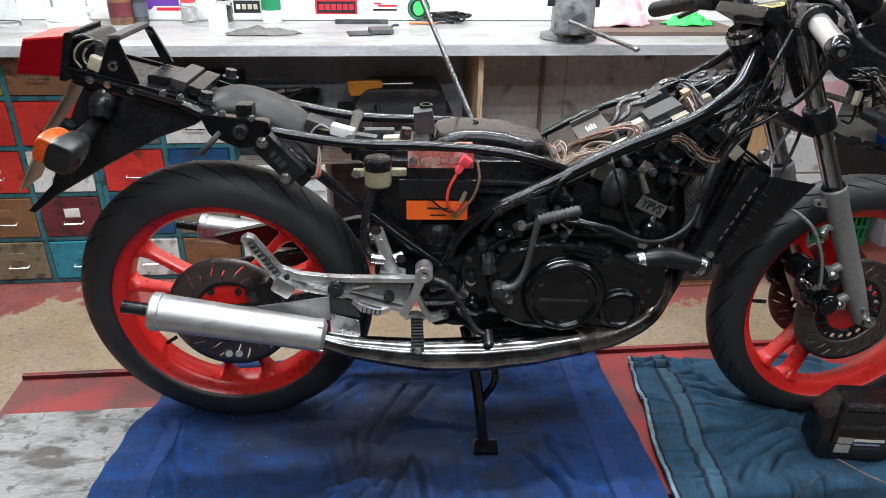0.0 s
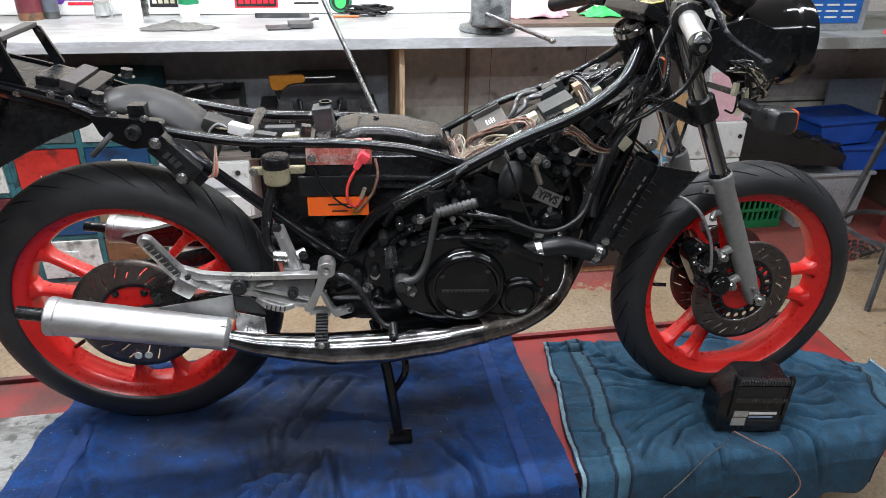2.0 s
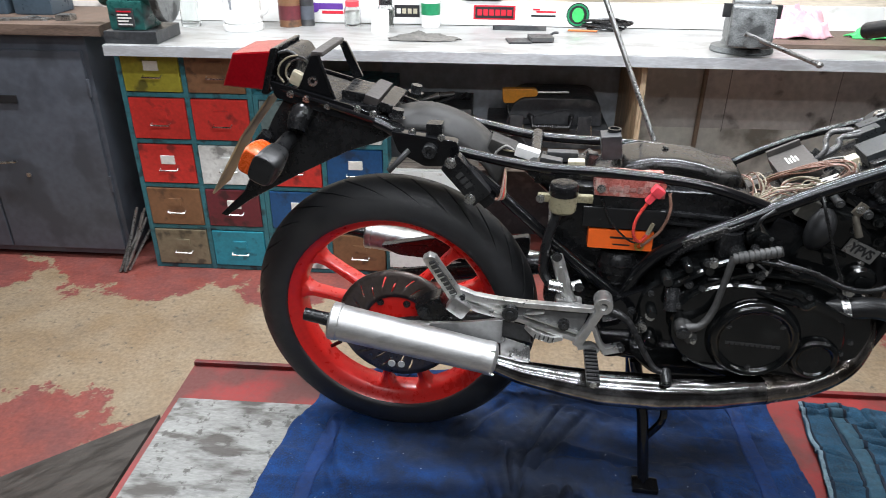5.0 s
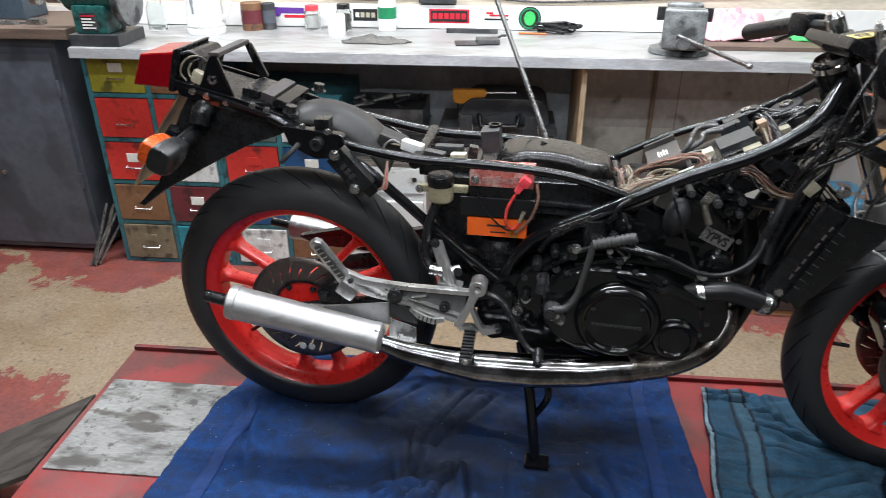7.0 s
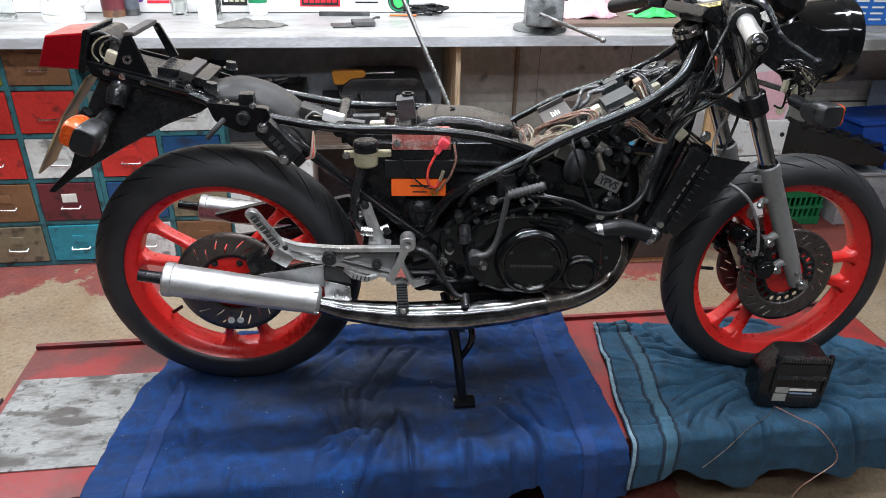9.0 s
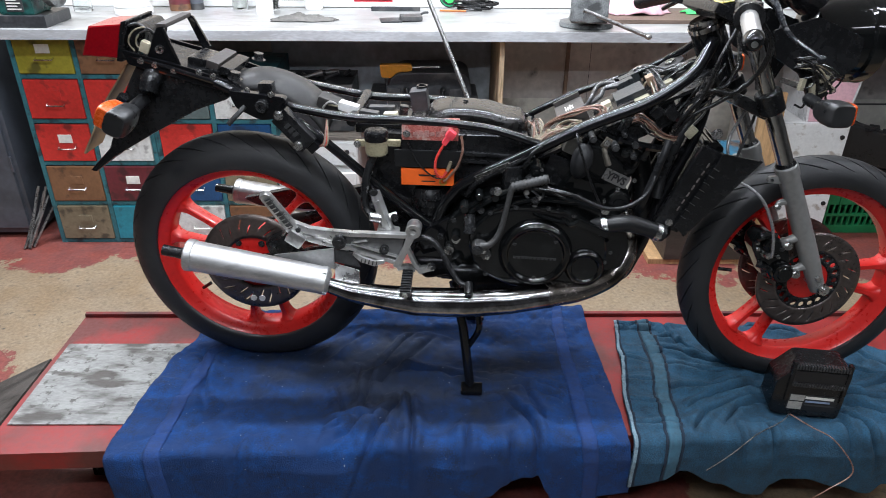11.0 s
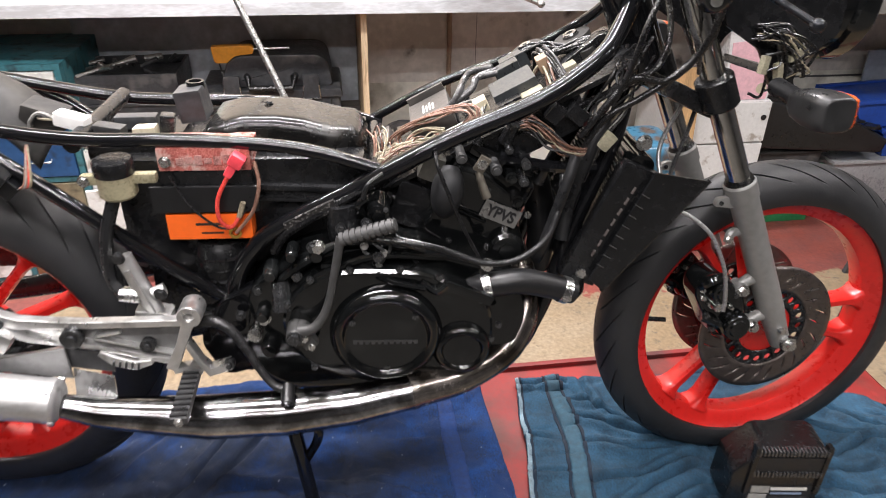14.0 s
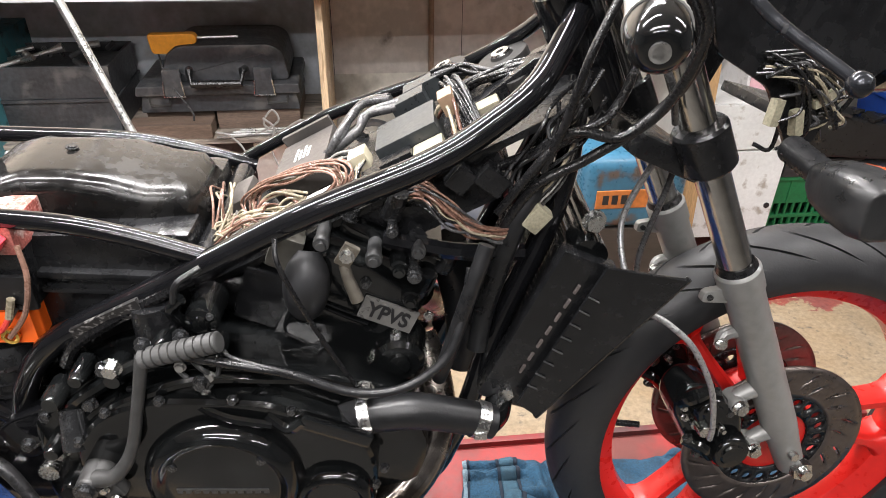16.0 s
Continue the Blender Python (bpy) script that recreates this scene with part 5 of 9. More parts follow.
prism(bm, rounded([(0.563, 0.47), (0.595, 0.522), (0.654, 0.546), (0.767, 0.540), (0.800, 0.522), (0.857, 0.495), (0.872, 0.45), (0.869, 0.40), (0.84, 0.343), (0.76, 0.335), (0.673, 0.342), (0.60, 0.375), (0.568, 0.42)], 0.035), -0.195, -0.163, 0.010, segs=3)
part("clutch_cover", bm, ENGINE_BLACK, eng)
bm = B()
C1 = (0.713, 0, 0.437)
lathe(bm, [(0.0, -0.208), (0.050, -0.208), (0.056, -0.2065), (0.059, -0.2075), (0.0615, -0.2105), (0.0645, -0.2135), (0.068, -0.2148), (0.0715, -0.2138), (0.0755, -0.2105), (0.079, -0.2055), (0.0815, -0.199), (0.083, -0.19)], C1, "y", 72)
rc = part("round_cover", bm, ENGINE_BLACK, eng, "round black clutch cover cap")
bm = B()
obox(bm, (0.712, -0.2085, 0.432), (0.094, 0.002, 0.0025), 0, 1.5, 0, 0)
for k in range(11):
    obox(bm, (0.668 + k * 0.0088, -0.2087, 0.4300 - k * 0.0002), (0.0055, 0.002, 0.0035), 0, 1.5, 0, 0)
part("raised_mark", bm, FOOT_GREY, rc, "thin grey raised mark")
bolts("cover_screw", [(0.713 + 0.055 * math.cos(radians(a)), -0.207, 0.437 + 0.055 * math.sin(radians(a))) for a in (150, 40, -90)], 0.004, 0.003, DARK_BOLT, rc)
bm = B()
lathe(bm, [(0.0, -0.205), (0.028, -0.205), (0.030, -0.2078), (0.033, -0.2096), (0.0365, -0.2090), (0.0400, -0.2062), (0.0430, -0.2010), (0.045, -0.19)], (0.824, 0, 0.406), "y", 48)
part("pump_cover", bm, ENGINE_BLACK, eng, "small round pump cover")
bolts("case_bolt", [(x, -0.193, z) for x, z in ((0.575, 0.49), (0.61, 0.53), (0.665, 0.545), (0.735, 0.545), (0.79, 0.530), (0.85, 0.49), (0.868, 0.42), (0.845, 0.35), (0.77, 0.338), (0.69, 0.342), (0.605, 0.378), (0.878, 0.445))], 0.0042, 0.006, DARK_BOLT, eng)
bm = B()
obox(bm, (0.832, -0.197, 0.505), (0.075, 0.012, 0.016), 0, 24, 0, 0.004)
sweep(bm, [(0.765, -0.193, 0.523), (0.785, -0.199, 0.510), (0.80, -0.199, 0.520)], 0.006, 8)
sweep(bm, [(0.70, -0.19, 0.533), (0.73, -0.199, 0.525), (0.77, -0.199, 0.515)], 0.005, 8)
part("water_gallery", bm, ENGINE_BLACK, eng)
# crankcase clutter behind the cover
pieces("oil_pipe", [lambda bm, p=p, r=r: sweep(bm, p, r, 8) for p, r in (
    ([(0.565, -0.17, 0.515), (0.60, -0.175, 0.545), (0.66, -0.17, 0.575), (0.76, -0.17, 0.567)], 0.007),
    ([(0.60, -0.17, 0.50), (0.62, -0.185, 0.53), (0.70, -0.18, 0.558), (0.80, -0.17, 0.548)], 0.006),
    ([(0.57, -0.165, 0.44), (0.58, -0.175, 0.50), (0.62, -0.175, 0.535)], 0.006))], ENGINE_BLACK, eng)
pieces("case_fitting", [lambda bm, x=x, z=z, r=r: lathe(bm, [(0, -0.185), (r * 0.7, -0.185), (r, -0.178), (r, -0.15)], (x, 0, z), "y", 16)
                        for x, z, r in ((0.553, 0.530, 0.011), (0.585, 0.56, 0.009), (0.535, 0.46, 0.010), (0.54, 0.40, 0.014), (0.62, 0.56, 0.011), (0.67, 0.59, 0.012), (0.72, 0.585, 0.010))], ENGINE_BLACK, eng)
bolts("union_bolt", [(0.615, -0.180, 0.575), (0.655, -0.175, 0.600), (0.69, -0.17, 0.605), (0.705, -0.185, 0.560), (0.59, -0.178, 0.528), (0.53, -0.16, 0.495), (0.50, -0.16, 0.452), (0.86, -0.17, 0.535)], 0.006, 0.008, DARK_BOLT, eng)
bolts("case_screw", [(0.535, -0.165, 0.448), (0.623, -0.180, 0.576), (0.86, -0.17, 0.535)], 0.0075, 0.010, BOLT, eng, label="bare steel bolt")
bm = B()
sweep(bm, [(0.520, -0.145, 0.425), (0.520, -0.178, 0.425)], 0.011, 14, smooth=False)
part("pivot_bolt", bm, BOLT, eng, "bare steel pivot bolt")
bm = B()
sweep(bm, [(0.565, -0.17, 0.515), (0.568, -0.185, 0.475)], [0.013, 0.016], 14, smooth=False)
part("sender_unit", bm, DARK_BOLT, eng, "tarnished sender unit")
# cylinders and heads, leaning forward
CYL = pose(0.848, 0, 0.588, 0, 27, 0)
cyl = None
for s in (-1, 1):
    bm = B()
    box(bm, -0.065, 0.065, s * 0.053 - 0.052, s * 0.053 + 0.052, -0.12, 0.072, 0.014, CYL)
    barrel = part("cylinder", bm, ENGINE_BLACK, eng)
    cyl = cyl or barrel
    bm = B()
    box(bm, -0.052, 0.058, s * 0.053 - 0.047, s * 0.053 + 0.047, 0.073, 0.092, 0.008, CYL)
    part("cylinder_head", bm, ENGINE_BLACK, barrel)
bolts("head_nut", [CYL @ Vector((dx, y, 0.091)) for dx in (-0.048, 0.048) for y in (-0.095, -0.02, 0.02, 0.095)], 0.008, 0.012, DARK_BOLT, cyl, CYL.to_3x3() @ Vector((0, 0, 1)))
bm = B()
prism(bm, rounded([(-0.060, -0.058), (-0.060, 0.055), (-0.015, 0.062), (0.055, 0.045), (0.060, -0.03), (0.02, -0.065)], 0.014), -0.118, -0.098, 0.006, CYL)
part("power_valve_cover", bm, ENGINE_BLACK, cyl, "black power valve cover")
BADGE = pose(0.8835, -0.121, 0.590, 90, 24, 0)
bm = B()
box(bm, -0.0295, 0.0295, -0.0140, 0.0140, -0.002, 0.0012, 0.001, BADGE)
part("badge", bm, BADGE_SILVER, cyl, "silver badge plate")
bm = B()
box(bm, -0.0275, 0.0275, -0.0120, 0.0120, 0.0012, 0.0016, 0, BADGE)
part("badge_field", bm, BADGE_SILVER, cyl)
text_part("badge_lettering", "YPVS", 0.0245, BADGE @ pose(0, 0, 0.0022) @ Matrix.Diagonal((0.84, 1.0, 1, 1)), BLACK_INK, cyl, 0.0006, 0.0007, "black lettering")
bm = B()
lathe(bm, [(0, -0.135), (0.022, -0.135), (0.027, -0.130), (0.029, -0.09)], (0.894, 0, 0.535), "y", 32)
lathe(bm, [(0, -0.138), (0.012, -0.138), (0.012, -0.13)], (0.894, 0, 0.535), "y", 20)
part("valve_housing", bm, ENGINE_BLACK, cyl)
bm = B()
sweep(bm, [(0.845, -0.146, 0.668), (0.849, -0.151, 0.654), (0.857, -0.155, 0.633)], [0.0052, 0.0060, 0.0066], 14, smooth=False, cap=False)
sweep(bm, [(0.857, -0.1552, 0.632), (0.850, -0.152, 0.652)], 0.0042, 14, smooth=False)
obox(bm, (0.849, -0.148, 0.680), (0.016, 0.006, 0.024), 0, 30, 0, 0.002)
part("engine_steady", bm, mat("tarnished_bronze_alloy", (0.16, 0.145, 0.12), 0.35, 0.8, var=0.25), eng, "tarnished alloy steady bracket")
bolts("steady_bolt", [(0.849, -0.151, 0.681)], 0.0055, 0.006, BOLT, eng)
pieces("plug_cap", [lambda bm, x=x, z=z, r=r: sweep(bm, [(x, -0.095, z - 0.02), (x + 0.01, -0.105, z + 0.01)], [r, r * 0.8], 10, smooth=False)
                    for x, z, r in ((0.905, 0.665, 0.012), (0.94, 0.65, 0.010), (0.888, 0.712, 0.011), (0.915, 0.62, 0.010))], MATT_BLACK, eng)
# carburettor and inlet
bm = B()
sweep(bm, [(0.74, -0.06, 0.585), (0.68, -0.06, 0.60), (0.60, -0.06, 0.615)], [0.03, 0.034, 0.03], 16)
sweep(bm, [(0.655, -0.135, 0.62), (0.66, -0.135, 0.57), (0.665, -0.13, 0.545)], [0.022, 0.026, 0.016], 14)
part("carburettor", bm, MATT_BLACK, eng)
bm = B()
sweep(bm, [(0.785, -0.150, 0.70), (0.788, -0.165, 0.683), (0.804, -0.17, 0.642), (0.827, -0.17, 0.588), (0.852, -0.172, 0.539)], 0.0026, 8)
sweep(bm, [(0.72, -0.17, 0.60), (0.74, -0.18, 0.578), (0.77, -0.175, 0.562)], 0.0028, 6)
part("control_cable", bm, WIRES[1], eng)
bm = B()
sweep(bm, [(0.690, -0.178, 0.586), (0.744, -0.188, 0.583), (0.793, -0.190, 0.5725), (0.851, -0.192, 0.5500), (0.900, -0.190, 0.5535), (0.940, -0.180, 0.580), (0.957, -0.165, 0.62), (0.965, -0.14, 0.66)], 0.0046, 12)
part("vent_hose", bm, HOSE, eng)
bm = B()
sweep(bm, [(0.722, -0.168, 0.592), (0.735, -0.180, 0.587), (0.762, -0.189, 0.584), (0.796, -0.194, 0.577)], 0.0019, 8)
part("pump_cable", bm, WIRES[6], eng)
for x, z in ((0.896, 0.648), (0.9065, 0.611)):
    bm = B()
    lathe(bm, [(0, -0.026), (0.0042, -0.026), (0.0046, -0.023), (0.0062, -0.023), (0.0066, -0.016), (0.0090, -0.015), (0.0095, -0.010), (0.0078, -0.009), (0.0095, -0.007), (0.0105, 0.004)], (x, -0.108, z), "y", 20)
    part("valve_plug", bm, ENGINE_BLACK, eng, "black stepped plug")
bolts("valve_screw", [(0.866, -0.118, 0.534), (0.918, -0.118, 0.540), (0.891, -0.118, 0.564), (0.925, -0.116, 0.585)], 0.004, 0.005, BOLT, eng)
# Added black block that keeps the bright background from showing behind the carburettors.
bm = B()
obox(bm, (0.765, 0, 0.590), (0.08, 0.20, 0.07), 0, 20, 0, 0.012)
part("inlet_filler", bm, MATT_BLACK, eng, "added black block that closes the gap behind the carburettors")
# fittings round the head and the cover
bm = B()
sweep(bm, [(0.799, -0.112, 0.592), (0.801, -0.120, 0.604), (0.804, -0.126, 0.628), (0.807, -0.124, 0.650), (0.809, -0.116, 0.664)], [0.010, 0.019, 0.0235, 0.0205, 0.011], 22)
part("rubber_boot", bm, RUBBER, eng, "soft matt rubber boot")
bm = B()
obox(bm, (0.783, -0.098, 0.658), (0.032, 0.030, 0.038), 0, 22, 0, 0.006)
part("carburettor_top", bm, mat("dull_carburettor_alloy", (0.13, 0.125, 0.11), 0.4, 0.6, var=0.25), eng, "dull alloy carburettor top")
pieces("cover_ridge", [lambda bm, d=d: sweep(bm, [(0.813 + d, -0.1185, 0.608 - 1.9 * d), (0.834 + d, -0.1195, 0.597 - 1.9 * d), (0.857 + d, -0.1195, 0.586 - 1.9 * d)], 0.0022, 8) for d in (0.0, 0.005)], ENGINE_BLACK, cyl)
bolts("cover_screw", [(0.808, -0.118, 0.545), (0.826, -0.118, 0.520), (0.874, -0.118, 0.512), (0.905, -0.118, 0.606), (0.812, -0.118, 0.622), (0.862, -0.118, 0.628)], 0.0045, 0.006, DARK_BOLT, cyl)
for x, y, z, r, m_ in ((0.823, -0.122, 0.681, 0.0080, FOOT_GREY), (0.872, -0.124, 0.664, 0.0085, FOOT_GREY), (0.915, -0.118, 0.668, 0.0070, FOOT_GREY), (0.911, -0.130, 0.648, 0.0075, DARK_BOLT), (0.890, -0.116, 0.690, 0.0060, DARK_BOLT)):
    bm = B()
    lathe(bm, [(0, -0.014), (r * 0.55, -0.014), (r * 0.6, -0.010), (r * 0.92, -0.010), (r, -0.008), (r, -0.002), (r * 0.85, 0.0), (r * 0.85, 0.030)], (x, y, z), "y", 18)
    part("head_fitting", bm, m_, cyl, "small worn metal fitting")
pieces("pump_link", [lambda bm, p=p: sweep(bm, p, 0.0026, 8) for p in (
    [(0.690, -0.172, 0.586), (0.683, -0.178, 0.572), (0.692, -0.180, 0.560), (0.706, -0.178, 0.556)], [(0.716, -0.172, 0.586), (0.722, -0.178, 0.570), (0.712, -0.180, 0.552), (0.704, -0.178, 0.542)],
    [(0.698, -0.176, 0.578), (0.708, -0.182, 0.572), (0.716, -0.178, 0.562)])], FOOT_GREY, eng)
bolts("link_screw", [(0.705, -0.180, 0.541), (0.686, -0.178, 0.574), (0.713, -0.180, 0.563)], 0.0045, 0.005, BADGE_SILVER, eng)
bm = B()
sweep(bm, [(0.978, -0.148, 0.690), (0.967, -0.158, 0.657), (0.952, -0.164, 0.605), (0.939, -0.164, 0.556), (0.936, -0.150, 0.530)], 0.0078, 14)
part("breather_hose", bm, HOSE, eng, "black rubber breather hose")
# oil pump beside the kick starter
bm = B()
lathe(bm, [(0, -0.172), (0.008, -0.172), (0.010, -0.168), (0.015, -0.166), (0.017, -0.160), (0.017, -0.12)], (0.742, 0, 0.640), "y", 24)
obox(bm, (0.750, -0.164, 0.618), (0.024, 0.014, 0.018), 0, 30, 0, 0.004)
obox(bm, (0.734, -0.160, 0.598), (0.018, 0.014, 0.020), 0, -15, 0, 0.004)
sweep(bm, [(0.722, -0.158, 0.636), (0.716, -0.165, 0.655), (0.728, -0.164, 0.668)], 0.006, 10)
opump = part("oil_pump", bm, ENGINE_BLACK, eng, "dark oily oil pump", angle=40)
opump.matrix_basis = Matrix.Translation((-0.036, 0.008, -0.030))
bolts("pump_screw", [(0.742, -0.174, 0.626), (0.7576, -0.173, 0.625), (0.730, -0.169, 0.575), (0.753, -0.168, 0.650), (0.748, -0.172, 0.606)], 0.0028, 0.004, FOOT_GREY, opump)
pieces("pump_pipe", [lambda bm, p=p: sweep(bm, p, 0.0032, 8) for p in (
    [(0.722, -0.17, 0.668), (0.73, -0.172, 0.69), (0.75, -0.16, 0.70)], [(0.750, -0.172, 0.598), (0.735, -0.185, 0.580), (0.70, -0.185, 0.572), (0.66, -0.175, 0.565)],
    [(0.762, -0.172, 0.604), (0.785, -0.18, 0.585), (0.80, -0.172, 0.56)])], HOSE, opump)
# water hose with its two clips
bm = B()
sweep(bm, [(0.838, -0.160, 0.492), (0.868, -0.174, 0.502), (0.908, -0.176, 0.508), (0.947, -0.172, 0.498), (0.992, -0.166, 0.480)], [0.017, 0.0185, 0.019, 0.0185, 0.018], 18)
wh = part("black_tube", bm, HOSE, eng, "black rubber water hose")
for x, y, z, dx, dz in ((0.861, -0.173, 0.500, 0.012, 0.003), (0.978, -0.167, 0.485, 0.012, -0.005)):
    bm = B()
    sweep(bm, [(x - dx / 2, y, z - dz / 2), (x + dx / 2, y, z + dz / 2)], 0.0205, 20, smooth=False)
    obox(bm, (x, y - 0.021, z - 0.002), (0.013, 0.005, 0.008), 0, 0, 0, 0.001)
    part("hose_clip", bm, BOLT, wh, "bright steel hose clip")
# kick starter
bm = B()
sweep(bm, [(0.592, -0.214, 0.458), (0.614, -0.216, 0.466), (0.632, -0.208, 0.492), (0.644, -0.196, 0.54), (0.655, -0.184, 0.592)], [0.0095, 0.0075, 0.0065, 0.0060, 0.0066], 12)
lathe(bm, [(0, -0.224), (0.009, -0.224), (0.012, -0.221), (0.013, -0.19)], (0.585, 0, 0.454), "y", 24)
lathe(bm, [(0, -0.216), (0.014, -0.216), (0.017, -0.212), (0.018, -0.185)], (0.590, 0, 0.448), "y", 24)
obox(bm, (0.600, -0.206, 0.440), (0.022, 0.016, 0.030), 0, -30, 0, 0.005)
ks = part("kick_starter", bm, mat("grey_kick_lever", (0.055, 0.055, 0.054), 0.4, 0.4, var=0.2), eng, "dark grey kick start lever", angle=60)
bm = B()
pts, rad_ = [], []
a_, b_ = Vector((0.655, -0.183, 0.588)), Vector((0.729, -0.186, 0.610))
for k in range(9):
    for f, r_ in ((0.0, 0.0104), (0.62, 0.0104), (0.66, 0.0086), (0.96, 0.0086)):
        pts.append(a_.lerp(b_, (k + f) / 9))
        rad_.append(r_)
pts += [b_, b_ + (b_ - a_) * 0.03]
rad_ += [0.0104, 0.0080]
sweep(bm, pts, rad_, 16, smooth=False)
part("pedal_rubber", bm, mat("grey_ribbed_rubber", (0.05, 0.05, 0.049), 0.6, var=0.15), ks, "ribbed grey rubber pedal", angle=60)
bm = B()
bolt(bm, (0.585, -0.226, 0.454), 0.009, 0.006)
part("kick_bolt", bm, DARK_BOLT, ks)
bolts("clamp_screw", [(0.607, -0.216, 0.432), (0.598, -0.216, 0.446)], 0.0042, 0.005, BOLT, ks)

# radiator with its side shield
rad_thing = new("radiator")
rad_thing.parent = bike
tagged(rad_thing, "black radiator with side shield")
RAD = pose(1.044, 0, 0.573, 0, 22.8, 0)
bm = B()
box(bm, -0.020, 0.020, -0.118, 0.118, -0.085, 0.085, 0.004, RAD)
part("core", bm, ENGINE_BLACK, rad_thing)
pieces("fin", [lambda bm, z=-0.081 + k * 0.007: box(bm, -0.023, 0.023, -0.119, 0.116, z, z + 0.0025, 0, RAD) for k in range(24)], MATT_BLACK, rad_thing, smooth=False)
bm = B()
rod(bm, RAD @ Vector((0, -0.125, 0.096)), RAD @ Vector((0, 0.125, 0.096)), 0.019, 18)
part("header_tank", bm, ENGINE_BLACK, rad_thing)
bm = B()
rod(bm, RAD @ Vector((0, -0.125, -0.096)), RAD @ Vector((0, 0.125, -0.096)), 0.019, 18)
sweep(bm, [RAD @ Vector((0, -0.12, -0.098)), (0.998, -0.15, 0.478), (0.988, -0.166, 0.481)], 0.015, 14)
part("lower_tank", bm, ENGINE_BLACK, rad_thing)
bm = B()
box(bm, -0.031, 0.029, -0.139, -0.117, -0.100, 0.100, 0.006, RAD)
part("side_frame", bm, MATT_BLACK, rad_thing)
bm = B()
prism(bm, [(1.094, 0.664), (1.175, 0.649), (1.043, 0.470), (1.020, 0.490)], -0.150, -0.145, 0.001)
part("side_shield", bm, MATT_BLACK, rad_thing, "flat matt black side shield")
bm = B()
sweep(bm, [(1.176, -0.147, 0.650), (1.042, -0.147, 0.468)], 0.0035, 8, smooth=False)
part("shield_edge", bm, MATT_BLACK, rad_thing)
# pale bars paint in the light that shows through the slots
pieces("slot_light", [lambda bm, t=(k + 0.5) / 7: obox(bm, (1.0735 - 0.0535 * t, -0.1405, 0.642 - 0.1190 * t), (0.0028, 0.003, 0.0110), 0, 24.2, 0, 0.0006) for k in range(7)], mat("pale_slot_bar", (0.13, 0.11, 0.105), 0.4, 0.3, var=0.25, scale=60), rad_thing, "pale bar, the light through a slot", smooth=False)
pieces("shield_pin", [lambda bm, t=(k + 0.5) / 8: rod(bm, (1.083 - 0.058 * t, -0.151, 0.640 - 0.130 * t), (1.094 - 0.058 * t, -0.152, 0.634 - 0.130 * t), 0.0010, 6) for k in range(8)], FOOT_GREY, rad_thing)
bolts("radiator_bolt", [(1.086, -0.108, 0.693), (1.008, -0.135, 0.497)], 0.009, 0.010, BOLT, rad_thing)
bm = B()
sweep(bm, [(1.03, -0.10, 0.73), (1.01, -0.11, 0.69), (0.985, -0.115, 0.60), (0.975, -0.13, 0.55)], 0.0105, 12)
part("bypass_hose", bm, HOSE, rad_thing)

# Added black tube, no known hose, that darkens the open gap beside the cylinder.
bm = B()
sweep(bm, [(0.945, -0.03, 0.62), (0.962, -0.02, 0.56), (0.972, -0.02, 0.50), (0.968, -0.02, 0.44)], 0.024, 16)
part("black_tube", bm, HOSE, rad_thing)

# centre stand
bm = B()
for s in (-1, 1):
    sweep(bm, [(0.53, s * 0.12, 0.31), (0.556, s * 0.15, 0.20), (0.578, s * 0.165, 0.03)], 0.012, 12, smooth=False)
    obox(bm, (0.582, s * 0.168, 0.022), (0.055, 0.04, 0.012), 0, 0, 0, 0.004)
rod(bm, (0.548, -0.145, 0.225), (0.548, 0.145, 0.225), 0.011)
sweep(bm, [(0.57, -0.15, 0.14), (0.595, -0.16, 0.20), (0.590, -0.15, 0.245)], 0.008, 8)
part("centre_stand", bm, GLOSS_BLACK, bike, "black tubular centre stand")

# ---- front end
def fork_x(z):
    return 1.388 - 0.47 * (z - 0.31)


def at(z, y=0.0, fwd=0.0, up=0.0):
    """A point on the fork line at the height z, moved forward and up."""
    return Vector((fork_x(z) + fwd, y, z + up))


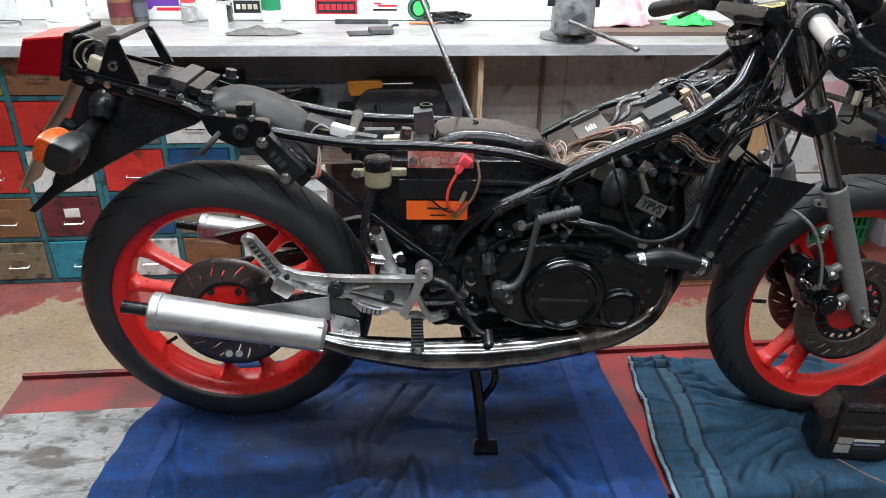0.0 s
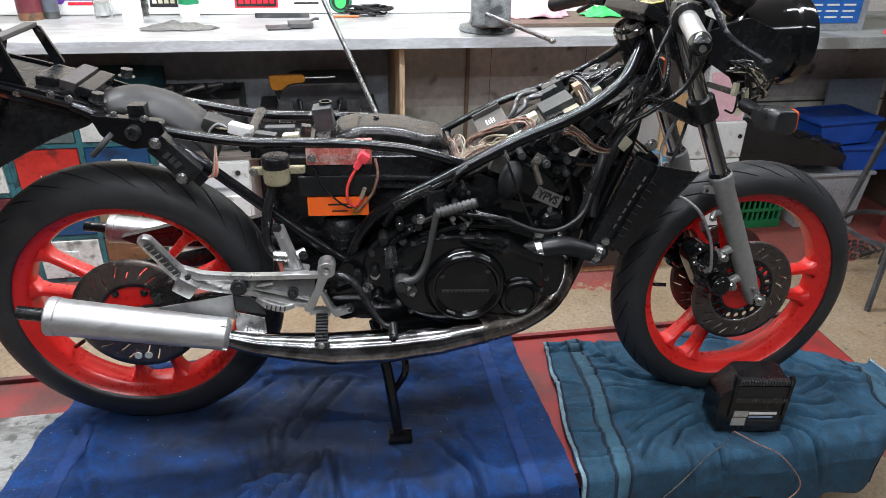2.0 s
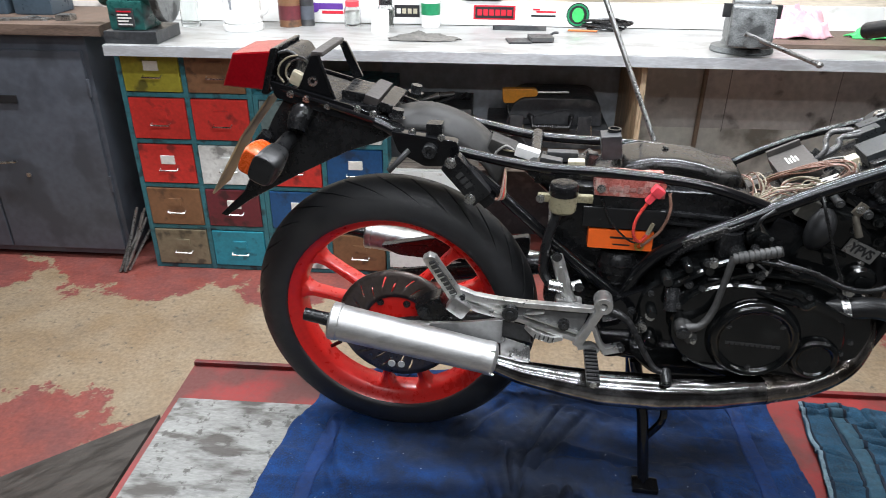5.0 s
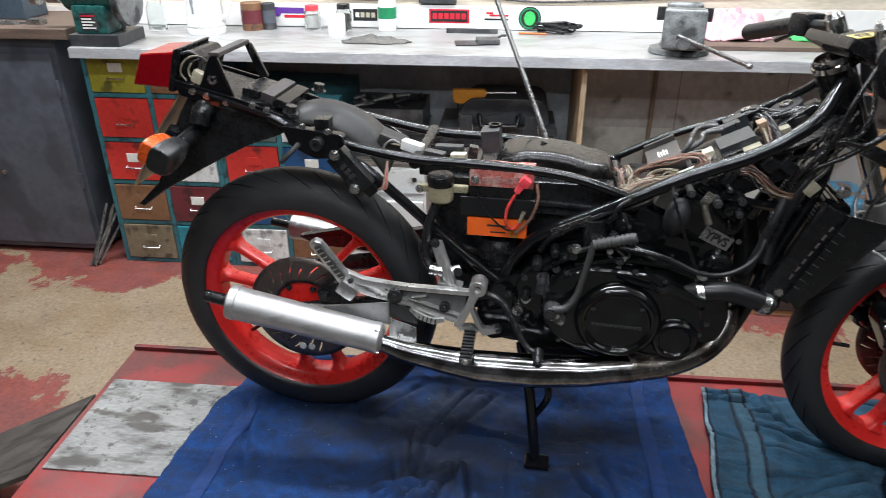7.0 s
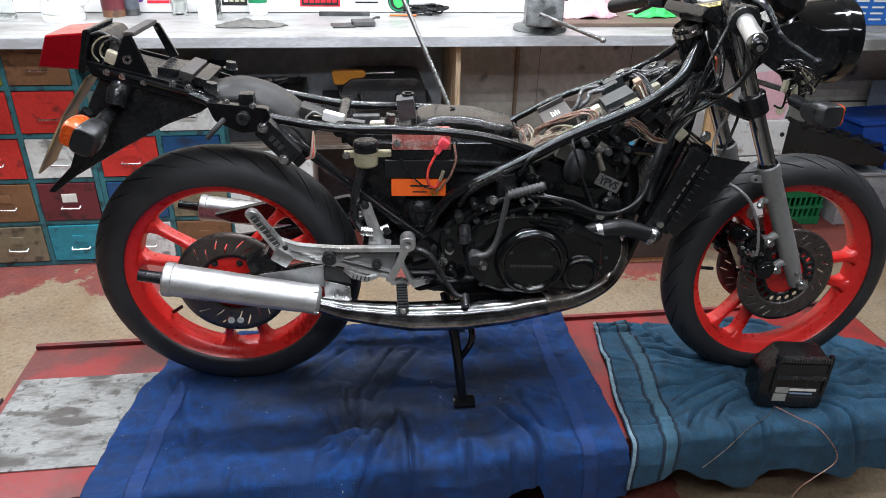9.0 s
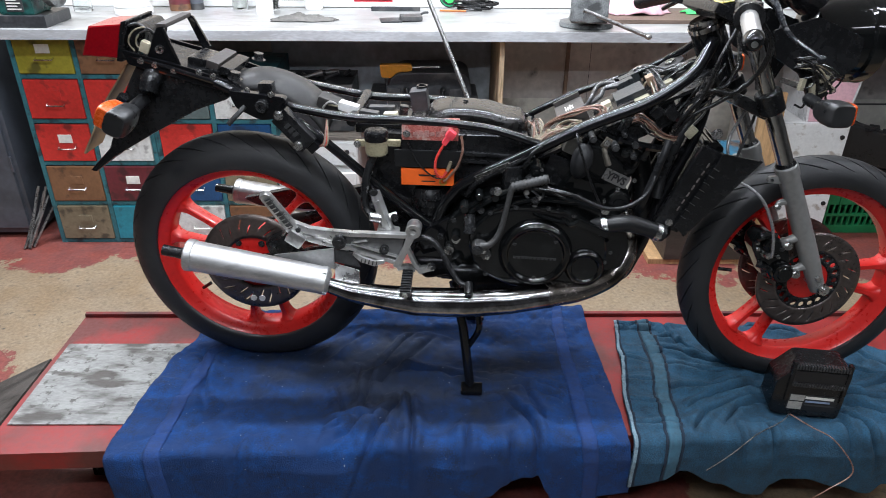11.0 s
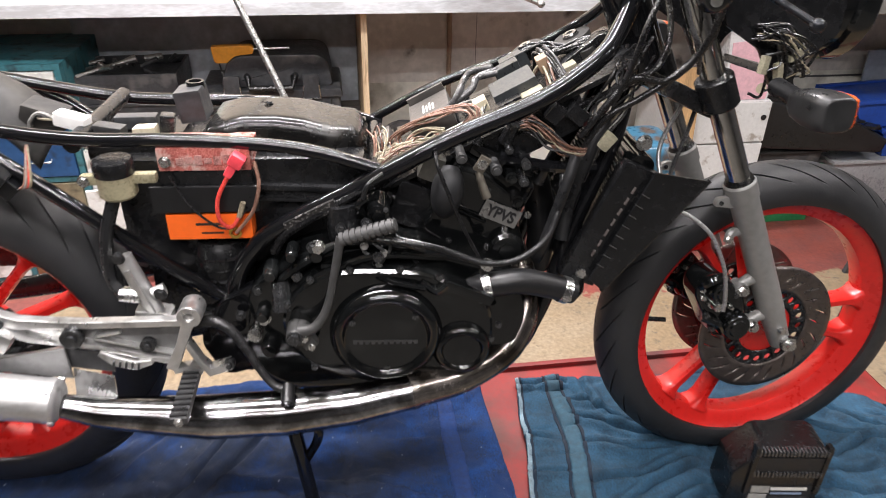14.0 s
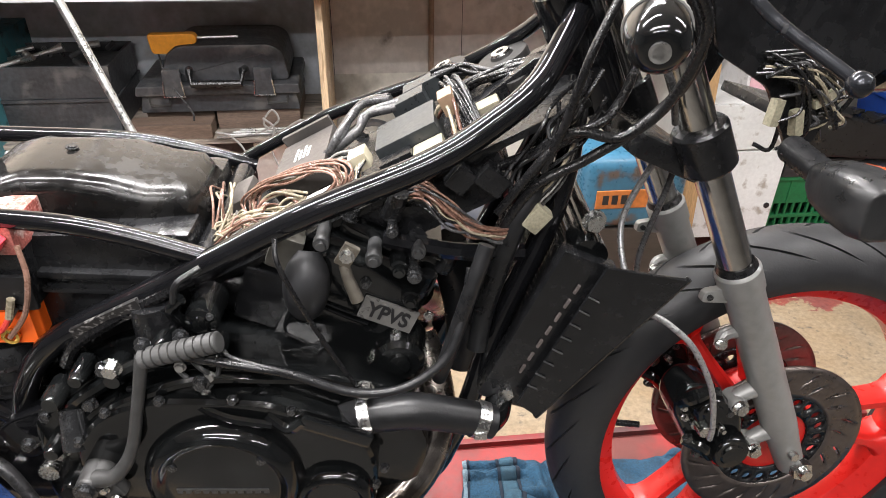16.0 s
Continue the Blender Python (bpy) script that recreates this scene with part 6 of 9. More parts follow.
FORK = Vector((-0.47, 0, 1)).normalized()
fork = assembly("fork", "telescopic fork with chrome tubes and grey sliders", STEER)
for s in (-1, 1):
    y = s * 0.086
    bm = B()
    sweep(bm, [at(0.58, y), at(0.97, y)], 0.0178, 28, smooth=False)
    part("stanchion", bm, FORK_CHROME, fork, "chrome fork tube")
    bm = B()
    c = at(0.31, y)
    prof = [(-0.018, 0.012), (-0.014, 0.017), (0.0, 0.0185), (0.03, 0.0195), (0.07, 0.0220), (0.30, 0.0225), (0.304, 0.0248), (0.330, 0.0250), (0.334, 0.0225), (0.336, 0.019)]
    sweep(bm, [c + FORK * t for t, _ in prof], [r for _, r in prof], 28, smooth=False)
    sl = part("slider", bm, FORK_GREY, fork, "satin grey fork slider", angle=30)
    bm = B()
    sweep(bm, [c + FORK * 0.334, c + FORK * 0.341], [0.0225, 0.0195], 28, smooth=False)
    part("dust_seal", bm, MATT_BLACK, sl)
    q = c + FORK * 0.297
    bm = B()
    prism(bm, rounded([(q.x - 0.052, q.z - 0.006), (q.x - 0.049, q.z + 0.007), (q.x - 0.015, q.z + 0.010), (q.x - 0.010, q.z - 0.012)], 0.005), y - 0.005, y + 0.005, 0.0015)
    part("mudguard_lug", bm, FORK_GREY, sl)
    bm = B()
    rod(bm, q + Vector((-0.043, -0.0075, 0)), q + Vector((-0.043, 0.0075, 0)), 0.0034, 14)
    part("lug_bush", bm, DARK_BOLT, sl)
    q = c + FORK * 0.226
    bm = B()
    sweep(bm, [q + Vector((-0.018, 0, 0.010)), q + Vector((-0.040, 0, 0.008)), q + Vector((-0.048, -0.004, -0.006))], [0.008, 0.0075, 0.006], 10)
    part("mudguard_lug", bm, FORK_GREY, sl)
    bm = B()
    bolt(bm, q + Vector((-0.047, -0.006, 0.0)), 0.0058, 0.006)
    part("lug_bolt", bm, BOLT, sl, "bright hex bolt")
    for h in (0.040, 0.122):
        q = c + FORK * h
        bm = B()
        sweep(bm, [q + Vector((-0.012, 0, 0.016)), q + Vector((-0.032, 0, 0.013)), q + Vector((-0.050, 0, 0.004))], [0.012, 0.0105, 0.0090], 14)
        lug = part("caliper_lug", bm, FORK_GREY, sl, angle=50)
        bm = B()
        lathe(bm, [(0.0, -0.013), (0.0105, -0.013), (0.0115, -0.011), (0.0115, 0.012), (0, 0.012)], tuple(q + Vector((-0.050, 0, 0))), "y", 20)
        part("lug_boss", bm, FORK_GREY, lug)
        bm = B()
        bolt(bm, q + Vector((-0.050, -0.0135, 0)), 0.0078, 0.008)
        part("lug_bolt", bm, BOLT, lug, "bright caliper bolt")
    # caliper behind the leg
    cal = assembly("front_caliper", "black twin piston front brake caliper", STEER)
    yc = y * 0.80
    bm = B()
    prism(bm, rounded([(1.206, 0.438), (1.220, 0.456), (1.243, 0.454), (1.264, 0.438), (1.300, 0.400), (1.310, 0.350), (1.290, 0.322), (1.250, 0.335), (1.222, 0.385), (1.206, 0.415)], 0.010), yc - 0.024, yc + 0.024, 0.007, segs=3)
    part("caliper_body", bm, ENGINE_BLACK, cal, angle=45)
    for px_, pz_, pr_ in ((1.286, 0.352, 0.0255), (1.246, 0.424, 0.0215)):
        bm = B()
        lathe(bm, [(0, -0.042), (pr_ * 0.55, -0.042), (pr_ * 0.62, -0.0395), (pr_ * 0.86, -0.0395), (pr_, -0.035), (pr_ * 1.04, -0.018), (pr_ * 1.04, -0.010)], (px_, yc, pz_), "y", 28)
        part("piston_housing", bm, ENGINE_BLACK, cal)
    bm = B()
    sweep(bm, [(1.212, yc - 0.020, 0.430), (1.222, yc - 0.030, 0.446), (1.246, yc - 0.028, 0.450)], [0.008, 0.010, 0.007], 10)
    part("cast_rib", bm, ENGINE_BLACK, cal)
    bm = B()
    sweep(bm, [(1.225, yc - 0.022, 0.372), (1.245, yc - 0.032, 0.366), (1.262, yc - 0.030, 0.345)], [0.007, 0.009, 0.007], 10)
    part("cast_rib", bm, ENGINE_BLACK, cal)
    bm = B()
    lathe(bm, [(0, -0.046), (0.0075, -0.046), (0.0085, -0.043), (0.0085, -0.030), (0.0105, -0.030), (0.0105, -0.020)], (1.237, yc, 0.402), "y", 16)
    part("banjo", bm, BOLT, cal, "bright banjo union")
    bm = B()
    rod(bm, (1.262, yc - 0.022, 0.397), (1.262, yc - 0.040, 0.398), 0.0045, 8)
    rod(bm, (1.262, yc - 0.040, 0.398), (1.262, yc - 0.046, 0.398), 0.0030, 8)
    part("bleed_nipple", bm, BOLT, cal)
    bolts("caliper_bolt", [(1.219, yc - 0.026, 0.438), (1.252, yc - 0.026, 0.446), (1.243, yc - 0.027, 0.352), (1.228, yc - 0.026, 0.378), (1.275, yc - 0.027, 0.412)], 0.0050, 0.006, DARK_BOLT, cal)
    bolts("pad_pin", [(1.218, yc - 0.025, 0.412), (1.214, yc - 0.025, 0.428)], 0.0036, 0.006, BOLT, cal)
# axle nut on the near side
bm = B()
c = at(0.307, -0.088)
sweep(bm, [c + Vector((0.004, -0.012, 0)), c + Vector((0.004, -0.024, 0))], 0.0145, 6, smooth=False)
sweep(bm, [c + Vector((0.004, -0.02, 0)), c + Vector((0.004, -0.032, 0))], 0.008, 12, smooth=False)
rod(bm, c + Vector((-0.016, -0.012, 0.03)), c + Vector((-0.016, -0.026, 0.03)), 0.006, 6)
part("axle_nut", bm, BOLT, fork, "bright axle nut with split pin")
bm = B()
rod(bm, at(0.307, -0.10), at(0.307, 0.11), 0.009, 14)
part("axle", bm, BOLT, fork)
# clamps and steering head
bm = B()
lower = [at(0.755, 0.0, -0.065), at(0.755, -0.086), at(0.755, 0.086)]
for s in (-1, 1):
    q = at(0.752, s * 0.086)
    sweep(bm, [q - FORK * 0.024, q - FORK * 0.021, q + FORK * 0.021, q + FORK * 0.024], [0.025, 0.0275, 0.0275, 0.025], 28, smooth=False)
obox(bm, at(0.738, 0.0, -0.035), (0.085, 0.17, 0.026), 0, 25, 0, 0.009)
part("lower_clamp", bm, MATT_BLACK, fork, "black lower fork clamp")
bm = B()
for s in (-1, 1):
    q = at(0.925, s * 0.086)
    sweep(bm, [q - FORK * 0.014, q + FORK * 0.014], 0.026, 28, smooth=False)
obox(bm, at(0.925, 0.0, -0.03), (0.085, 0.17, 0.022), 0, 25, 0, 0.008)
part("top_clamp", bm, MATT_BLACK, fork)
for s_ in (-1, 1):
    bm = B()
    q = at(0.97, s_ * 0.086)
    sweep(bm, [q, q + FORK * 0.010], [0.017, 0.012], 12, smooth=False)
    part("fork_cap", bm, BOLT, fork)
bm = B()
q = Vector((1.058, 0, 0.893))
sweep(bm, [q, q + FORK * 0.010, q + FORK * 0.011, q + FORK * 0.022], [0.040, 0.040, 0.033, 0.033], 28, smooth=False)
part("bearing_ring", bm, CHROME, fork, "bright steering bearing ring")
bm = B()
box(bm, -0.05, 0.05, -0.05, 0.05, -0.012, 0.016, 0.01, pose(1.085, -0.02, 0.935, 0, -8, 0))
part("switch_mount", bm, MATT_BLACK, fork)
bm = B()
box(bm, -0.024, 0.024, -0.02, 0.02, 0.016, 0.018, 0, pose(1.075, -0.045, 0.935, 0, -8, 0))
part("warning_label", bm, mat("yellow_label", (0.62, 0.50, 0.14), 0.5), fork, "yellow label with black print")
bm = B()
for k in range(3):
    box(bm, -0.018, 0.016 - 0.008 * (k % 2), -0.014 + k * 0.011, -0.008 + k * 0.011, 0.018, 0.0185, 0, pose(1.075, -0.045, 0.935, 0, -8, 0))
part("label_print", bm, BLACK_INK, fork)

# handlebars
DARK_ALLOY = mat("worn_dark_alloy", (0.024, 0.026, 0.030), 0.22, 0.6, var=0.3, dirt=(0.22, 0.22, 0.22), dirt_amount=0.12, dirt_scale=30)
bars = assembly("handlebars", "clip-on handlebars, one bare throttle tube, one rubber grip", STEER)
NEAR_END, NEAR_IN = Vector((0.977, -0.360, 0.909)), Vector((1.042, -0.187, 0.950))
bm = B()
d = (NEAR_IN - NEAR_END).normalized()
prof = [(0.0, 0.0070), (0.0015, 0.0105), (0.005, 0.0140), (0.010, 0.0160), (0.018, 0.0168), (0.026, 0.0168), (0.027, 0.0140)]
sweep(bm, [NEAR_END + d * t for t, _ in prof], [r for _, r in prof], 28, smooth=False)
part("bar_end", bm, ENGINE_BLACK, bars, "glossy black domed bar end plug", angle=60)
bm = B()
bolt(bm, NEAR_END, 0.0040, 0.0015, -d)
part("bar_end_bolt", bm, STEEL, bars)
bm = B()
sweep(bm, [NEAR_END + d * 0.026, NEAR_END + d * 0.028, NEAR_END + d * 0.030, NEAR_END + d * 0.135, NEAR_END + d * 0.136], [0.0178, 0.0178, 0.0158, 0.0158, 0.0150], 28, smooth=False)
part("throttle_tube", bm, mat("satin_alloy_tube", (0.42, 0.415, 0.40), 0.38, 0.7, var=0.15), bars, "bare satin throttle tube")
bm = B()
sweep(bm, [NEAR_END + d * 0.132, NEAR_END + d * 0.140], 0.027, 24, smooth=False)
obox(bm, NEAR_END + d * 0.165, (0.045, 0.045, 0.04), 0, 0, -18, 0.01)
sweep(bm, [NEAR_END + d * 0.15, at(0.955, -0.086, 0.0)], 0.011, 14, smooth=False)
part("switch_housing", bm, MATT_BLACK, bars)
bm = B()
sweep(bm, [(1.075, -0.175, 0.972), (1.085, -0.205, 0.960), (1.096, -0.250, 0.912), (1.120, -0.320, 0.880)], [0.006, 0.006, 0.0046, 0.0042], 14)
lv = part("brake_lever", bm, DARK_ALLOY, bars, "worn black front brake lever with ball end")
bm = B()
bmesh.ops.create_icosphere(bm, subdivisions=3, radius=0.0080, matrix=Matrix.Translation((1.122, -0.323, 0.878)))
part("lever_ball", bm, DARK_ALLOY, lv)
FAR_END, FAR_IN = Vector((1.020, 0.340, 0.915)), Vector((1.062, 0.205, 0.945))
bm = B()
sweep(bm, [FAR_END, FAR_END.lerp(FAR_IN, 0.04), FAR_IN], [0.0155, 0.0175, 0.0165], 20, smooth=False)
sweep(bm, [FAR_IN, at(0.955, 0.086, 0)], 0.011, 12, smooth=False)
part("rubber_grip", bm, HOSE, bars, "black rubber grip")
bm = B()
obox(bm, FAR_IN + Vector((0.01, -0.03, 0.004)), (0.05, 0.05, 0.045), 0, 0, 15, 0.01)
sweep(bm, [(1.09, 0.18, 0.95), (1.10, 0.26, 0.93), (1.085, 0.335, 0.90)], 0.006, 8)
part("clutch_perch", bm, MATT_BLACK, bars, "black clutch lever and perch")
bm = B()
obox(bm, FAR_IN + Vector((0.0, -0.048, 0.012)), (0.012, 0.018, 0.012), 0, 0, 15, 0.002)
part("red_switch", bm, RED_RUBBER, bars, "small red switch")

# headlight and clocks
lampset = assembly("headlight", "black headlight bucket with hanging wires", STEER)
bm = B()
lathe(bm, [(0.0, 1.262), (0.040, 1.264), (0.066, 1.280), (0.080, 1.315), (0.088, 1.375), (0.095, 1.380), (0.097, 1.405), (0.093, 1.412), (0.088, 1.412), (0.080, 1.36), (0.06, 1.30), (0, 1.29)], (0, 0, 0.872), "x", 40)
part("bucket", bm, ENGINE_BLACK, lampset, "black plastic headlight bucket")
bm = B()
lathe(bm, [(0.0, 1.418), (0.05, 1.415), (0.088, 1.406), (0.088, 1.402), (0, 1.402)], (0, 0, 0.872), "x", 40)
part("lens", bm, CLEAR, lampset, "clear headlight glass")
for y in (-0.05, 0.05):
    bm = B()
    lathe(bm, [(0, -0.03), (0.03, -0.03), (0.040, -0.005), (0.042, 0.02), (0.040, 0.024), (0.036, 0.022), (0, 0.02)], (1.235, y, 0.965), "z", 28, m=pose(0, 0, 0, 0, -35, 0))
    part("clock", bm, MATT_BLACK, lampset, "black round instrument")
for s_ in (-1, 1):
    bm = B()
    prism(bm, rounded([(1.150, 0.900), (1.165, 0.845), (1.222, 0.812), (1.258, 0.748), (1.280, 0.752), (1.300, 0.795), (1.345, 0.830), (1.345, 0.885), (1.24, 0.925)], 0.008), s_ * 0.100 - 0.003, s_ * 0.100 + 0.003, 0.001)
    part("lamp_bracket", bm, MATT_BLACK, lampset)
bm = B()
obox(bm, (1.30, 0, 0.765), (0.06, 0.10, 0.012), 0, 15, 0, 0.003)
part("lamp_plate", bm, MATT_BLACK, lampset)
# the loom that hangs out of the open back of the lamp
GREY_CREAM = mat("grubby_cream_plastic", (0.27, 0.25, 0.18), 0.4, var=0.3, scale=40)
CONNECTORS = (((1.220, -0.122, 0.795), 8), ((1.243, -0.124, 0.785), -12), ((1.264, -0.124, 0.807), 68), ((1.255, -0.116, 0.822), 60))
random.seed(23)
for k in range(24):
    bm = B()
    a = Vector((1.211 + random.uniform(-0.012, 0.012), -0.108 - random.uniform(0, 0.016), 0.835 + random.uniform(-0.008, 0.012)))
    c = Vector((1.252 + random.uniform(-0.012, 0.035), -0.112 - random.uniform(0, 0.020), 0.812 + random.uniform(-0.022, 0.016)))
    e = c + Vector((random.uniform(-0.022, 0.012), random.uniform(0.0, 0.012), random.uniform(-0.035, -0.012)))
    sweep(bm, [a, a.lerp(c, 0.5) + Vector((0, -0.012, random.uniform(0.004, 0.016))), c, c.lerp(e, 0.6) + Vector((0.010, -0.004, 0)), e], random.choice((0.0011, 0.0014, 0.0018)), 6)
    part("loose_wire", bm, WIRES[(1, 6, 1, 0, 1, 6, 1, 1)[k % 8]], lampset)
random.seed(11)
for k in range(13):
    bm = B()
    a = Vector((1.29 + random.uniform(-0.02, 0.03), random.uniform(-0.09, 0.0), 0.845 + random.uniform(-0.02, 0.03)))
    c = a + Vector((random.uniform(-0.03, 0.02), random.uniform(-0.05, 0.0), random.uniform(-0.10, -0.05)))
    sweep(bm, [a, a.lerp(c, 0.4) + Vector((random.uniform(-0.03, 0.03), -0.02, 0)), c, c + Vector((random.uniform(-0.03, 0.03), 0.01, random.uniform(0.0, 0.04)))], 0.0024, 6)
    part("loose_wire", bm, WIRES[(1, 6, 1, 6, 1, 0, 1)[k % 7]], lampset)
for p, rz in (CONNECTORS):
    bm = B()
    obox(bm, p, (0.010, 0.010, 0.025), 0, rz, 10, 0.002)
    part("connector", bm, GREY_CREAM, lampset, "cream wire connector")


INDICATOR_GREY = mat("faded_black_plastic", (0.015, 0.0155, 0.016), 0.36, var=0.25, bump=0.06, bscale=150)


def indicator(name, c, lens_x, m, label, deep=0.022, lens_out=0.0295):
    """A turn signal on a stalk: a pod that widens outwards; its lens looks along x in the sense of lens_x."""
    a = assembly(name, label, m)
    x, y, z = c

    def loft(bm, secs, u0, u1, power):
        """Rounded sections along y: (y offset, half height, scale of u)."""
        rings = []
        for dy, hz, k in secs:
            ring = []
            for q in range(28):
                t = 2 * math.pi * q / 28
                cu, sv = math.cos(t), math.sin(t)
                u = (u0 + u1) / 2 * k + (u1 - u0) / 2 * k * math.copysign(abs(cu) ** power, cu)
                ring.append((x + lens_x * u, y + dy, z + hz * math.copysign(abs(sv) ** power, sv)))
            rings.append(vadd(bm, ring))
        for p, r in zip(rings, rings[1:]):
            for q in range(28):
                bm.faces.new((p[q], p[(q + 1) % 28], r[(q + 1) % 28], r[q]))
        bm.faces.new(rings[0])
        bm.faces.new(rings[-1][::-1])

    secs = [(-0.049, 0.022, 0.84), (-0.046, 0.0265, 0.95), (-0.030, 0.0295, 1.04), (0.0, 0.0285, 1.02), (0.028, 0.0235, 0.90), (0.044, 0.0165, 0.70)]
    bm = B()
    loft(bm, secs, -0.036, deep, 0.55)
    part("housing", bm, INDICATOR_GREY, a, angle=50)
    bm = B()
    loft(bm, [(dy * 0.9, hz * 0.86, k) for dy, hz, k in secs[:5]], deep - 0.012, lens_out, 0.5)
    part("lens", bm, LENS_ORANGE, a, "orange ribbed lens", angle=50)
    bm = B()
    pts, rr = [], []
    for k in range(15):
        pts.append((x - lens_x * 0.008, y + 0.038 + k * 0.0045, z + 0.002 + 0.0006 * k))
        rr.append(0.0155 if k % 2 else 0.0142)
    sweep(bm, pts, rr, 18, smooth=False)
    part("stalk", bm, HOSE, a, "ribbed rubber stalk")
    bm = B()
    rod(bm, (x - lens_x * 0.008, y - 0.048, z - 0.006), (x - lens_x * 0.008, y - 0.043, z - 0.006), 0.005, 14)
    part("screw_recess", bm, BLACK_INK, a)
    return a


SMALL = Matrix.Diagonal((0.82, 0.82, 0.82, 1))
indicator("front_indicator", (0, 0, 0), 1, STEER @ pose(1.224, -0.240, 0.766) @ SMALL, "dark front turn signal with orange lens")
indicator("front_indicator", (0, 0, 0), 1, STEER @ pose(1.235, 0.235, 0.785) @ SMALL, "dark front turn signal with orange lens")
RIND = pose(-0.180, -0.19, 0.724, 0, 26, 0) @ pose(0.19, 0.19, -0.722)
indicator("rear_indicator", (-0.19, -0.19, 0.722), -1, RIND, "grey rear turn signal with orange lens", 0.010, 0.032)

# cables
cab = assembly("cables", "black control cables and grey speedometer cable")
for k, (pts, r, m_) in enumerate((
        ([(1.10, -0.16, 0.945), (1.14, -0.15, 0.89), (1.125, -0.13, 0.815), (1.07, -0.12, 0.765), (1.02, -0.115, 0.73), (0.985, -0.11, 0.66)], 0.0048, WIRES[1]),
        ([(1.12, -0.10, 0.94), (1.15, -0.125, 0.86), (1.10, -0.125, 0.79), (1.055, -0.12, 0.79), (1.02, -0.10, 0.76), (0.97, -0.08, 0.73)], 0.0048, WIRES[1]),
        ([(1.14, 0.10, 0.92), (1.13, -0.02, 0.84), (1.09, -0.10, 0.80), (1.04, -0.115, 0.775), (0.99, -0.115, 0.705)], 0.0045, WIRES[1]),
        ([(1.20, -0.03, 0.92), (1.185, -0.04, 0.82), (1.178, -0.05, 0.72), (1.160, -0.05, 0.62), (1.165, -0.045, 0.56)], 0.0034, WIRES[6]),
        ([(1.09, -0.10, 0.92), (1.06, -0.12, 0.86), (1.045, -0.12, 0.80), (1.03, -0.115, 0.75)], 0.004, WIRES[1]),
        ([(1.10, -0.09, 0.93), (1.12, -0.11, 0.86), (1.135, -0.115, 0.83), (1.15, -0.10, 0.79)], 0.0034, WIRES[6]),
        ([(1.16, -0.05, 0.74), (1.13, -0.06, 0.66), (1.14, -0.11, 0.60), (1.175, -0.125, 0.578), (1.205, -0.135, 0.552), (1.236, -0.137, 0.495), (1.250, -0.137, 0.440), (1.252, -0.136, 0.415)], 0.0034, mat("braided_steel_hose", (0.30, 0.30, 0.30), 0.35, 0.6, var=0.35, scale=300)))):
    bm = B()
    sweep(bm, pts, r, 12)
    part("cable", bm, m_, cab, "" if m_ is WIRES[1] else "grey cable", angle=60)

# ---- middle: air box, battery, reservoir, electrics
bm = B()
box(bm, 0.335, 0.69, -0.095, 0.095, 0.50, 0.672, 0.02)
obox(bm, (0.60, -0.10, 0.628), (0.13, 0.012, 0.008), 0, 3, 0, 0.003)
obox(bm, (0.60, -0.10, 0.610), (0.13, 0.012, 0.006), 0, 3, 0, 0.002)
airbox = part("air_box", bm, MATT_BLACK, bike, "matt black air box")
bm = B()
sweep(bm, [(0.47, -0.085, 0.54), (0.47, -0.09, 0.51), (0.475, -0.09, 0.45)], [0.035, 0.04, 0.028], 18)
for k in range(3):
    lathe(bm, [(0.032, -0.004), (0.044, 0), (0.032, 0.004)], (0.472, -0.088, 0.525 - k * 0.018), "z", 20)
part("inlet_boot", bm, HOSE, airbox)
# long cover over the air box
bm = B()
secs = [(0.452, 0.060, 0.688, 0.658), (0.470, 0.066, 0.708, 0.660), (0.500, 0.068, 0.715, 0.660), (0.515, 0.060, 0.716, 0.660), (0.56, 0.060, 0.716, 0.658), (0.60, 0.064, 0.712, 0.654), (0.64, 0.064, 0.700, 0.648),
        (0.672, 0.058, 0.698, 0.646), (0.690, 0.048, 0.676, 0.646)]
rings = []
for x, w, top, bot in secs:
    ring = []
    for k in range(17):
        a = math.pi * k / 16
        ca, sa = math.cos(a), math.sin(a)
        ring.append(bm.verts.new((x, -w * math.copysign(abs(ca) ** 0.32, ca), bot + (top - bot) * abs(sa) ** 0.32)))
    rings.append(ring)
for a, c in zip(rings, rings[1:]):
    for k in range(16):
        bm.faces.new((a[k], a[k + 1], c[k + 1], c[k]))
bm.faces.new(rings[0])
bm.faces.new(rings[-1][::-1])
cover = part("inlet_cover", bm, DARK_COVER, airbox, "dusty black plastic inlet cover", angle=50)
bolts("cover_bolt", [(0.652, -0.025, 0.695), (0.545, 0.01, 0.7175)], 0.005, 0.003, DARK_BOLT, cover, (0.2, 0, 1))
# seat latch block
bm = B()
box(bm, -0.019, 0.019, -0.024, 0.024, -0.03, 0.016, 0.004, pose(0.440, -0.01, 0.732, 0, -8, 0))
for k in range(4):
    box(bm, -0.018, 0.018, -0.0235, -0.019, -0.024 + k * 0.011, -0.019 + k * 0.011, 0.001, pose(0.440, -0.01, 0.732))
latch = part("seat_bracket", bm, CASE_BLACK, bike, "black ribbed seat bracket")
bm = B()
lathe(bm, [(0.009, 0.0), (0.013, 0.0), (0.013, 0.012), (0.009, 0.012)], (0.445, 0.0, 0.742), "z", 20, closed=True)
part("bracket_eye", bm, MATT_BLACK, latch)
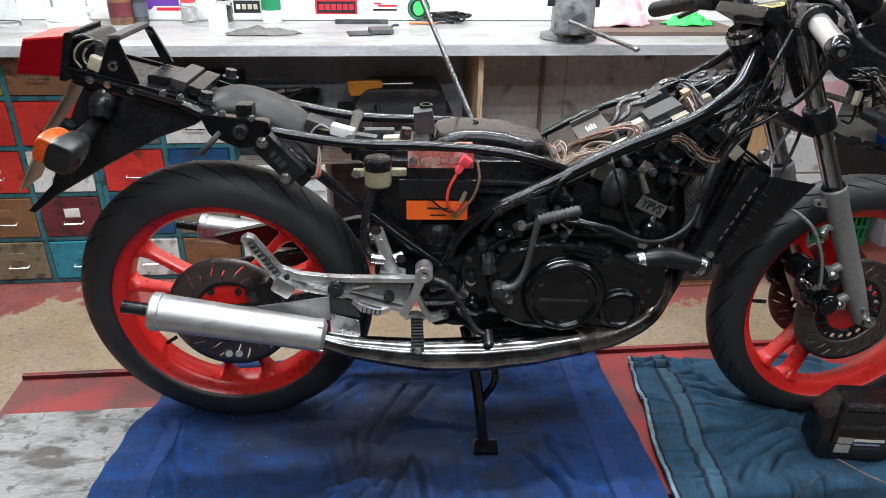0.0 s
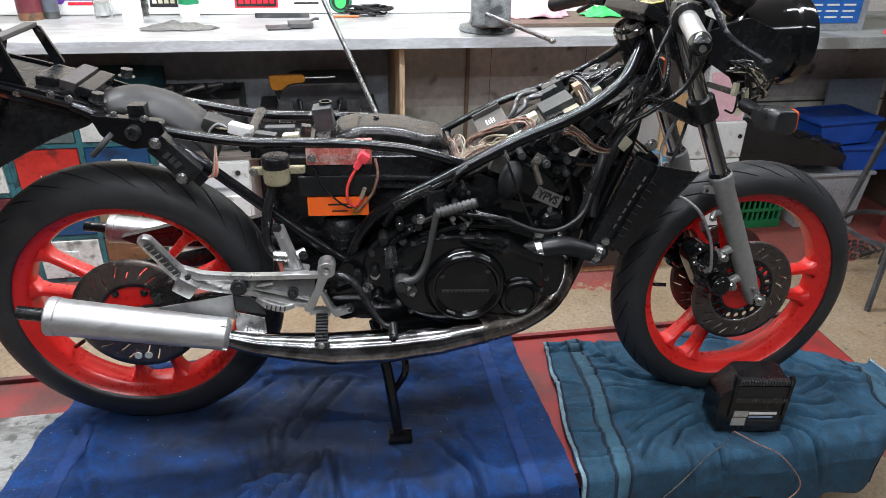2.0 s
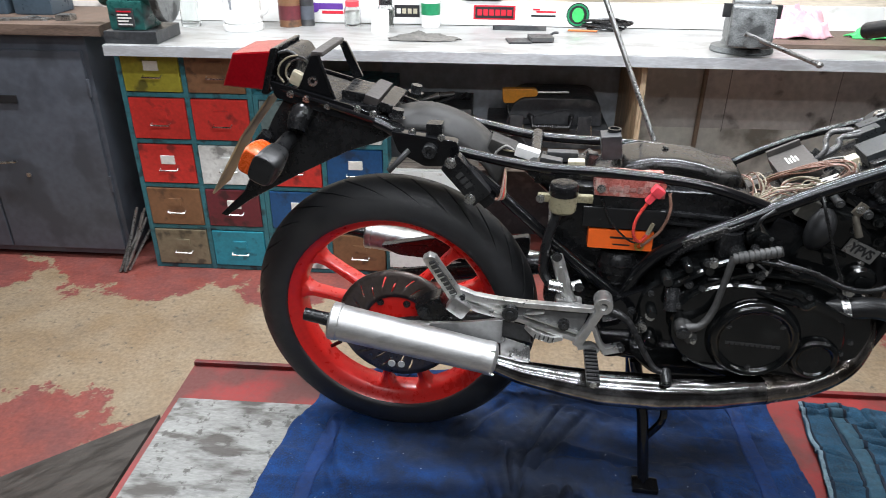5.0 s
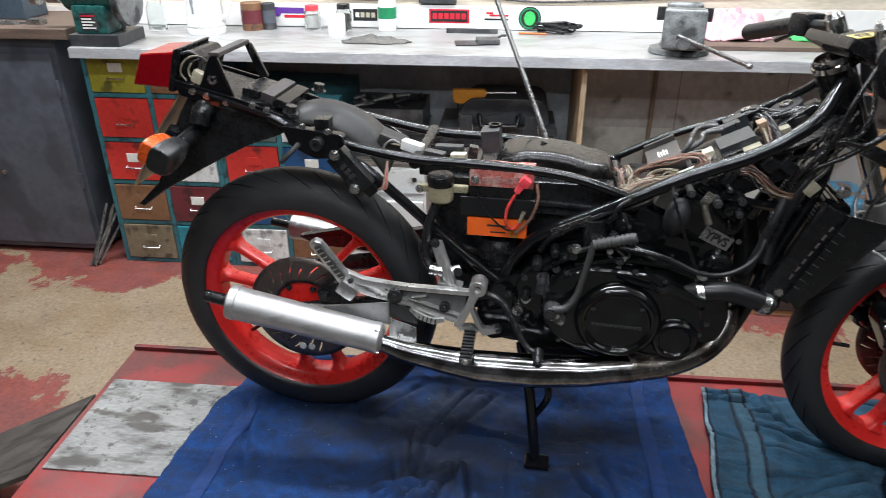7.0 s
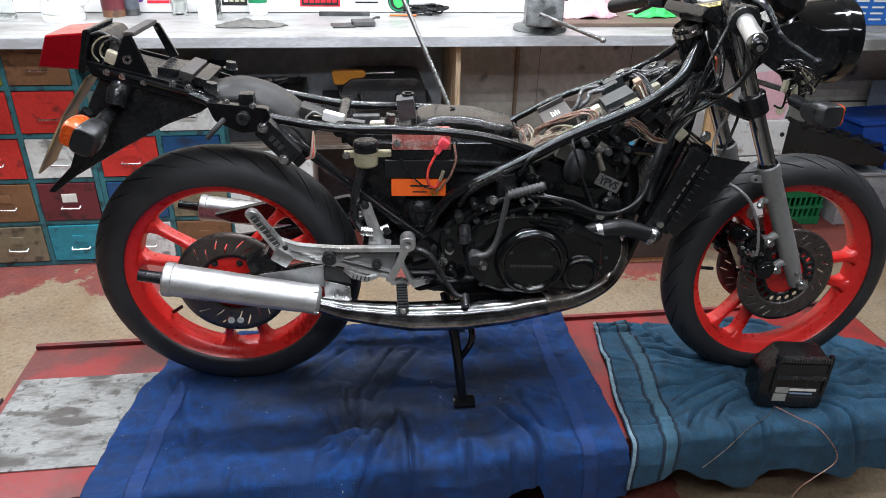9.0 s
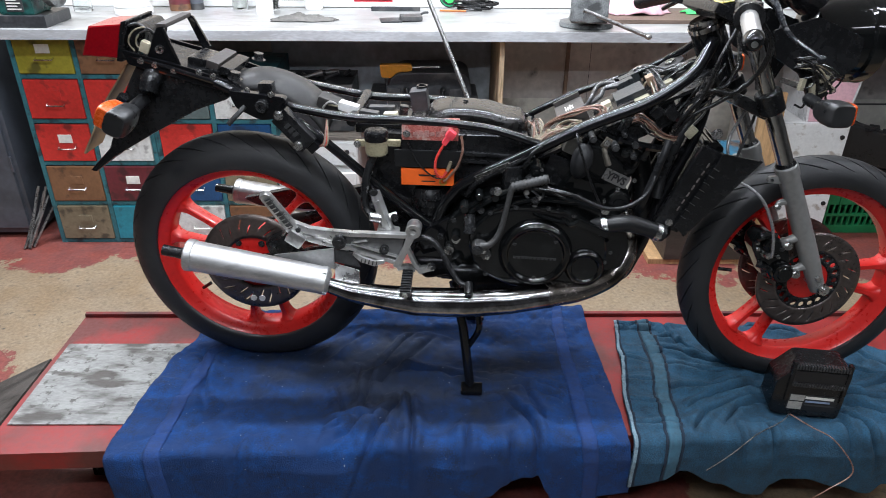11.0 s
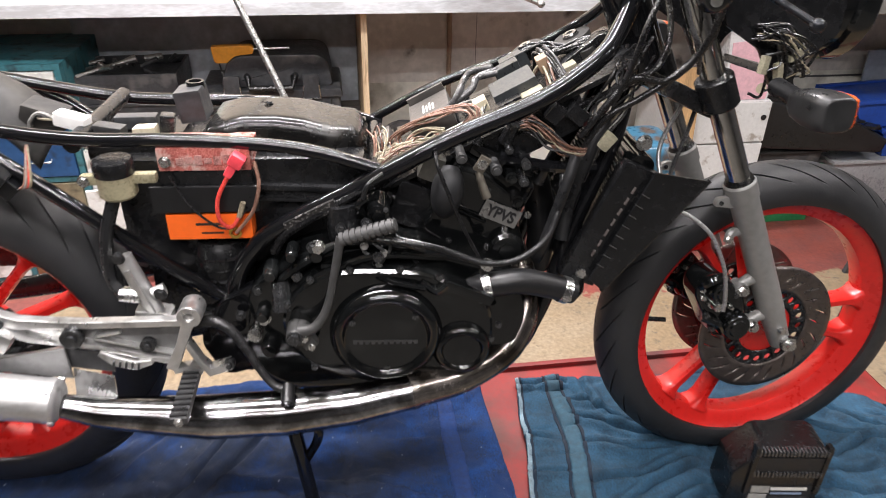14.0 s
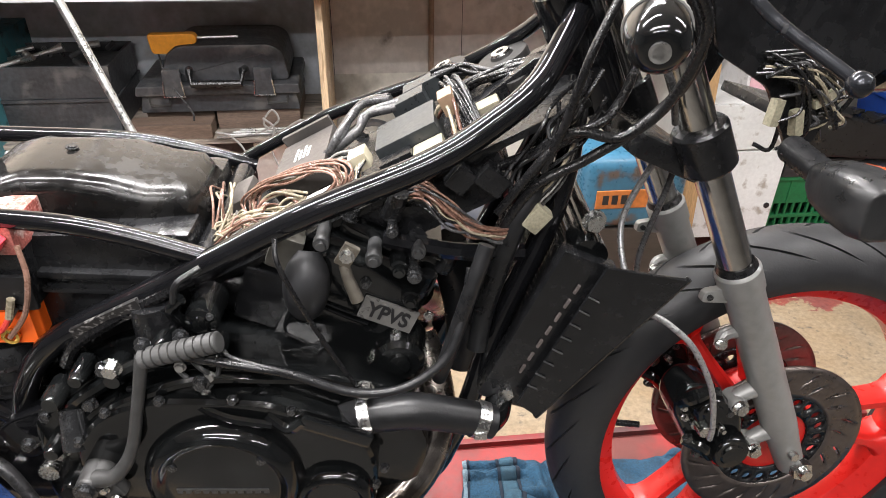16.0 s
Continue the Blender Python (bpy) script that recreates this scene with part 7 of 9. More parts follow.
# low relay tray with its plugs
bm = B()
box(bm, 0.300, 0.420, -0.070, 0.060, 0.660, 0.682, 0.006)
otank = part("relay_tray", bm, MATT_BLACK, bike, "low black tray with relays and plugs")
for k, (x, y, z, dx, dz, a, m_) in enumerate(((0.330, -0.05, 0.698, 0.042, 0.018, 6, FOOT_GREY), (0.378, -0.045, 0.695, 0.032, 0.016, -4, CREAM), (0.352, 0.0, 0.694, 0.06, 0.02, 0, CASE_BLACK), (0.405, -0.03, 0.700, 0.020, 0.03, 10, DARK_BOLT))):
    bm = B()
    obox(bm, (x, y, z), (dx, 0.022, dz), 0, a, -8 + 5 * k, 0.004)
    part(("connector", "connector", "relay", "clamp")[k], bm, m_, otank)
bm = B()
obox(bm, (0.285, -0.055, 0.715), (0.045, 0.022, 0.020), 0, 12, -10, 0.004)
part("connector", bm, WHITE_PL, otank, "white wire connector")
bm = B()
obox(bm, (0.235, -0.02, 0.712), (0.055, 0.05, 0.030), 0, 20, 0, 0.006)
part("flasher_relay", bm, GREY_PLASTIC, otank)
for k in range(3):
    bm = B()
    sweep(bm, [(0.262, -0.05, 0.715), (0.245, -0.06, 0.728 - 0.004 * k), (0.228, -0.055 + 0.01 * k, 0.715), (0.222, -0.05, 0.700)], 0.0025, 6)
    part("wire", bm, WIRES[(4, 6, 0)[k]], otank)
# battery in its tray
bat = assembly("battery", "battery with pink translucent top and orange label card")
bm = B()
box(bm, 0.411, 0.535, -0.122, -0.06, 0.665, 0.698, 0.003)
part("lid", bm, PALE_RED, bat, "pink translucent cell lid")
CELL = mat("cloudy_pink_cell", (0.36, 0.19, 0.17), 0.3, var=0.4, scale=60)
for k in range(6):
    bm = B()
    box(bm, 0.436 + k * 0.0125, 0.446 + k * 0.0125, -0.1235, -0.12, 0.674 + 0.002 * (k % 2), 0.684 + 0.002 * (k % 3), 0.001)
    part("cell_cap", bm, CELL, bat)
bm = B()
box(bm, 0.409, 0.533, -0.120, -0.05, 0.600, 0.6645, 0.003)
part("case", bm, MATT_BLACK, bat)
bm = B()
box(bm, 0.394, 0.540, -0.128, -0.121, 0.604, 0.644, 0.004)
part("strap", bm, HOSE, bat, "wide black rubber strap")
bm = B()
box(bm, 0.408, 0.526, -0.124, -0.05, 0.560, 0.600, 0.002)
card = part("label_card", bm, ORANGE, bat, "bright orange label card")
pieces("print", [lambda bm, q=q: box(bm, q[0], q[1], -0.1248, -0.124, q[2], q[3]) for q in ((0.448, 0.490, 0.5825, 0.5862), (0.454, 0.485, 0.5690, 0.5715))], BLACK_INK, card, "dark print", False)
bm = B()
lathe(bm, [(0.005, -0.129), (0.009, -0.129), (0.009, -0.125), (0.005, -0.125)], (0.502, 0, 0.5715), "y", 20, closed=True)
part("ring_terminal", bm, mat("brass", (0.55, 0.34, 0.08), 0.3, 0.9), bat, "brass ring terminal")
bolts("terminal_bolt", [(0.422, -0.124, 0.680)], 0.006, 0.008, BOLT, bat)
bm = B()
obox(bm, (0.519, -0.132, 0.684), (0.020, 0.020, 0.018), 0, 35, 0, 0.005)
obox(bm, (0.509, -0.132, 0.670), (0.012, 0.014, 0.020), 0, 35, 0, 0.004)
part("terminal_cap", bm, RED_RUBBER, bat, "red rubber terminal cap")
for pts, r, m_ in (([(0.506, -0.133, 0.665), (0.488, -0.140, 0.630), (0.487, -0.142, 0.600), (0.500, -0.138, 0.586), (0.512, -0.134, 0.600)], 0.003, WIRES[5]),
                   ([(0.541, -0.128, 0.680), (0.545, -0.136, 0.650), (0.535, -0.138, 0.615), (0.520, -0.134, 0.592), (0.504, -0.132, 0.574)], 0.0028, WIRES[3]),
                   ([(0.425, -0.126, 0.660), (0.445, -0.132, 0.620), (0.478, -0.136, 0.588), (0.500, -0.134, 0.584), (0.522, -0.132, 0.610)], 0.0018, WIRES[1]),
                   ([(0.512, -0.134, 0.600), (0.520, -0.133, 0.622)], 0.004, WIRES[0])):
    bm = B()
    sweep(bm, pts, r, 8)
    part("battery_lead", bm, m_, bat)
# rear brake reservoir
res = assembly("brake_reservoir", "cream brake fluid reservoir with black cap")
bm = B()
lathe(bm, [(0, 0.634), (0.022, 0.634), (0.025, 0.638), (0.025, 0.668), (0, 0.668)], (0.356, -0.130, 0), "z", 28)
obox(bm, (0.392, -0.128, 0.660), (0.035, 0.014, 0.014), 0, 0, 0, 0.004)
obox(bm, (0.322, -0.128, 0.658), (0.025, 0.014, 0.014), 0, 0, 0, 0.004)
part("bowl", bm, mat("amber_grey_bowl", (0.25, 0.225, 0.145), 0.3, var=0.2, scale=30), res)
bm = B()
lathe(bm, [(0.0255, 0.667), (0.0265, 0.669), (0.0265, 0.684), (0.024, 0.688), (0, 0.688)], (0.356, -0.130, 0), "z", 28)
part("cap", bm, MATT_BLACK, res)
bolts("reservoir_bolt", [(0.315, -0.136, 0.658)], 0.006, 0.005, BOLT, res)

# electrics between the spars
TRAY = pose(0.86, 0, 0.705, 0, -28, 0)
elec = assembly("electrics", "ignition unit, relays and tangled wiring loom")


def tray_box(name, material, x0, x1, y0, y1, z0, z1, label="", bevel=0.004, parent=None):
    bm = B()
    box(bm, x0, x1, y0, y1, z0, z1, bevel, TRAY)
    return part(name, bm, material, parent or elec, label)


DUSTY = mat("dusty_brown_grey_case", (0.052, 0.046, 0.042), 0.5, var=0.2, scale=30, bump=0.1, dirt=(0.036, 0.033, 0.031), dirt_amount=0.3, dirt_scale=25)
SLATE = mat("slate_grey_plastic", (0.026, 0.030, 0.032), 0.38, var=0.2, scale=30, dirt=(0.045, 0.046, 0.046), dirt_amount=0.15, dirt_scale=40)
tray_box("tray", MATT_BLACK, -0.21, 0.235, -0.095, 0.095, -0.012, -0.004, "", 0.002)
# added dark block that closes the see-through gap under the tray
tray_box("gap_filler", MATT_BLACK, -0.12, 0.14, -0.088, 0.088, -0.062, -0.014)
cdi = tray_box("ignition_unit", DUSTY, -0.102, -0.034, -0.022, 0.084, 0.004, 0.030, "dusty brown-grey ignition unit", 0.003)
for k in range(4):
    tray_box("label_bar", CARD, -0.078 + 0.0055 * k, -0.075 + 0.0055 * k, 0.020, 0.052 - 0.007 * (k % 2), 0.0302, 0.0306, "", 0, cdi)
tray_box("unit_bracket", DUSTY, -0.100, -0.036, 0.086, 0.094, 0.0, 0.040, "dusty brown plate", 0.001)
tray_box("fuse_box", DUSTY, -0.176, -0.138, -0.012, 0.050, 0.0, 0.030, "dusty brown fuse box")
tray_box("relay", SLATE, 0.030, 0.096, -0.062, 0.000, 0.004, 0.030, "long slate grey relay", 0.002)
tray_box("relay", SLATE, 0.046, 0.086, 0.026, 0.050, 0.006, 0.034, "long slate grey relay", 0.002)
tray_box("relay", SLATE, 0.060, 0.104, 0.058, 0.082, 0.006, 0.032, "long slate grey relay", 0.002)
tray_box("relay_foot", MATT_BLACK, 0.030, 0.066, -0.084, -0.065, 0.0, 0.022)
tray_box("connector", CREAM, 0.000, 0.020, -0.062, -0.038, 0.016, 0.034, "cream multi-pin connector", 0.003)
tray_box("connector", CARD, -0.061, -0.020, -0.086, -0.064, 0.004, 0.020, "white block connector", 0.002)
for k in range(2):
    tray_box("connector_latch", FOOT_GREY, -0.050 + 0.018 * k, -0.042 + 0.018 * k, -0.080, -0.076, 0.0202, 0.0212, "", 0)
tray_box("connector", GREY_CREAM, 0.066, 0.098, -0.086, -0.064, 0.0, 0.018, "pale grey plug", 0.003)
tray_box("connector", CREAM, -0.118, -0.098, -0.092, -0.076, 0.0, 0.014, "cream connector", 0.003)
tray_box("connector", mat("tan_plug", (0.30, 0.20, 0.13), 0.5), 0.106, 0.122, -0.050, -0.026, 0.022, 0.044, "tan plug", 0.003)
tray_box("connector", GREY_CREAM, 0.128, 0.158, -0.034, -0.012, -0.002, 0.010, "pale grey plug", 0.003)
for c_, r_ in (((0.176, 0.058, 0.016), 0.029), ((0.110, 0.100, 0.020), 0.026), ((0.181, -0.006, 0.010), 0.012)):
    bm = B()
    lathe(bm, [(0, 0.006), (r_ * 0.42, 0.006), (r_ * 0.46, 0.003), (r_, 0.003), (r_ * 1.03, 0.0), (r_, -0.012), (0, -0.012)], (0, 0, 0), "z", 28, m=TRAY @ Matrix.Translation(c_))
    rb_ = part("tank_rubber", bm, GREY_PLASTIC, elec, "round rubber tank mount")
    bm = B()
    lathe(bm, [(r_ * 0.16, 0.0085), (r_ * 0.36, 0.0085), (r_ * 0.40, 0.006), (r_ * 0.16, 0.006)], (0, 0, 0), "z", 20, closed=True, m=TRAY @ Matrix.Translation(c_))
    part("mount_washer", bm, BOLT, rb_, "bright steel washer")


def tray_wires(count, pts, r, palette, jit, seed):
    """A bundle of wires that runs over the tray along the same points, each a little apart."""
    rnd = random.Random(seed)
    for k in range(count):
        off = Vector((rnd.uniform(-jit, jit), rnd.uniform(-jit, jit), rnd.uniform(0, jit)))
        bm = B()
        sweep(bm, [TRAY @ (Vector(q) + off + Vector((rnd.uniform(-jit, jit), rnd.uniform(-jit, jit), rnd.uniform(0, jit))) * 0.6) for q in pts], r, 7, 5)
        part("wire", bm, WIRES[palette[k % len(palette)]], elec, angle=70)


# pink loop over the unit's foot, cream bundles below it, grey hoses above
tray_wires(13, [(-0.128, -0.040, 0.006), (-0.130, -0.008, 0.020), (-0.095, -0.032, 0.034), (-0.052, -0.058, 0.038), (-0.014, -0.074, 0.034), (-0.004, -0.088, 0.022), (-0.022, -0.090, 0.014)], 0.0013, (3, 2, 0, 3, 2, 3), 0.008, 2)
tray_wires(5, [(-0.118, -0.060, 0.010), (-0.108, -0.044, 0.024), (-0.080, -0.056, 0.028), (-0.058, -0.072, 0.018)], 0.0015, (0, 3, 0), 0.007, 10)
tray_wires(16, [(-0.205, -0.086, 0.002), (-0.172, -0.074, 0.012), (-0.125, -0.068, 0.018), (-0.085, -0.080, 0.012), (-0.060, -0.082, 0.010)], 0.0013, (0, 4, 0, 3, 0, 2), 0.012, 1)
tray_wires(7, [(-0.160, 0.010, 0.028), (-0.148, -0.014, 0.042), (-0.142, -0.040, 0.034), (-0.156, -0.066, 0.012)], 0.0014, (0, 3, 0, 2), 0.012, 3)
tray_wires(6, [(0.012, -0.058, 0.022), (0.006, -0.076, 0.018), (-0.004, -0.094, 0.0)], 0.0014, (0, 4, 1), 0.005, 4)
tray_wires(2, [(-0.034, -0.002, 0.020), (-0.012, 0.006, 0.030), (-0.002, 0.040, 0.034), (0.016, 0.060, 0.034), (0.046, 0.046, 0.030)], 0.0050, (6,), 0.006, 5)
tray_wires(2, [(-0.034, 0.010, 0.020), (0.004, 0.010, 0.028), (0.018, 0.030, 0.032), (0.050, 0.036, 0.026)], 0.0050, (6,), 0.006, 6)
tray_wires(3, [(-0.034, -0.012, 0.018), (-0.016, -0.016, 0.022), (0.002, -0.034, 0.026)], 0.0016, (4, 6), 0.005, 11)
tray_wires(14, [(0.108, 0.010, 0.010), (0.118, -0.006, 0.034), (0.126, -0.030, 0.028), (0.128, -0.066, 0.004)], 0.0018, (1, 6, 1, 1, 6), 0.007, 7)
tray_wires(5, [(0.094, -0.030, 0.014), (0.108, -0.036, 0.028), (0.118, -0.044, 0.030), (0.112, -0.070, 0.008)], 0.0020, (2, 0, 1), 0.006, 8)
tray_wires(8, [(0.120, 0.030, 0.008), (0.150, 0.020, 0.014), (0.190, 0.010, 0.010), (0.225, 0.0, 0.004)], 0.0026, (1, 6, 1), 0.010, 9)
tray_wires(6, [(0.100, 0.070, 0.024), (0.130, 0.060, 0.022), (0.150, 0.040, 0.014), (0.170, 0.014, 0.006)], 0.0024, (1, 6, 1), 0.008, 12)
rnd = random.Random(17)
for k in range(9):
    c_ = Vector((-0.168 + 0.011 * k + rnd.uniform(-0.006, 0.006), -0.052 - 0.003 * k + rnd.uniform(-0.012, 0.012), 0.024))
    r_, a_, turn = rnd.uniform(0.010, 0.019), rnd.uniform(0, 6.3), rnd.uniform(3.4, 5.6)
    bm = B()
    loop = [c_ + Vector((r_ * 1.5 * math.cos(a_ + turn * q / 6), r_ * math.sin(a_ + turn * q / 6), rnd.uniform(-0.004, 0.010))) for q in range(7)]
    sweep(bm, [TRAY @ q for q in [loop[0] + Vector((-0.02, -0.012, -0.016))] + loop + [loop[-1] + Vector((0.022, -0.014, -0.014))]], 0.0013, 7, 5)
    part("wire", bm, WIRES[(0, 3, 0, 0, 4, 3, 0, 2, 0)[k]], elec, angle=70)
random.seed(5)


def wire_between(a, c, sag, r, material, wob=0.012, n=5):
    a, c = Vector(a), Vector(c)
    pts = [a]
    for k in range(1, n):
        t = k / n
        pts.append(a.lerp(c, t) + Vector((random.uniform(-wob, wob), random.uniform(-wob, wob), sag * math.sin(math.pi * t) + random.uniform(-wob, wob) * 0.6)))
    pts.append(c)
    bm = B()
    sweep(bm, pts, r, 6, 5)
    part("wire", bm, material, elec)


rnd = random.Random(41)
for k in range(28):
    j = lambda q: Vector((rnd.uniform(-q, q), rnd.uniform(-q, q), rnd.uniform(-q, q)))
    u = rnd.uniform(-0.010, 0.010)
    bm = B()
    sweep(bm, [Vector((0.905, -0.088, 0.712 + u)) + j(0.006), Vector((0.922, -0.108, 0.722 + u)) + j(0.004), Vector((0.944, -0.116, 0.706 + u)) + j(0.005), Vector((0.968, -0.118, 0.690 + u * 0.8)) + j(0.004),
               Vector((0.992, -0.116, 0.682 + u * 0.6)) + j(0.003), Vector((1.014, -0.112, 0.688 + u * 0.4)) + j(0.002), Vector((1.024, -0.110, 0.696 + u * 0.3))], rnd.choice((0.0011, 0.0014, 0.0016)), 7, 5)
    part("wire", bm, WIRES[(2, 0, 6, 2, 1, 3, 2, 3, 6, 1)[k % 10]], elec, angle=70)
for k in range(6):
    u = 0.003 * k
    bm = B()
    sweep(bm, [(1.032, -0.108, 0.708 + u), (1.040, -0.112, 0.722 + u), (1.052, -0.108, 0.738 + u * 1.4), (1.064, -0.090, 0.760 + u)], 0.0018, 7, 5)
    part("wire", bm, WIRES[(6, 1, 4, 1, 6, 0)[k]], elec, angle=70)
for k in range(8):
    wire_between((1.00 + random.uniform(-0.01, 0.02), -0.11, 0.72), (1.06 + random.uniform(-0.02, 0.03), -0.10, 0.80 + random.uniform(0, 0.05)), 0.0, 0.0020, WIRES[1], 0.008)
for p, s_, m_ in (((1.028, -0.112, 0.699), (0.020, 0.016, 0.026), GREY_CREAM), ((0.985, -0.100, 0.735), (0.030, 0.022, 0.022), MATT_BLACK), ((0.955, -0.098, 0.735), (0.022, 0.020, 0.026), MATT_BLACK), ((1.008, -0.100, 0.718), (0.020, 0.016, 0.016), mat("maroon_plug", (0.06, 0.012, 0.014), 0.4))):
    bm = B()
    obox(bm, p, s_, 0, 38, 0, 0.003)
    part("connector", bm, m_, elec)
bm = B()
sweep(bm, [(0.70, -0.135, 0.648), (0.62, -0.142, 0.605), (0.575, -0.142, 0.575), (0.555, -0.14, 0.545)], 0.007, 8)
part("loom_sleeve", bm, WIRES[1], elec)
bm = B()
sweep(bm, [(0.88, -0.105, 0.672), (0.95, -0.11, 0.660), (1.02, -0.105, 0.655)], 0.009, 8)
part("engine_bar", bm, GLOSS_BLACK, elec)

# ---- tail
tail = assembly("tail", "black plastic tail with rear lamp and brackets")
bm = B()
prism(bm, [(-0.277, 0.8805), (-0.199, 0.887), (-0.2235, 0.8125), (-0.305, 0.817)], -0.062, 0.062, 0.006, segs=3)
part("tail_lens", bm, LENS_RED, tail, "glossy red tail lamp lens")
bm = B()
prism(bm, rounded([(-0.1995, 0.893), (-0.186, 0.895), (-0.212, 0.806), (-0.226, 0.8075)], 0.004), -0.067, 0.067, 0.003)
part("lamp_rim", bm, MATT_BLACK, tail)
bm = B()
prism(bm, rounded([(-0.187, 0.888), (-0.162, 0.886), (-0.150, 0.866), (-0.165, 0.826), (-0.208, 0.815)], 0.008), -0.050, 0.060, 0.005)
part("lamp_back", bm, MATT_BLACK, tail)
bm = B()
sweep(bm, [(-0.186, -0.060, 0.884), (-0.166, -0.060, 0.888), (-0.150, -0.058, 0.876), (-0.155, -0.060, 0.848), (-0.176, -0.062, 0.824), (-0.205, -0.062, 0.816)], 0.0028, 8)
part("lamp_gasket", bm, FOOT_GREY, tail, "grey rubber gasket")
for k in range(7):
    bm = B()
    a0 = k * 1.3
    c_ = Vector((-0.150, -0.045, 0.855))
    sweep(bm, [c_ + Vector((0.006 * math.sin(a0 + q), 0.0 - 0.014 - 0.003 * k, 0)) + Vector(((0.016 + 0.002 * k) * math.cos(a0 + q * 0.6), 0, (0.018 + 0.002 * k) * math.sin(a0 + q * 0.6))) for q in range(5)], 0.0018, 6)
    part("lamp_wire", bm, WIRES[(6, 6, 0, 1)[k % 4]], tail)
bm = B()
obox(bm, (-0.150, -0.072, 0.842), (0.022, 0.018, 0.026), 0, 25, 0, 0.006)
part("bulb_holder", bm, CREAM, tail, "cream bulb holder")
bm = B()
under = [(-0.165, 0.825), (-0.205, 0.765), (-0.225, 0.73), (-0.285, 0.605), (-0.345, 0.548), (-0.330, 0.545), (-0.275, 0.585), (-0.165, 0.648), (-0.06, 0.703), (0.01, 0.728), (0.05, 0.755), (-0.04, 0.792)]
prism(bm, under, -0.072, 0.072, 0.005)
part("undertail", bm, MATT_BLACK, tail, "black plastic rear mudguard", angle=30)
bm = B()
prism(bm, [(-0.232, 0.785), (-0.236, 0.787), (-0.306, 0.700), (-0.388, 0.568), (-0.384, 0.566), (-0.302, 0.698)], -0.012, 0.075, 0.001)
part("number_plate", bm, TAN, tail, "plain tan backed number plate seen from behind")
bm = B()
sweep(bm, [(-0.215, -0.085, 0.735), (-0.255, -0.075, 0.690), (-0.285, -0.03, 0.655)], 0.012, 10)
part("plate_stay", bm, MATT_BLACK, tail)
bm = B()
sweep(bm, [(-0.150, -0.10, 0.750), (-0.145, -0.085, 0.775), (-0.13, -0.06, 0.79)], [0.018, 0.022, 0.02], 14)
part("indicator_mount", bm, MATT_BLACK, tail)
for s_ in (-1, 1):
    bm = B()
    prism(bm, rounded([(-0.20, 0.838), (-0.05, 0.800), (0.055, 0.765), (0.055, 0.742), (-0.05, 0.768), (-0.19, 0.806)], 0.006), s_ * 0.082 - 0.004, s_ * 0.082 + 0.004, 0.002)
    part("tail_plate", bm, GLOSS_BLACK, tail)
    bm = B()
    sweep(bm, [(-0.19, s_ * 0.080, 0.826), (-0.06, s_ * 0.088, 0.790), (0.03, s_ * 0.092, 0.765)], 0.0055, 8)
    part("tail_rod", bm, GLOSS_BLACK, tail)
# brackets and tray on top
for y, pts in ((-0.072, [(-0.152, 0.818), (-0.118, 0.884), (-0.104, 0.886), (-0.079, 0.806), (-0.105, 0.798)]),
               (0.062, [(-0.106, 0.887), (-0.090, 0.886), (-0.058, 0.816), (-0.078, 0.812)])):
    bm = B()
    prism(bm, rounded(pts, 0.004), y - 0.004, y + 0.004, 0.001)
    part("seat_lock_bracket", bm, GLOSS_BLACK, tail)
bm = B()
sweep(bm, [(-0.104, -0.077, 0.886), (-0.091, -0.077, 0.845), (-0.078, -0.077, 0.806)], 0.0028, 8, smooth=False)
part("bracket_edge", bm, GLOSS_BLACK, tail)
bm = B()
lathe(bm, [(0.0045, 0), (0.0090, 0), (0.0090, 0.004), (0.0045, 0.004)], (-0.118, -0.080, 0.838), "y", 16, closed=True)
part("bracket_washer", bm, BOLT, tail, "bright loose washer")
bm = B()
box(bm, -0.118, -0.096, -0.076, 0.068, 0.883, 0.892, 0.003)
part("cross_strap", bm, RUST, tail, "worn strap across the bracket")
bm = B()
box(bm, -0.15, 0.0, -0.070, 0.070, 0.775, 0.795, 0.006)
part("tool_tray", bm, MATT_BLACK, tail)
bm = B()
obox(bm, (-0.040, 0.0, 0.803), (0.07, 0.09, 0.018), 0, 8, 0, 0.006)
part("tray_pad", bm, MATT_BLACK, tail)
for x, z in ((-0.013, 0.808), (0.016, 0.795)):
    bm = B()
    obox(bm, (x, 0.0, z - 0.006), (0.028, 0.125, 0.018), 0, 18, 0, 0.004)
    part("seat_rest", bm, RUST if x < 0.0 else MATT_BLACK, tail, "dusty rubber seat rest")
bolts("tail_bolt", [(-0.160, -0.087, 0.815), (-0.130, -0.087, 0.807), (-0.09, -0.087, 0.796), (-0.03, -0.096, 0.795), (0.0, -0.098, 0.788), (0.075, -0.11, 0.762), (0.13, -0.12, 0.757)], 0.0055, 0.005, BOLT, tail)
bolts("rubber_bush", [(0.038, -0.07, 0.776), (0.046, 0.08, 0.784)], 0.012, 0.016, DARK_BOLT, tail, (0.2, 0, 1))
bm = B()
prism(bm, rounded([(0.035, 0.765), (0.16, 0.752), (0.165, 0.705), (0.10, 0.700), (0.05, 0.725)], 0.008), -0.122, -0.098, 0.003)
sidep = part("lock_plate", bm, GLOSS_BLACK, tail)
bm = B()
lathe(bm, [(0, -0.132), (0.005, -0.132), (0.006, -0.138), (0.012, -0.138), (0.0135, -0.134), (0.0135, -0.12)], (0.110, 0, 0.734), "y", 24)
part("seat_lock", bm, DARK_BOLT, sidep, "round seat lock with key slot")
bm = B()
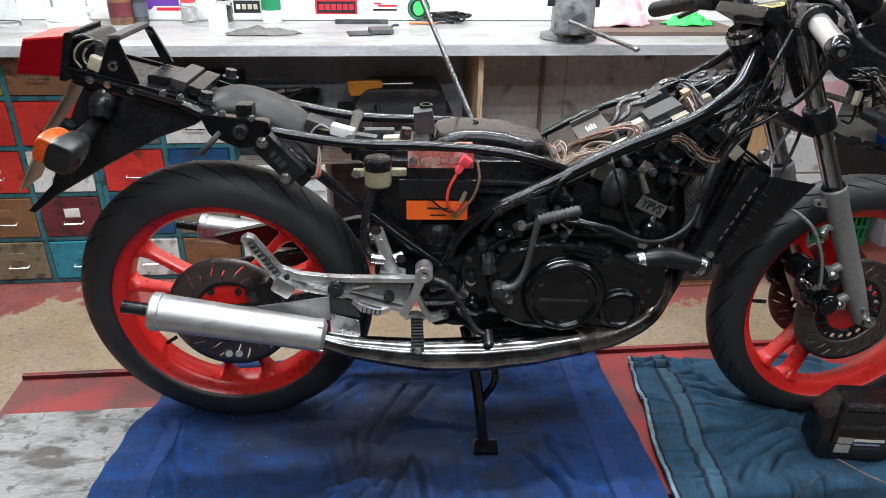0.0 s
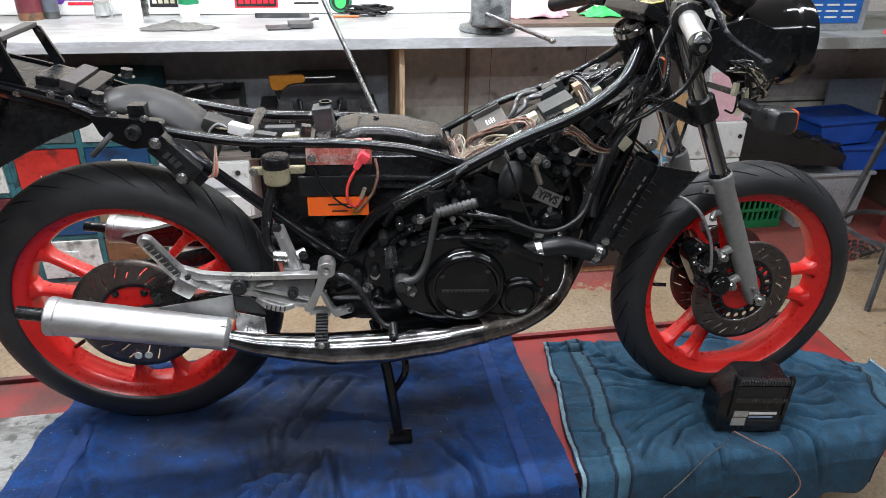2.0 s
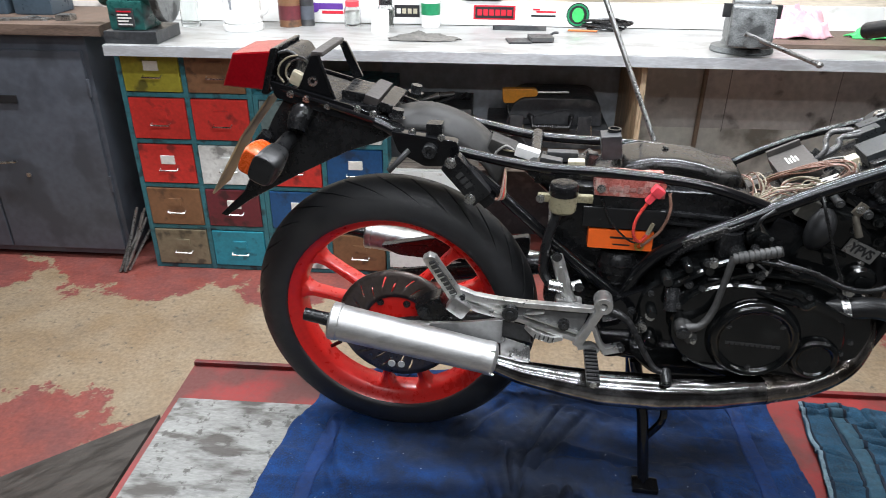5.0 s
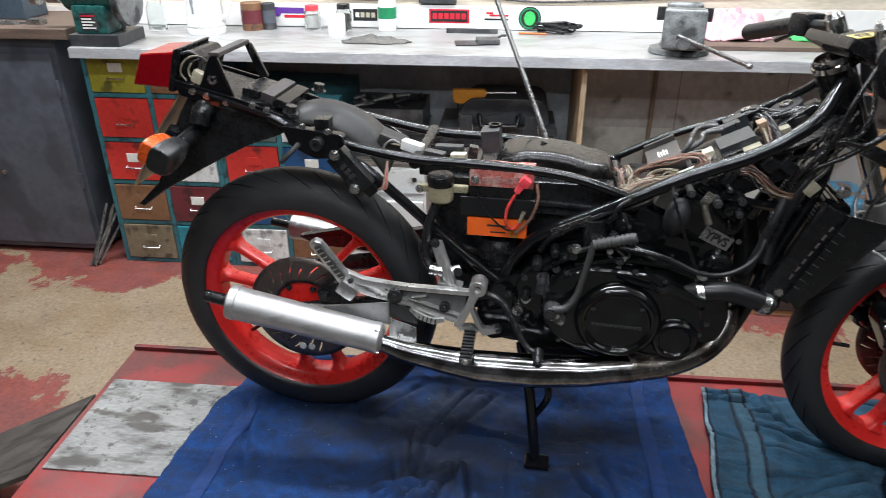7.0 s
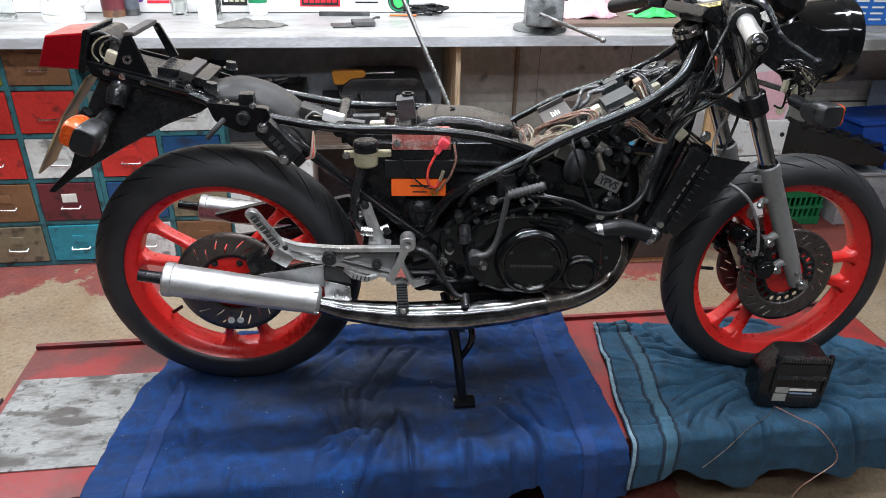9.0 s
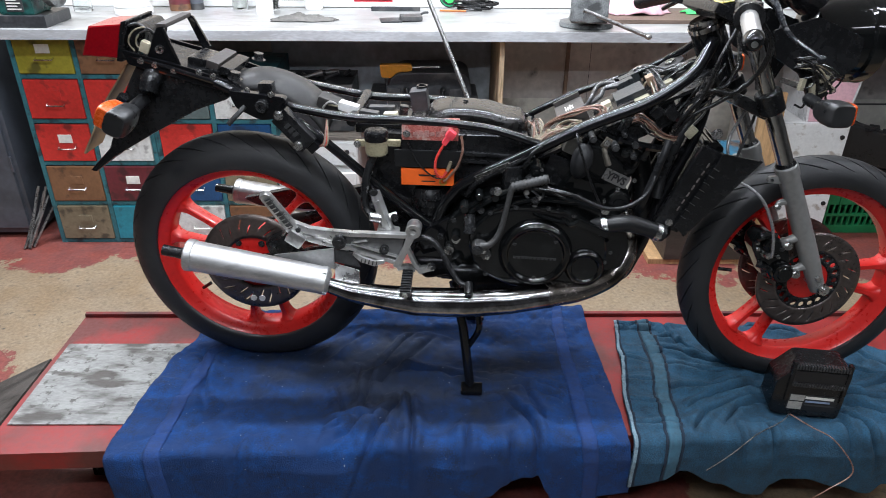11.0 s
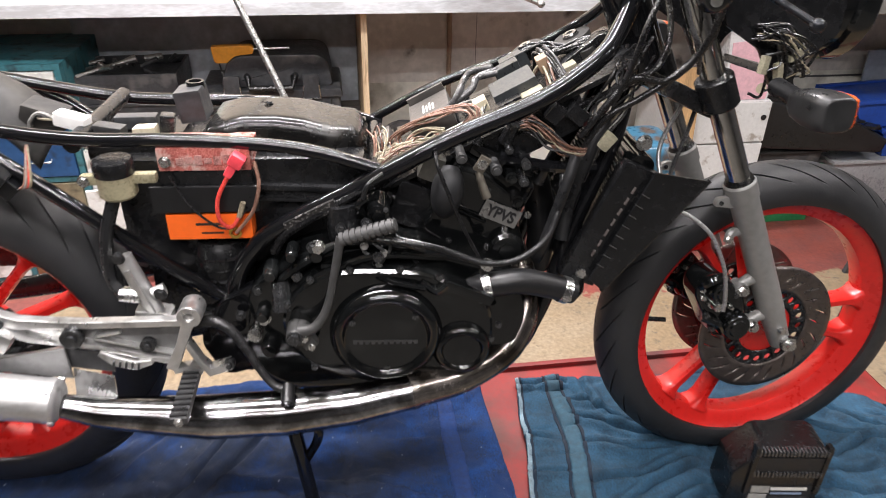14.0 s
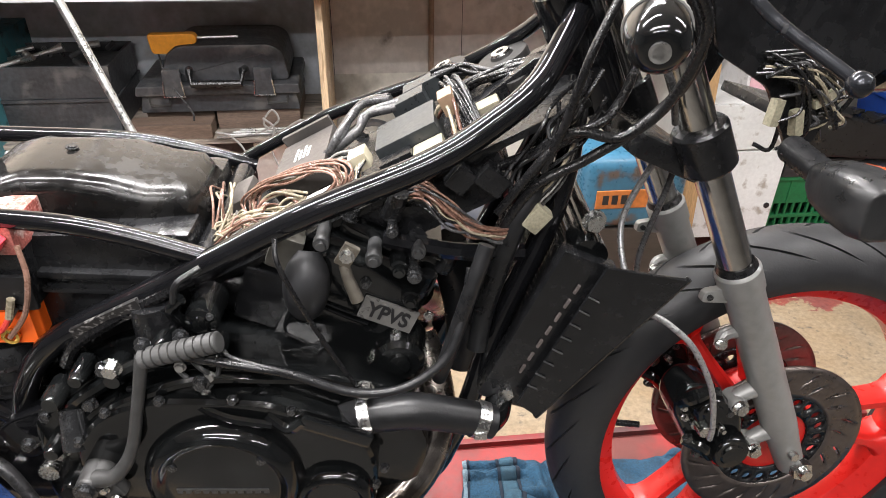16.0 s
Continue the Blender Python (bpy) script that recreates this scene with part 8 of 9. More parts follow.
sweep(bm, [(0.07, -0.12, 0.73), (0.052, -0.135, 0.712), (0.035, -0.14, 0.695)], 0.0055, 8)
part("helmet_hook", bm, FOOT_GREY, sidep, "short steel hook")
bm = B()
box(bm, 0.10, 0.13, -0.11, -0.08, 0.755, 0.778, 0.003)
part("black_block", bm, MATT_BLACK, tail)
# inner mudguard: a crowned shell
bm = B()
line = catmull([Vector((0.012, 0, 0.772)), Vector((0.085, 0, 0.785)), Vector((0.160, 0, 0.764)), Vector((0.212, 0, 0.725)), Vector((0.245, 0, 0.680))], 6)
rows = []
for p in line:
    rows.append([bm.verts.new((p.x - 0.012 * (v / 8) ** 2, 0.072 * v / 8, p.z - 0.030 * (abs(v) / 8) ** 2.5)) for v in range(-8, 9)])
for a, c in zip(rows, rows[1:]):
    for k in range(16):
        bm.faces.new((a[k], a[k + 1], c[k + 1], c[k]))
mg = part("inner_mudguard", bm, GREY_PLASTIC, bike, "dusty grey inner mudguard", angle=60)
so = mg.modifiers.new("thickness", "SOLIDIFY")
so.thickness = 0.004
# regulator hanging on its leads
reg = assembly("regulator", "dark finned regulator hanging from a bolt")
bm = B()
box(bm, -0.046, 0.046, -0.014, 0.014, -0.021, 0.021, 0.004, pose(0.180, -0.138, 0.688, 0, 48, 0))
part("case", bm, MATT_BLACK, reg)
bm = B()
for k in range(3):
    box(bm, -0.02 + 0.012 * k, -0.012 + 0.012 * k, -0.0152, -0.014, -0.008, 0.006, 0, pose(0.180, -0.138, 0.688, 0, 48, 0))
part("stamped_mark", bm, FOOT_GREY, reg)
bolts("hanger_bolt", [(0.152, -0.152, 0.722), (0.188, -0.152, 0.655)], 0.008, 0.008, BOLT, reg)
bm = B()
obox(bm, (0.215, -0.135, 0.653), (0.030, 0.020, 0.026), 0, 48, 0, 0.003)
part("plug", bm, GLOSS_BLACK, reg)
for k in range(5):
    bm = B()
    sweep(bm, [(0.222, -0.135 + 0.003 * k, 0.648), (0.240 + 0.002 * k, -0.140, 0.655), (0.246 + 0.001 * k, -0.132, 0.680), (0.248, -0.12, 0.705)], 0.0022, 6)
    part("lead", bm, WIRES[(3, 4, 3, 5, 0)[k]], reg)


# ---------------------------------------------------------------- on the bench
def flat_mark(name, x0, x1, z0, z1, material, parent, lift=0.0, label="", bevel=0.0):
    """A thin sticker on the upstand board."""
    y = WALL_Y - 0.0225 - lift
    bm = B()
    box(bm, x0, x1, y - 0.0008, y, z0, z1, bevel)
    return part(name, bm, material, parent, label, False)


def round_mark(name, x, z, r, material, parent, lift=0.0, squash=1.0, label=""):
    y = WALL_Y - 0.0225 - lift
    bm = B()
    lathe(bm, [(0, -0.0008), (r, -0.0008), (r, 0)], (0, 0, 0), "y", 40)
    ob = part(name, bm, material, parent, label)
    ob.matrix_basis = Matrix.Translation((x, y, z)) @ Matrix.Diagonal((1, 1, squash, 1))
    return ob


def sticker(label):
    return thing("sticker", label, "sticker", group="stickers on the upstand")


st = sticker("red rectangular sticker with pale border on white board")
flat_mark("field", 0.118, 0.290, 0.676, 0.732, RED_INK, st)
flat_mark("inner_field", 0.126, 0.282, 0.682, 0.726, BLACK_INK, st, 0.001)
for k in range(6):
    flat_mark("block", 0.134 + k * 0.0245, 0.153 + k * 0.0245, 0.692, 0.716, RED_INK, st, 0.002)
st = sticker("round black sticker with bright green centre")
round_mark("ring", 0.545, 0.700, 0.047, BLACK_INK, st)
round_mark("rim", 0.545, 0.700, 0.043, DARK_GREEN_INK, st, 0.001)
round_mark("field", 0.545, 0.700, 0.036, BLACK_INK, st, 0.002)
round_mark("centre", 0.545, 0.700, 0.024, GREEN_INK, st, 0.003, 1.2)
st = sticker("small red and grey printed strip sticker")
for k, (a, b_, z) in enumerate(((0.375, 0.455, 0.706), (0.355, 0.455, 0.690), (0.36, 0.39, 0.715))):
    flat_mark("bar", a, b_, z, z + 0.007, RED_INK if k != 1 else BLACK_INK, st)
st = sticker("black rectangular sticker with pale print")
flat_mark("field", -0.210, -0.105, 0.680, 0.728, BLACK_INK, st)
for k in range(4):
    flat_mark("bar", -0.200 + k * 0.023, -0.184 + k * 0.023, 0.694, 0.714, CARD if k == 0 else CREAM, st, 0.001)
st = sticker("purple and red printed sticker on white board")
flat_mark("upper_bar", -0.545, -0.425, 0.706, 0.730, PURPLE_INK, st)
flat_mark("lower_bar", -0.515, -0.425, 0.688, 0.700, RED_INK, st)
round_mark("swirl", -0.545, 0.712, 0.020, PURPLE_INK, st, 0.001)
st = sticker("white oval sticker with dark print")
round_mark("field", -0.660, 0.706, 0.042, CARD, st, 0.0, 0.85)
flat_mark("bar", -0.690, -0.632, 0.700, 0.716, BLACK_INK, st, 0.001)


def jar(x, y, r, h, label, lid=None, glass=CLEAR, fill=None, band=None):
    j = thing("jar", label, "jar", pose(x, y, BENCH_Z))
    bm = B()
    t = 0.003
    lathe(bm, [(0, 0), (r * 0.92, 0), (r, 0.006), (r, h * 0.80), (r * 0.78, h * 0.92), (r * 0.78, h), (r * 0.78 - t, h), (r * 0.78 - t, h * 0.92), (r - t, h * 0.80), (r - t, 0.010), (0, 0.006)], axis="z", n=32)
    part("body", bm, glass, j)
    if fill:
        bm = B()
        lathe(bm, [(0, 0.007), (r - 0.004, 0.011), (r - 0.004, h * 0.7), (0, h * 0.7)], axis="z", n=28)
        part("contents", bm, fill, j)
    if lid:
        bm = B()
        lathe(bm, [(0, h + 0.014), (r * 0.80, h + 0.014), (r * 0.84, h + 0.011), (r * 0.84, h - 0.006), (r * 0.8, h - 0.006)], axis="z", n=32)
        part("lid", bm, lid, j)
    return j


jar(-1.03, 1.53, 0.038, 0.115, "empty clear glass jar")
jar(-0.375, 1.60, 0.034, 0.085, "glass jar of pale powder with red lid", RED_RUBBER, fill=WHITE_PL)
jar(-0.235, 1.585, 0.033, 0.095, "glass jar with dull metal lid", DARK_BOLT, fill=GREY_CLOTH)


def tin(x, y, r, h, material, label, band=None, cat="tin"):
    t = thing("tin", label, cat, pose(x, y, BENCH_Z))
    bm = B()
    lathe(bm, [(0, 0), (r, 0), (r * 1.02, 0.002), (r, 0.005), (r, h - 0.005), (r * 1.02, h - 0.002), (r * 0.97, h), (r * 0.94, h - 0.004), (0, h - 0.004)], axis="z", n=32)
    part("body", bm, material, t)
    if band:
        bm = B()
        lathe(bm, [(r + 0.0006, h * 0.25), (r + 0.0006, h * 0.75)], axis="z", n=32)
        part("label", bm, band, t, "printed paper label")
    return t


tin(-0.565, 1.60, 0.030, 0.105, CASE_BLACK, "dark grey spray tin", DARK_STEEL)
tin(-0.245, 1.49, 0.036, 0.080, WHITE_PL, "plain white plastic tub", cat="tub")
tin(-0.63, 1.58, 0.045, 0.11, DRAWER["brown"], "brown printed tin on the bench", DRAWER["maroon"])
bt = thing("bottle", "white plastic bottle with green label", "bottle", pose(-0.055, 1.615, BENCH_Z))
bm = B()
lathe(bm, [(0, 0), (0.036, 0), (0.038, 0.004), (0.038, 0.11), (0.030, 0.135), (0.017, 0.15), (0.016, 0.175), (0, 0.175)], axis="z", n=32)
part("body", bm, WHITE_PL, bt)
bm = B()
lathe(bm, [(0.0386, 0.05), (0.0386, 0.095)], axis="z", n=32)
part("label", bm, DARK_GREEN_INK, bt, "green printed label")

kt = thing("kettle", "white plastic electric kettle", "kettle", pose(-0.795, 1.485, BENCH_Z))
bm = B()
lathe(bm, [(0, 0), (0.076, 0), (0.078, 0.004), (0.078, 0.022), (0.073, 0.026), (0.073, 0.03), (0.078, 0.034), (0.066, 0.22), (0.058, 0.235), (0, 0.24)], axis="z", n=40)
part("body", bm, WHITE_PL, kt)
bm = B()
sweep(bm, [(0.062, -0.01, 0.21), (0.105, -0.015, 0.205), (0.118, -0.015, 0.15), (0.10, -0.012, 0.08), (0.072, -0.01, 0.06)], 0.012, 12)
part("handle", bm, WHITE_PL, kt)
bm = B()
obox(bm, (-0.02, -0.0715, 0.125), (0.010, 0.008, 0.12), 5, 0, -16, 0.002)
part("water_gauge", bm, mat("grey_gauge", (0.3, 0.31, 0.33), 0.3), kt, "grey water gauge strip")


def cloth_heap(name, label, cat, x, y, z, sx, sy, sz, material, seed, n=44):
    """A crumpled cloth: a dome of folded cloth with a ragged foot."""
    bm = B()
    rows = []
    for i in range(n + 1):
        row = []
        for j in range(n + 1):
            u, v = 2 * i / n - 1, 2 * j / n - 1
            rr = math.hypot(u, v)
            edge = 1 + 0.22 * noise.noise(Vector((u * 2.2, v * 2.2, seed)))
            h = max(0.0, 1 - (rr / 1.05) ** 2.4)
            f = abs(noise.noise(Vector((u * 2.6 + seed, v * 2.6, seed))))
            g = abs(noise.noise(Vector((u * 5.5, v * 5.5 + seed, seed + 3))))
            zz = sz * h * (0.50 + 0.70 * f + 0.28 * g) + 0.003
            row.append(bm.verts.new((sx * u * edge + 0.25 * sx * noise.noise(Vector((u * 3, v * 3, seed + 7))) * h, sy * v * edge, zz)))
        rows.append(row)
    for i in range(n):
        for j in range(n):
            if math.hypot(2 * (i + 0.5) / n - 1, 2 * (j + 0.5) / n - 1) < 1.06:
                bm.faces.new((rows[i][j], rows[i + 1][j], rows[i + 1][j + 1], rows[i][j + 1]))
    bmesh.ops.delete(bm, geom=[v for v in bm.verts if not v.link_faces], context="VERTS")
    ob = part(name, bm, material, None, label, angle=80, category=cat)
    ob.matrix_basis = pose(x, y, z)
    so = ob.modifiers.new("thickness", "SOLIDIFY")
    so.thickness = 0.003
    return ob


cloth_heap("pink_towel", "crumpled pale pink towel on the bench", "towel", 1.33, 1.50, BENCH_Z + 0.016, 0.15, 0.11, 0.11, PINK_CLOTH, 4.2)
cloth_heap("green_glove", "crumpled bright green work glove", "glove", 1.64, 1.46, BENCH_Z + 0.016, 0.10, 0.05, 0.05, GREEN_INK, 6.1)
cloth_heap("grey_pouch", "limp dark grey cloth pouch", "pouch", -0.06, 1.335, BENCH_Z, 0.125, 0.040, 0.026, GREY_CLOTH, 2.3)
bm = B()
box(bm, 1.18, 1.80, 1.30, 1.60, BENCH_Z, BENCH_Z + 0.016, 0.003)
part("bench_board", bm, DARK_WOOD, None, "dark stained board lying on the bench", category="board")
wl = thing("notebook", "open black notebook with strap", "notebook", pose(0.34, 1.345, BENCH_Z, 0, 0, 8))
bm = B()
box(bm, -0.085, 0.0, -0.045, 0.045, 0, 0.006, 0.002)
part("cover", bm, CASE_BLACK, wl)
bm = B()
box(bm, -0.002, 0.085, -0.035, 0.045, 0.004, 0.020, 0.003)
part("pages", bm, CASE_BLACK, wl)
bm = B()
sweep(bm, [(0.08, 0.03, 0.015), (0.10, 0.045, 0.022), (0.118, 0.06, 0.02)], 0.005, 8)
part("strap", bm, CASE_BLACK, wl)
bm = B()
box(bm, 0.20, 0.415, 1.565, 1.585, BENCH_Z, BENCH_Z + 0.018, 0.004)
part("black_strip", bm, CASE_BLACK, None, "black rubber strip lying on bench", category="strip")
cl = thing("cable_coil", "small heap of coiled black cable", "cable")
random.seed(8)
for k in range(7):
    bm = B()
    c_ = Vector((0.66 + random.uniform(-0.03, 0.03), 1.60, BENCH_Z + 0.008 + 0.005 * k))
    sweep(bm, [c_ + Vector((0.075 * math.cos(a) * random.uniform(0.8, 1.1), 0.028 * math.sin(a), 0.004 * math.sin(a * 2))) for a in (k + q * 0.9 for q in range(7))], 0.005, 6)
    part("loop", bm, WIRES[1], cl)
bm = B()
sweep(bm, [(0.50, 1.565, BENCH_Z + 0.005), (0.615, 1.555, BENCH_Z + 0.005)], 0.0045, 6, smooth=False)
part("pencil", bm, mat("orange_wood_pencil", (0.55, 0.16, 0.04), 0.5), None, "short orange wooden pencil on bench", category="pencil")

# vice
vice = thing("bench_vice", "heavy grimy cast iron bench vice", "vice", pose(1.075, 1.215, BENCH_Z, 0, 0, -8) @ Matrix.Diagonal((1.22, 1.0, 1.0, 1)))
bm = B()
lathe(bm, [(0, 0), (0.085, 0), (0.088, 0.006), (0.085, 0.020), (0.060, 0.028), (0.052, 0.050), (0, 0.050)], (0, 0.03, 0), "z", 28)
prism(bm, rounded([(-0.035, 0.03), (0.10, 0.03), (0.115, 0.09), (0.085, 0.125), (0.03, 0.13), (0.02, 0.182), (-0.022, 0.182), (-0.03, 0.12), (-0.035, 0.09)], 0.012), -0.05, 0.05, 0.010, Matrix.Rotation(radians(90), 4, "Z"))
prism(bm, rounded([(-0.110, 0.035), (-0.055, 0.030), (-0.052, 0.10), (-0.058, 0.172), (-0.088, 0.168), (-0.100, 0.10)], 0.010), -0.058, 0.058, 0.010, Matrix.Rotation(radians(90), 4, "Z"))
box(bm, -0.022, 0.022, -0.10, 0.13, 0.048, 0.092, 0.008)
part("body", bm, GRIMY_IRON, vice, "pitted cast iron body", angle=30)
bm = B()
box(bm, -0.078, 0.074, -0.056, -0.040, 0.125, 0.17, 0.003)
part("jaw", bm, FOOT_GREY, vice)
bm = B()
rod(bm, (0.0, -0.05, 0.06), (0.0, -0.125, 0.06), 0.020, 18)
part("screw", bm, GRIMY_IRON, vice)
bm = B()
sweep(bm, [(-0.02, -0.118, 0.085), (0.185, -0.118, -0.005)], 0.0075, 12, smooth=False)
bmesh.ops.create_icosphere(bm, subdivisions=2, radius=0.011, matrix=Matrix.Translation((0.185, -0.118, -0.005)))
part("handle", bm, STEEL, vice, "steel tommy bar")

# bench grinder
gr = thing("bench_grinder", "green enamelled bench grinder with polishing spindle", "grinder", pose(-1.10, 1.235, BENCH_Z + 0.052))
bm = B()
box(bm, -0.098, 0.098, -0.085, 0.12, -0.052, -0.008, 0.004)
part("base_box", bm, CASE_BLACK, gr, "oily dark base box")
bm = B()
box(bm, -0.075, 0.055, -0.07, 0.07, -0.008, 0.095, 0.012)
part("pedestal", bm, GREEN_ENAMEL, gr)
bm = B()
rod(bm, (-0.11, 0, 0.135), (0.075, 0, 0.135), 0.068, 28)
part("motor", bm, GREEN_ENAMEL, gr)
bm = B()
box(bm, -0.045, 0.02, -0.0725, -0.0695, 0.005, 0.07, 0.001)
pl = part("rating_plate", bm, CASE_BLACK, gr, "dark rating plate with pale print")
for k in range(5):
    bm = B()
    box(bm, -0.040, 0.012 - 0.012 * (k % 2), -0.0735, -0.0725, 0.012 + 0.011 * k, 0.017 + 0.011 * k)
    part("print_bar", bm, RED_INK if k == 4 else CARD, pl)
bm = B()
lathe(bm, [(0, 0.088), (0.03, 0.09), (0.092, 0.096), (0.096, 0.10), (0.096, 0.128), (0.09, 0.132), (0, 0.132)], (0, 0, 0.11), "x", 40)
part("wheel_guard", bm, GRIMY_IRON, gr, "grey grinding wheel and guard")
bm = B()
rod(bm, (-0.10, 0, 0.12), (-0.26, 0, 0.12), 0.012, 14)
rod(bm, (-0.15, 0, 0.12), (-0.20, 0, 0.12), 0.026, 20)
rod(bm, (-0.235, 0, 0.12), (-0.26, 0, 0.12), 0.034, 20)
part("spindle", bm, STEEL, gr, "bare steel polishing spindle")

# on the grey cupboard
for k, (x, y, l, a) in enumerate(((-1.74, 1.28, 0.15, 12), (-1.66, 1.31, 0.17, 30), (-1.58, 1.30, 0.14, 8), (-1.50, 1.33, 0.12, -10))):
    sp = thing("spanner", "steel combination spanner on oily wood", "spanner", pose(x, y, 0.70, 0, 0, a), "spanners on the cupboard")
    bm = B()
    box(bm, -l / 2, l / 2, -0.006, 0.006, 0.0, 0.007, 0.002)
    for e in (-1, 1):
        lathe(bm, [(0.008, 0), (0.015, 0), (0.015, 0.008), (0.008, 0.008)], (e * l / 2, 0, 0), "z", 16, closed=True)
    part("body", bm, STEEL, sp)
bm = B()
box(bm, -1.46, -1.40, 1.30, 1.345, 0.70, 0.722, 0.003)
part("steel_block", bm, STEEL, None, "small bright steel block", category="block")
for x, w in ((-1.80, 0.10), (-1.62, 0.11), (-1.99, 0.12)):
    tb = thing("storage_tub", "slate blue plastic tub with pale lid", "tub", pose(x, 1.50, 0.70), "tubs on the cupboard")
    bm = B()
    box(bm, -w * 0.72, w * 0.72, -0.08, 0.08, 0, 0.13, 0.012)
    part("body", bm, mat("slate_blue_plastic", (0.045, 0.065, 0.085), 0.35, var=0.2), tb)
    bm = B()
    box(bm, -w * 0.76, w * 0.76, -0.085, 0.085, 0.13, 0.145, 0.005)
    part("lid", bm, mat("pale_lid", (0.50, 0.53, 0.56), 0.45), tb)
# loose rods between cupboard and drawers
random.seed(3)
for k in range(9):
    bm = B()
    x = -1.325 + random.uniform(-0.03, 0.03)
    sweep(bm, [(x, 1.15 + random.uniform(-0.02, 0.02), FLOOR + 0.006), (x + 0.05 + random.uniform(0, 0.05), 1.232, FLOOR + random.uniform(0.14, 0.27))], 0.006, 8, smooth=False)
    part("steel_rod", bm, STEEL, None, "loose steel rod leaning in the gap", category="rod", group="loose rods")

# wall: socket and cable
so_ = thing("wall_socket", "black double wall socket on the plywood", "socket", pose(0.135, WALL_Y, 0.80))
bm = B()
box(bm, -0.06, 0.10, -0.035, 0, -0.045, 0.05, 0.006)
part("plate", bm, CASE_BLACK, so_)
wc = thing("wall_cable", "grey cable clipped along the plywood", "cable")
bm = B()
sweep(bm, [(-0.55, WALL_Y - 0.006, 0.80), (-0.2, WALL_Y - 0.006, 0.765), (0.08, WALL_Y - 0.006, 0.775)], 0.004, 8)
sweep(bm, [(0.24, WALL_Y - 0.006, 0.79), (0.55, WALL_Y - 0.006, 0.765), (0.8, WALL_Y - 0.006, 0.77), (1.05, WALL_Y - 0.006, 0.78), (1.5, WALL_Y - 0.006, 0.80)], 0.004, 8)
part("cable", bm, WIRES[6], wc)
# slanting rod over the bike, from behind the seat rail to the ceiling
bm = B()
sweep(bm, [(0.590, 0.089, 0.605), (-0.09, 0.626, CEIL)], 0.0055, 12, smooth=False)
part("prop_rod", bm, STEEL, None, "thin steel rod slanting up behind the motorcycle", category="rod")

# ---------------------------------------------------------------- under the bench
SHELF = 0.19
tt = thing("tool_tray", "black plastic tool box heaped with sockets and ratchets", "tool box", pose(-0.06, 1.30, SHELF))
bm = B()
box(bm, -0.19, 0.19, 0, 0.26, 0.004, 0.10, 0.006)
part("box", bm, CASE_BLACK, tt)
for x0_, x1_, y0_, y1_, z0_, z1_, nm in ((-0.195, 0.195, -0.006, 0.266, 0.101, 0.110, "rim"), (-0.19, 0.19, 0, 0.012, 0.111, 0.205, "tray_side"), (-0.19, 0.19, 0.25, 0.26, 0.111, 0.205, "tray_side"),
                                         (-0.19, -0.18, 0.0125, 0.2495, 0.111, 0.205, "tray_side"), (0.18, 0.19, 0.0125, 0.2495, 0.111, 0.205, "tray_side"), (-0.179, 0.179, 0.013, 0.249, 0.17, 0.178, "tray_floor")):
    bm = B()
    box(bm, x0_, x1_, y0_, y1_, z0_, z1_, 0.002)
    part(nm, bm, CASE_BLACK, tt)
for k in range(14):
    bm = B()
    p = Vector((random.uniform(-0.15, 0.15), random.uniform(0.02, 0.2), 0.19 + random.uniform(0, 0.025)))
    q = p + Vector((random.uniform(-0.06, 0.06), random.uniform(-0.03, 0.03), random.uniform(0.0, 0.025)))
    rod(bm, p, q, random.uniform(0.005, 0.011), 10)
    part("socket_tool", bm, STEEL if k % 3 else CASE_BLACK, tt)
bm = B()
sweep(bm, [(-0.12, 0.0, 0.205), (0.02, 0.05, 0.235), (0.06, 0.06, 0.245)], [0.006, 0.007, 0.014], 10, smooth=False)
part("ratchet", bm, STEEL, tt, "bright steel ratchet")
tc = thing("tool_case", "dusty black plastic tool case with latches", "tool case", pose(0.43, 1.30, SHELF + 0.06))
bm = B()
prism(bm, rounded([(-0.235, 0.0), (0.235, 0.0), (0.225, 0.055), (-0.225, 0.055)], 0.01), 0.0, 0.26, 0.006)
part("base", bm, CASE_BLACK, tc)
bm = B()
prism(bm, rounded([(-0.24, 0.055), (0.24, 0.055), (0.235, 0.085), (-0.235, 0.085)], 0.008), -0.012, 0.26, 0.005)
part("rim", bm, CASE_BLACK, tc)
bm = B()
prism(bm, rounded([(-0.17, 0.085), (0.21, 0.085), (0.195, 0.175), (0.16, 0.195), (-0.10, 0.195), (-0.14, 0.17)], 0.02), 0.02, 0.25, 0.012)
part("lid", bm, CASE_BLACK, tc)
bm = B()
sweep(bm, [(-0.075, 0.0, 0.13), (-0.07, -0.03, 0.135), (-0.065, -0.042, 0.10), (0.075, -0.042, 0.10), (0.08, -0.03, 0.135), (0.085, 0.0, 0.13)], 0.011, 10, smooth=False)
part("handle", bm, HOSE, tc, "black grip handle")
for x in (-0.125, 0.135):
    bm = B()
    box(bm, x - 0.026, x + 0.026, -0.018, -0.002, 0.055, 0.135, 0.004)
    lt = part("latch", bm, CASE_BLACK, tc)
    bm = B()
    sweep(bm, [(x - 0.026, -0.02, 0.10), (x - 0.030, -0.02, 0.055), (x + 0.030, -0.02, 0.055), (x + 0.026, -0.02, 0.10)], 0.0025, 6, smooth=False)
    part("latch_wire", bm, BOLT, lt)
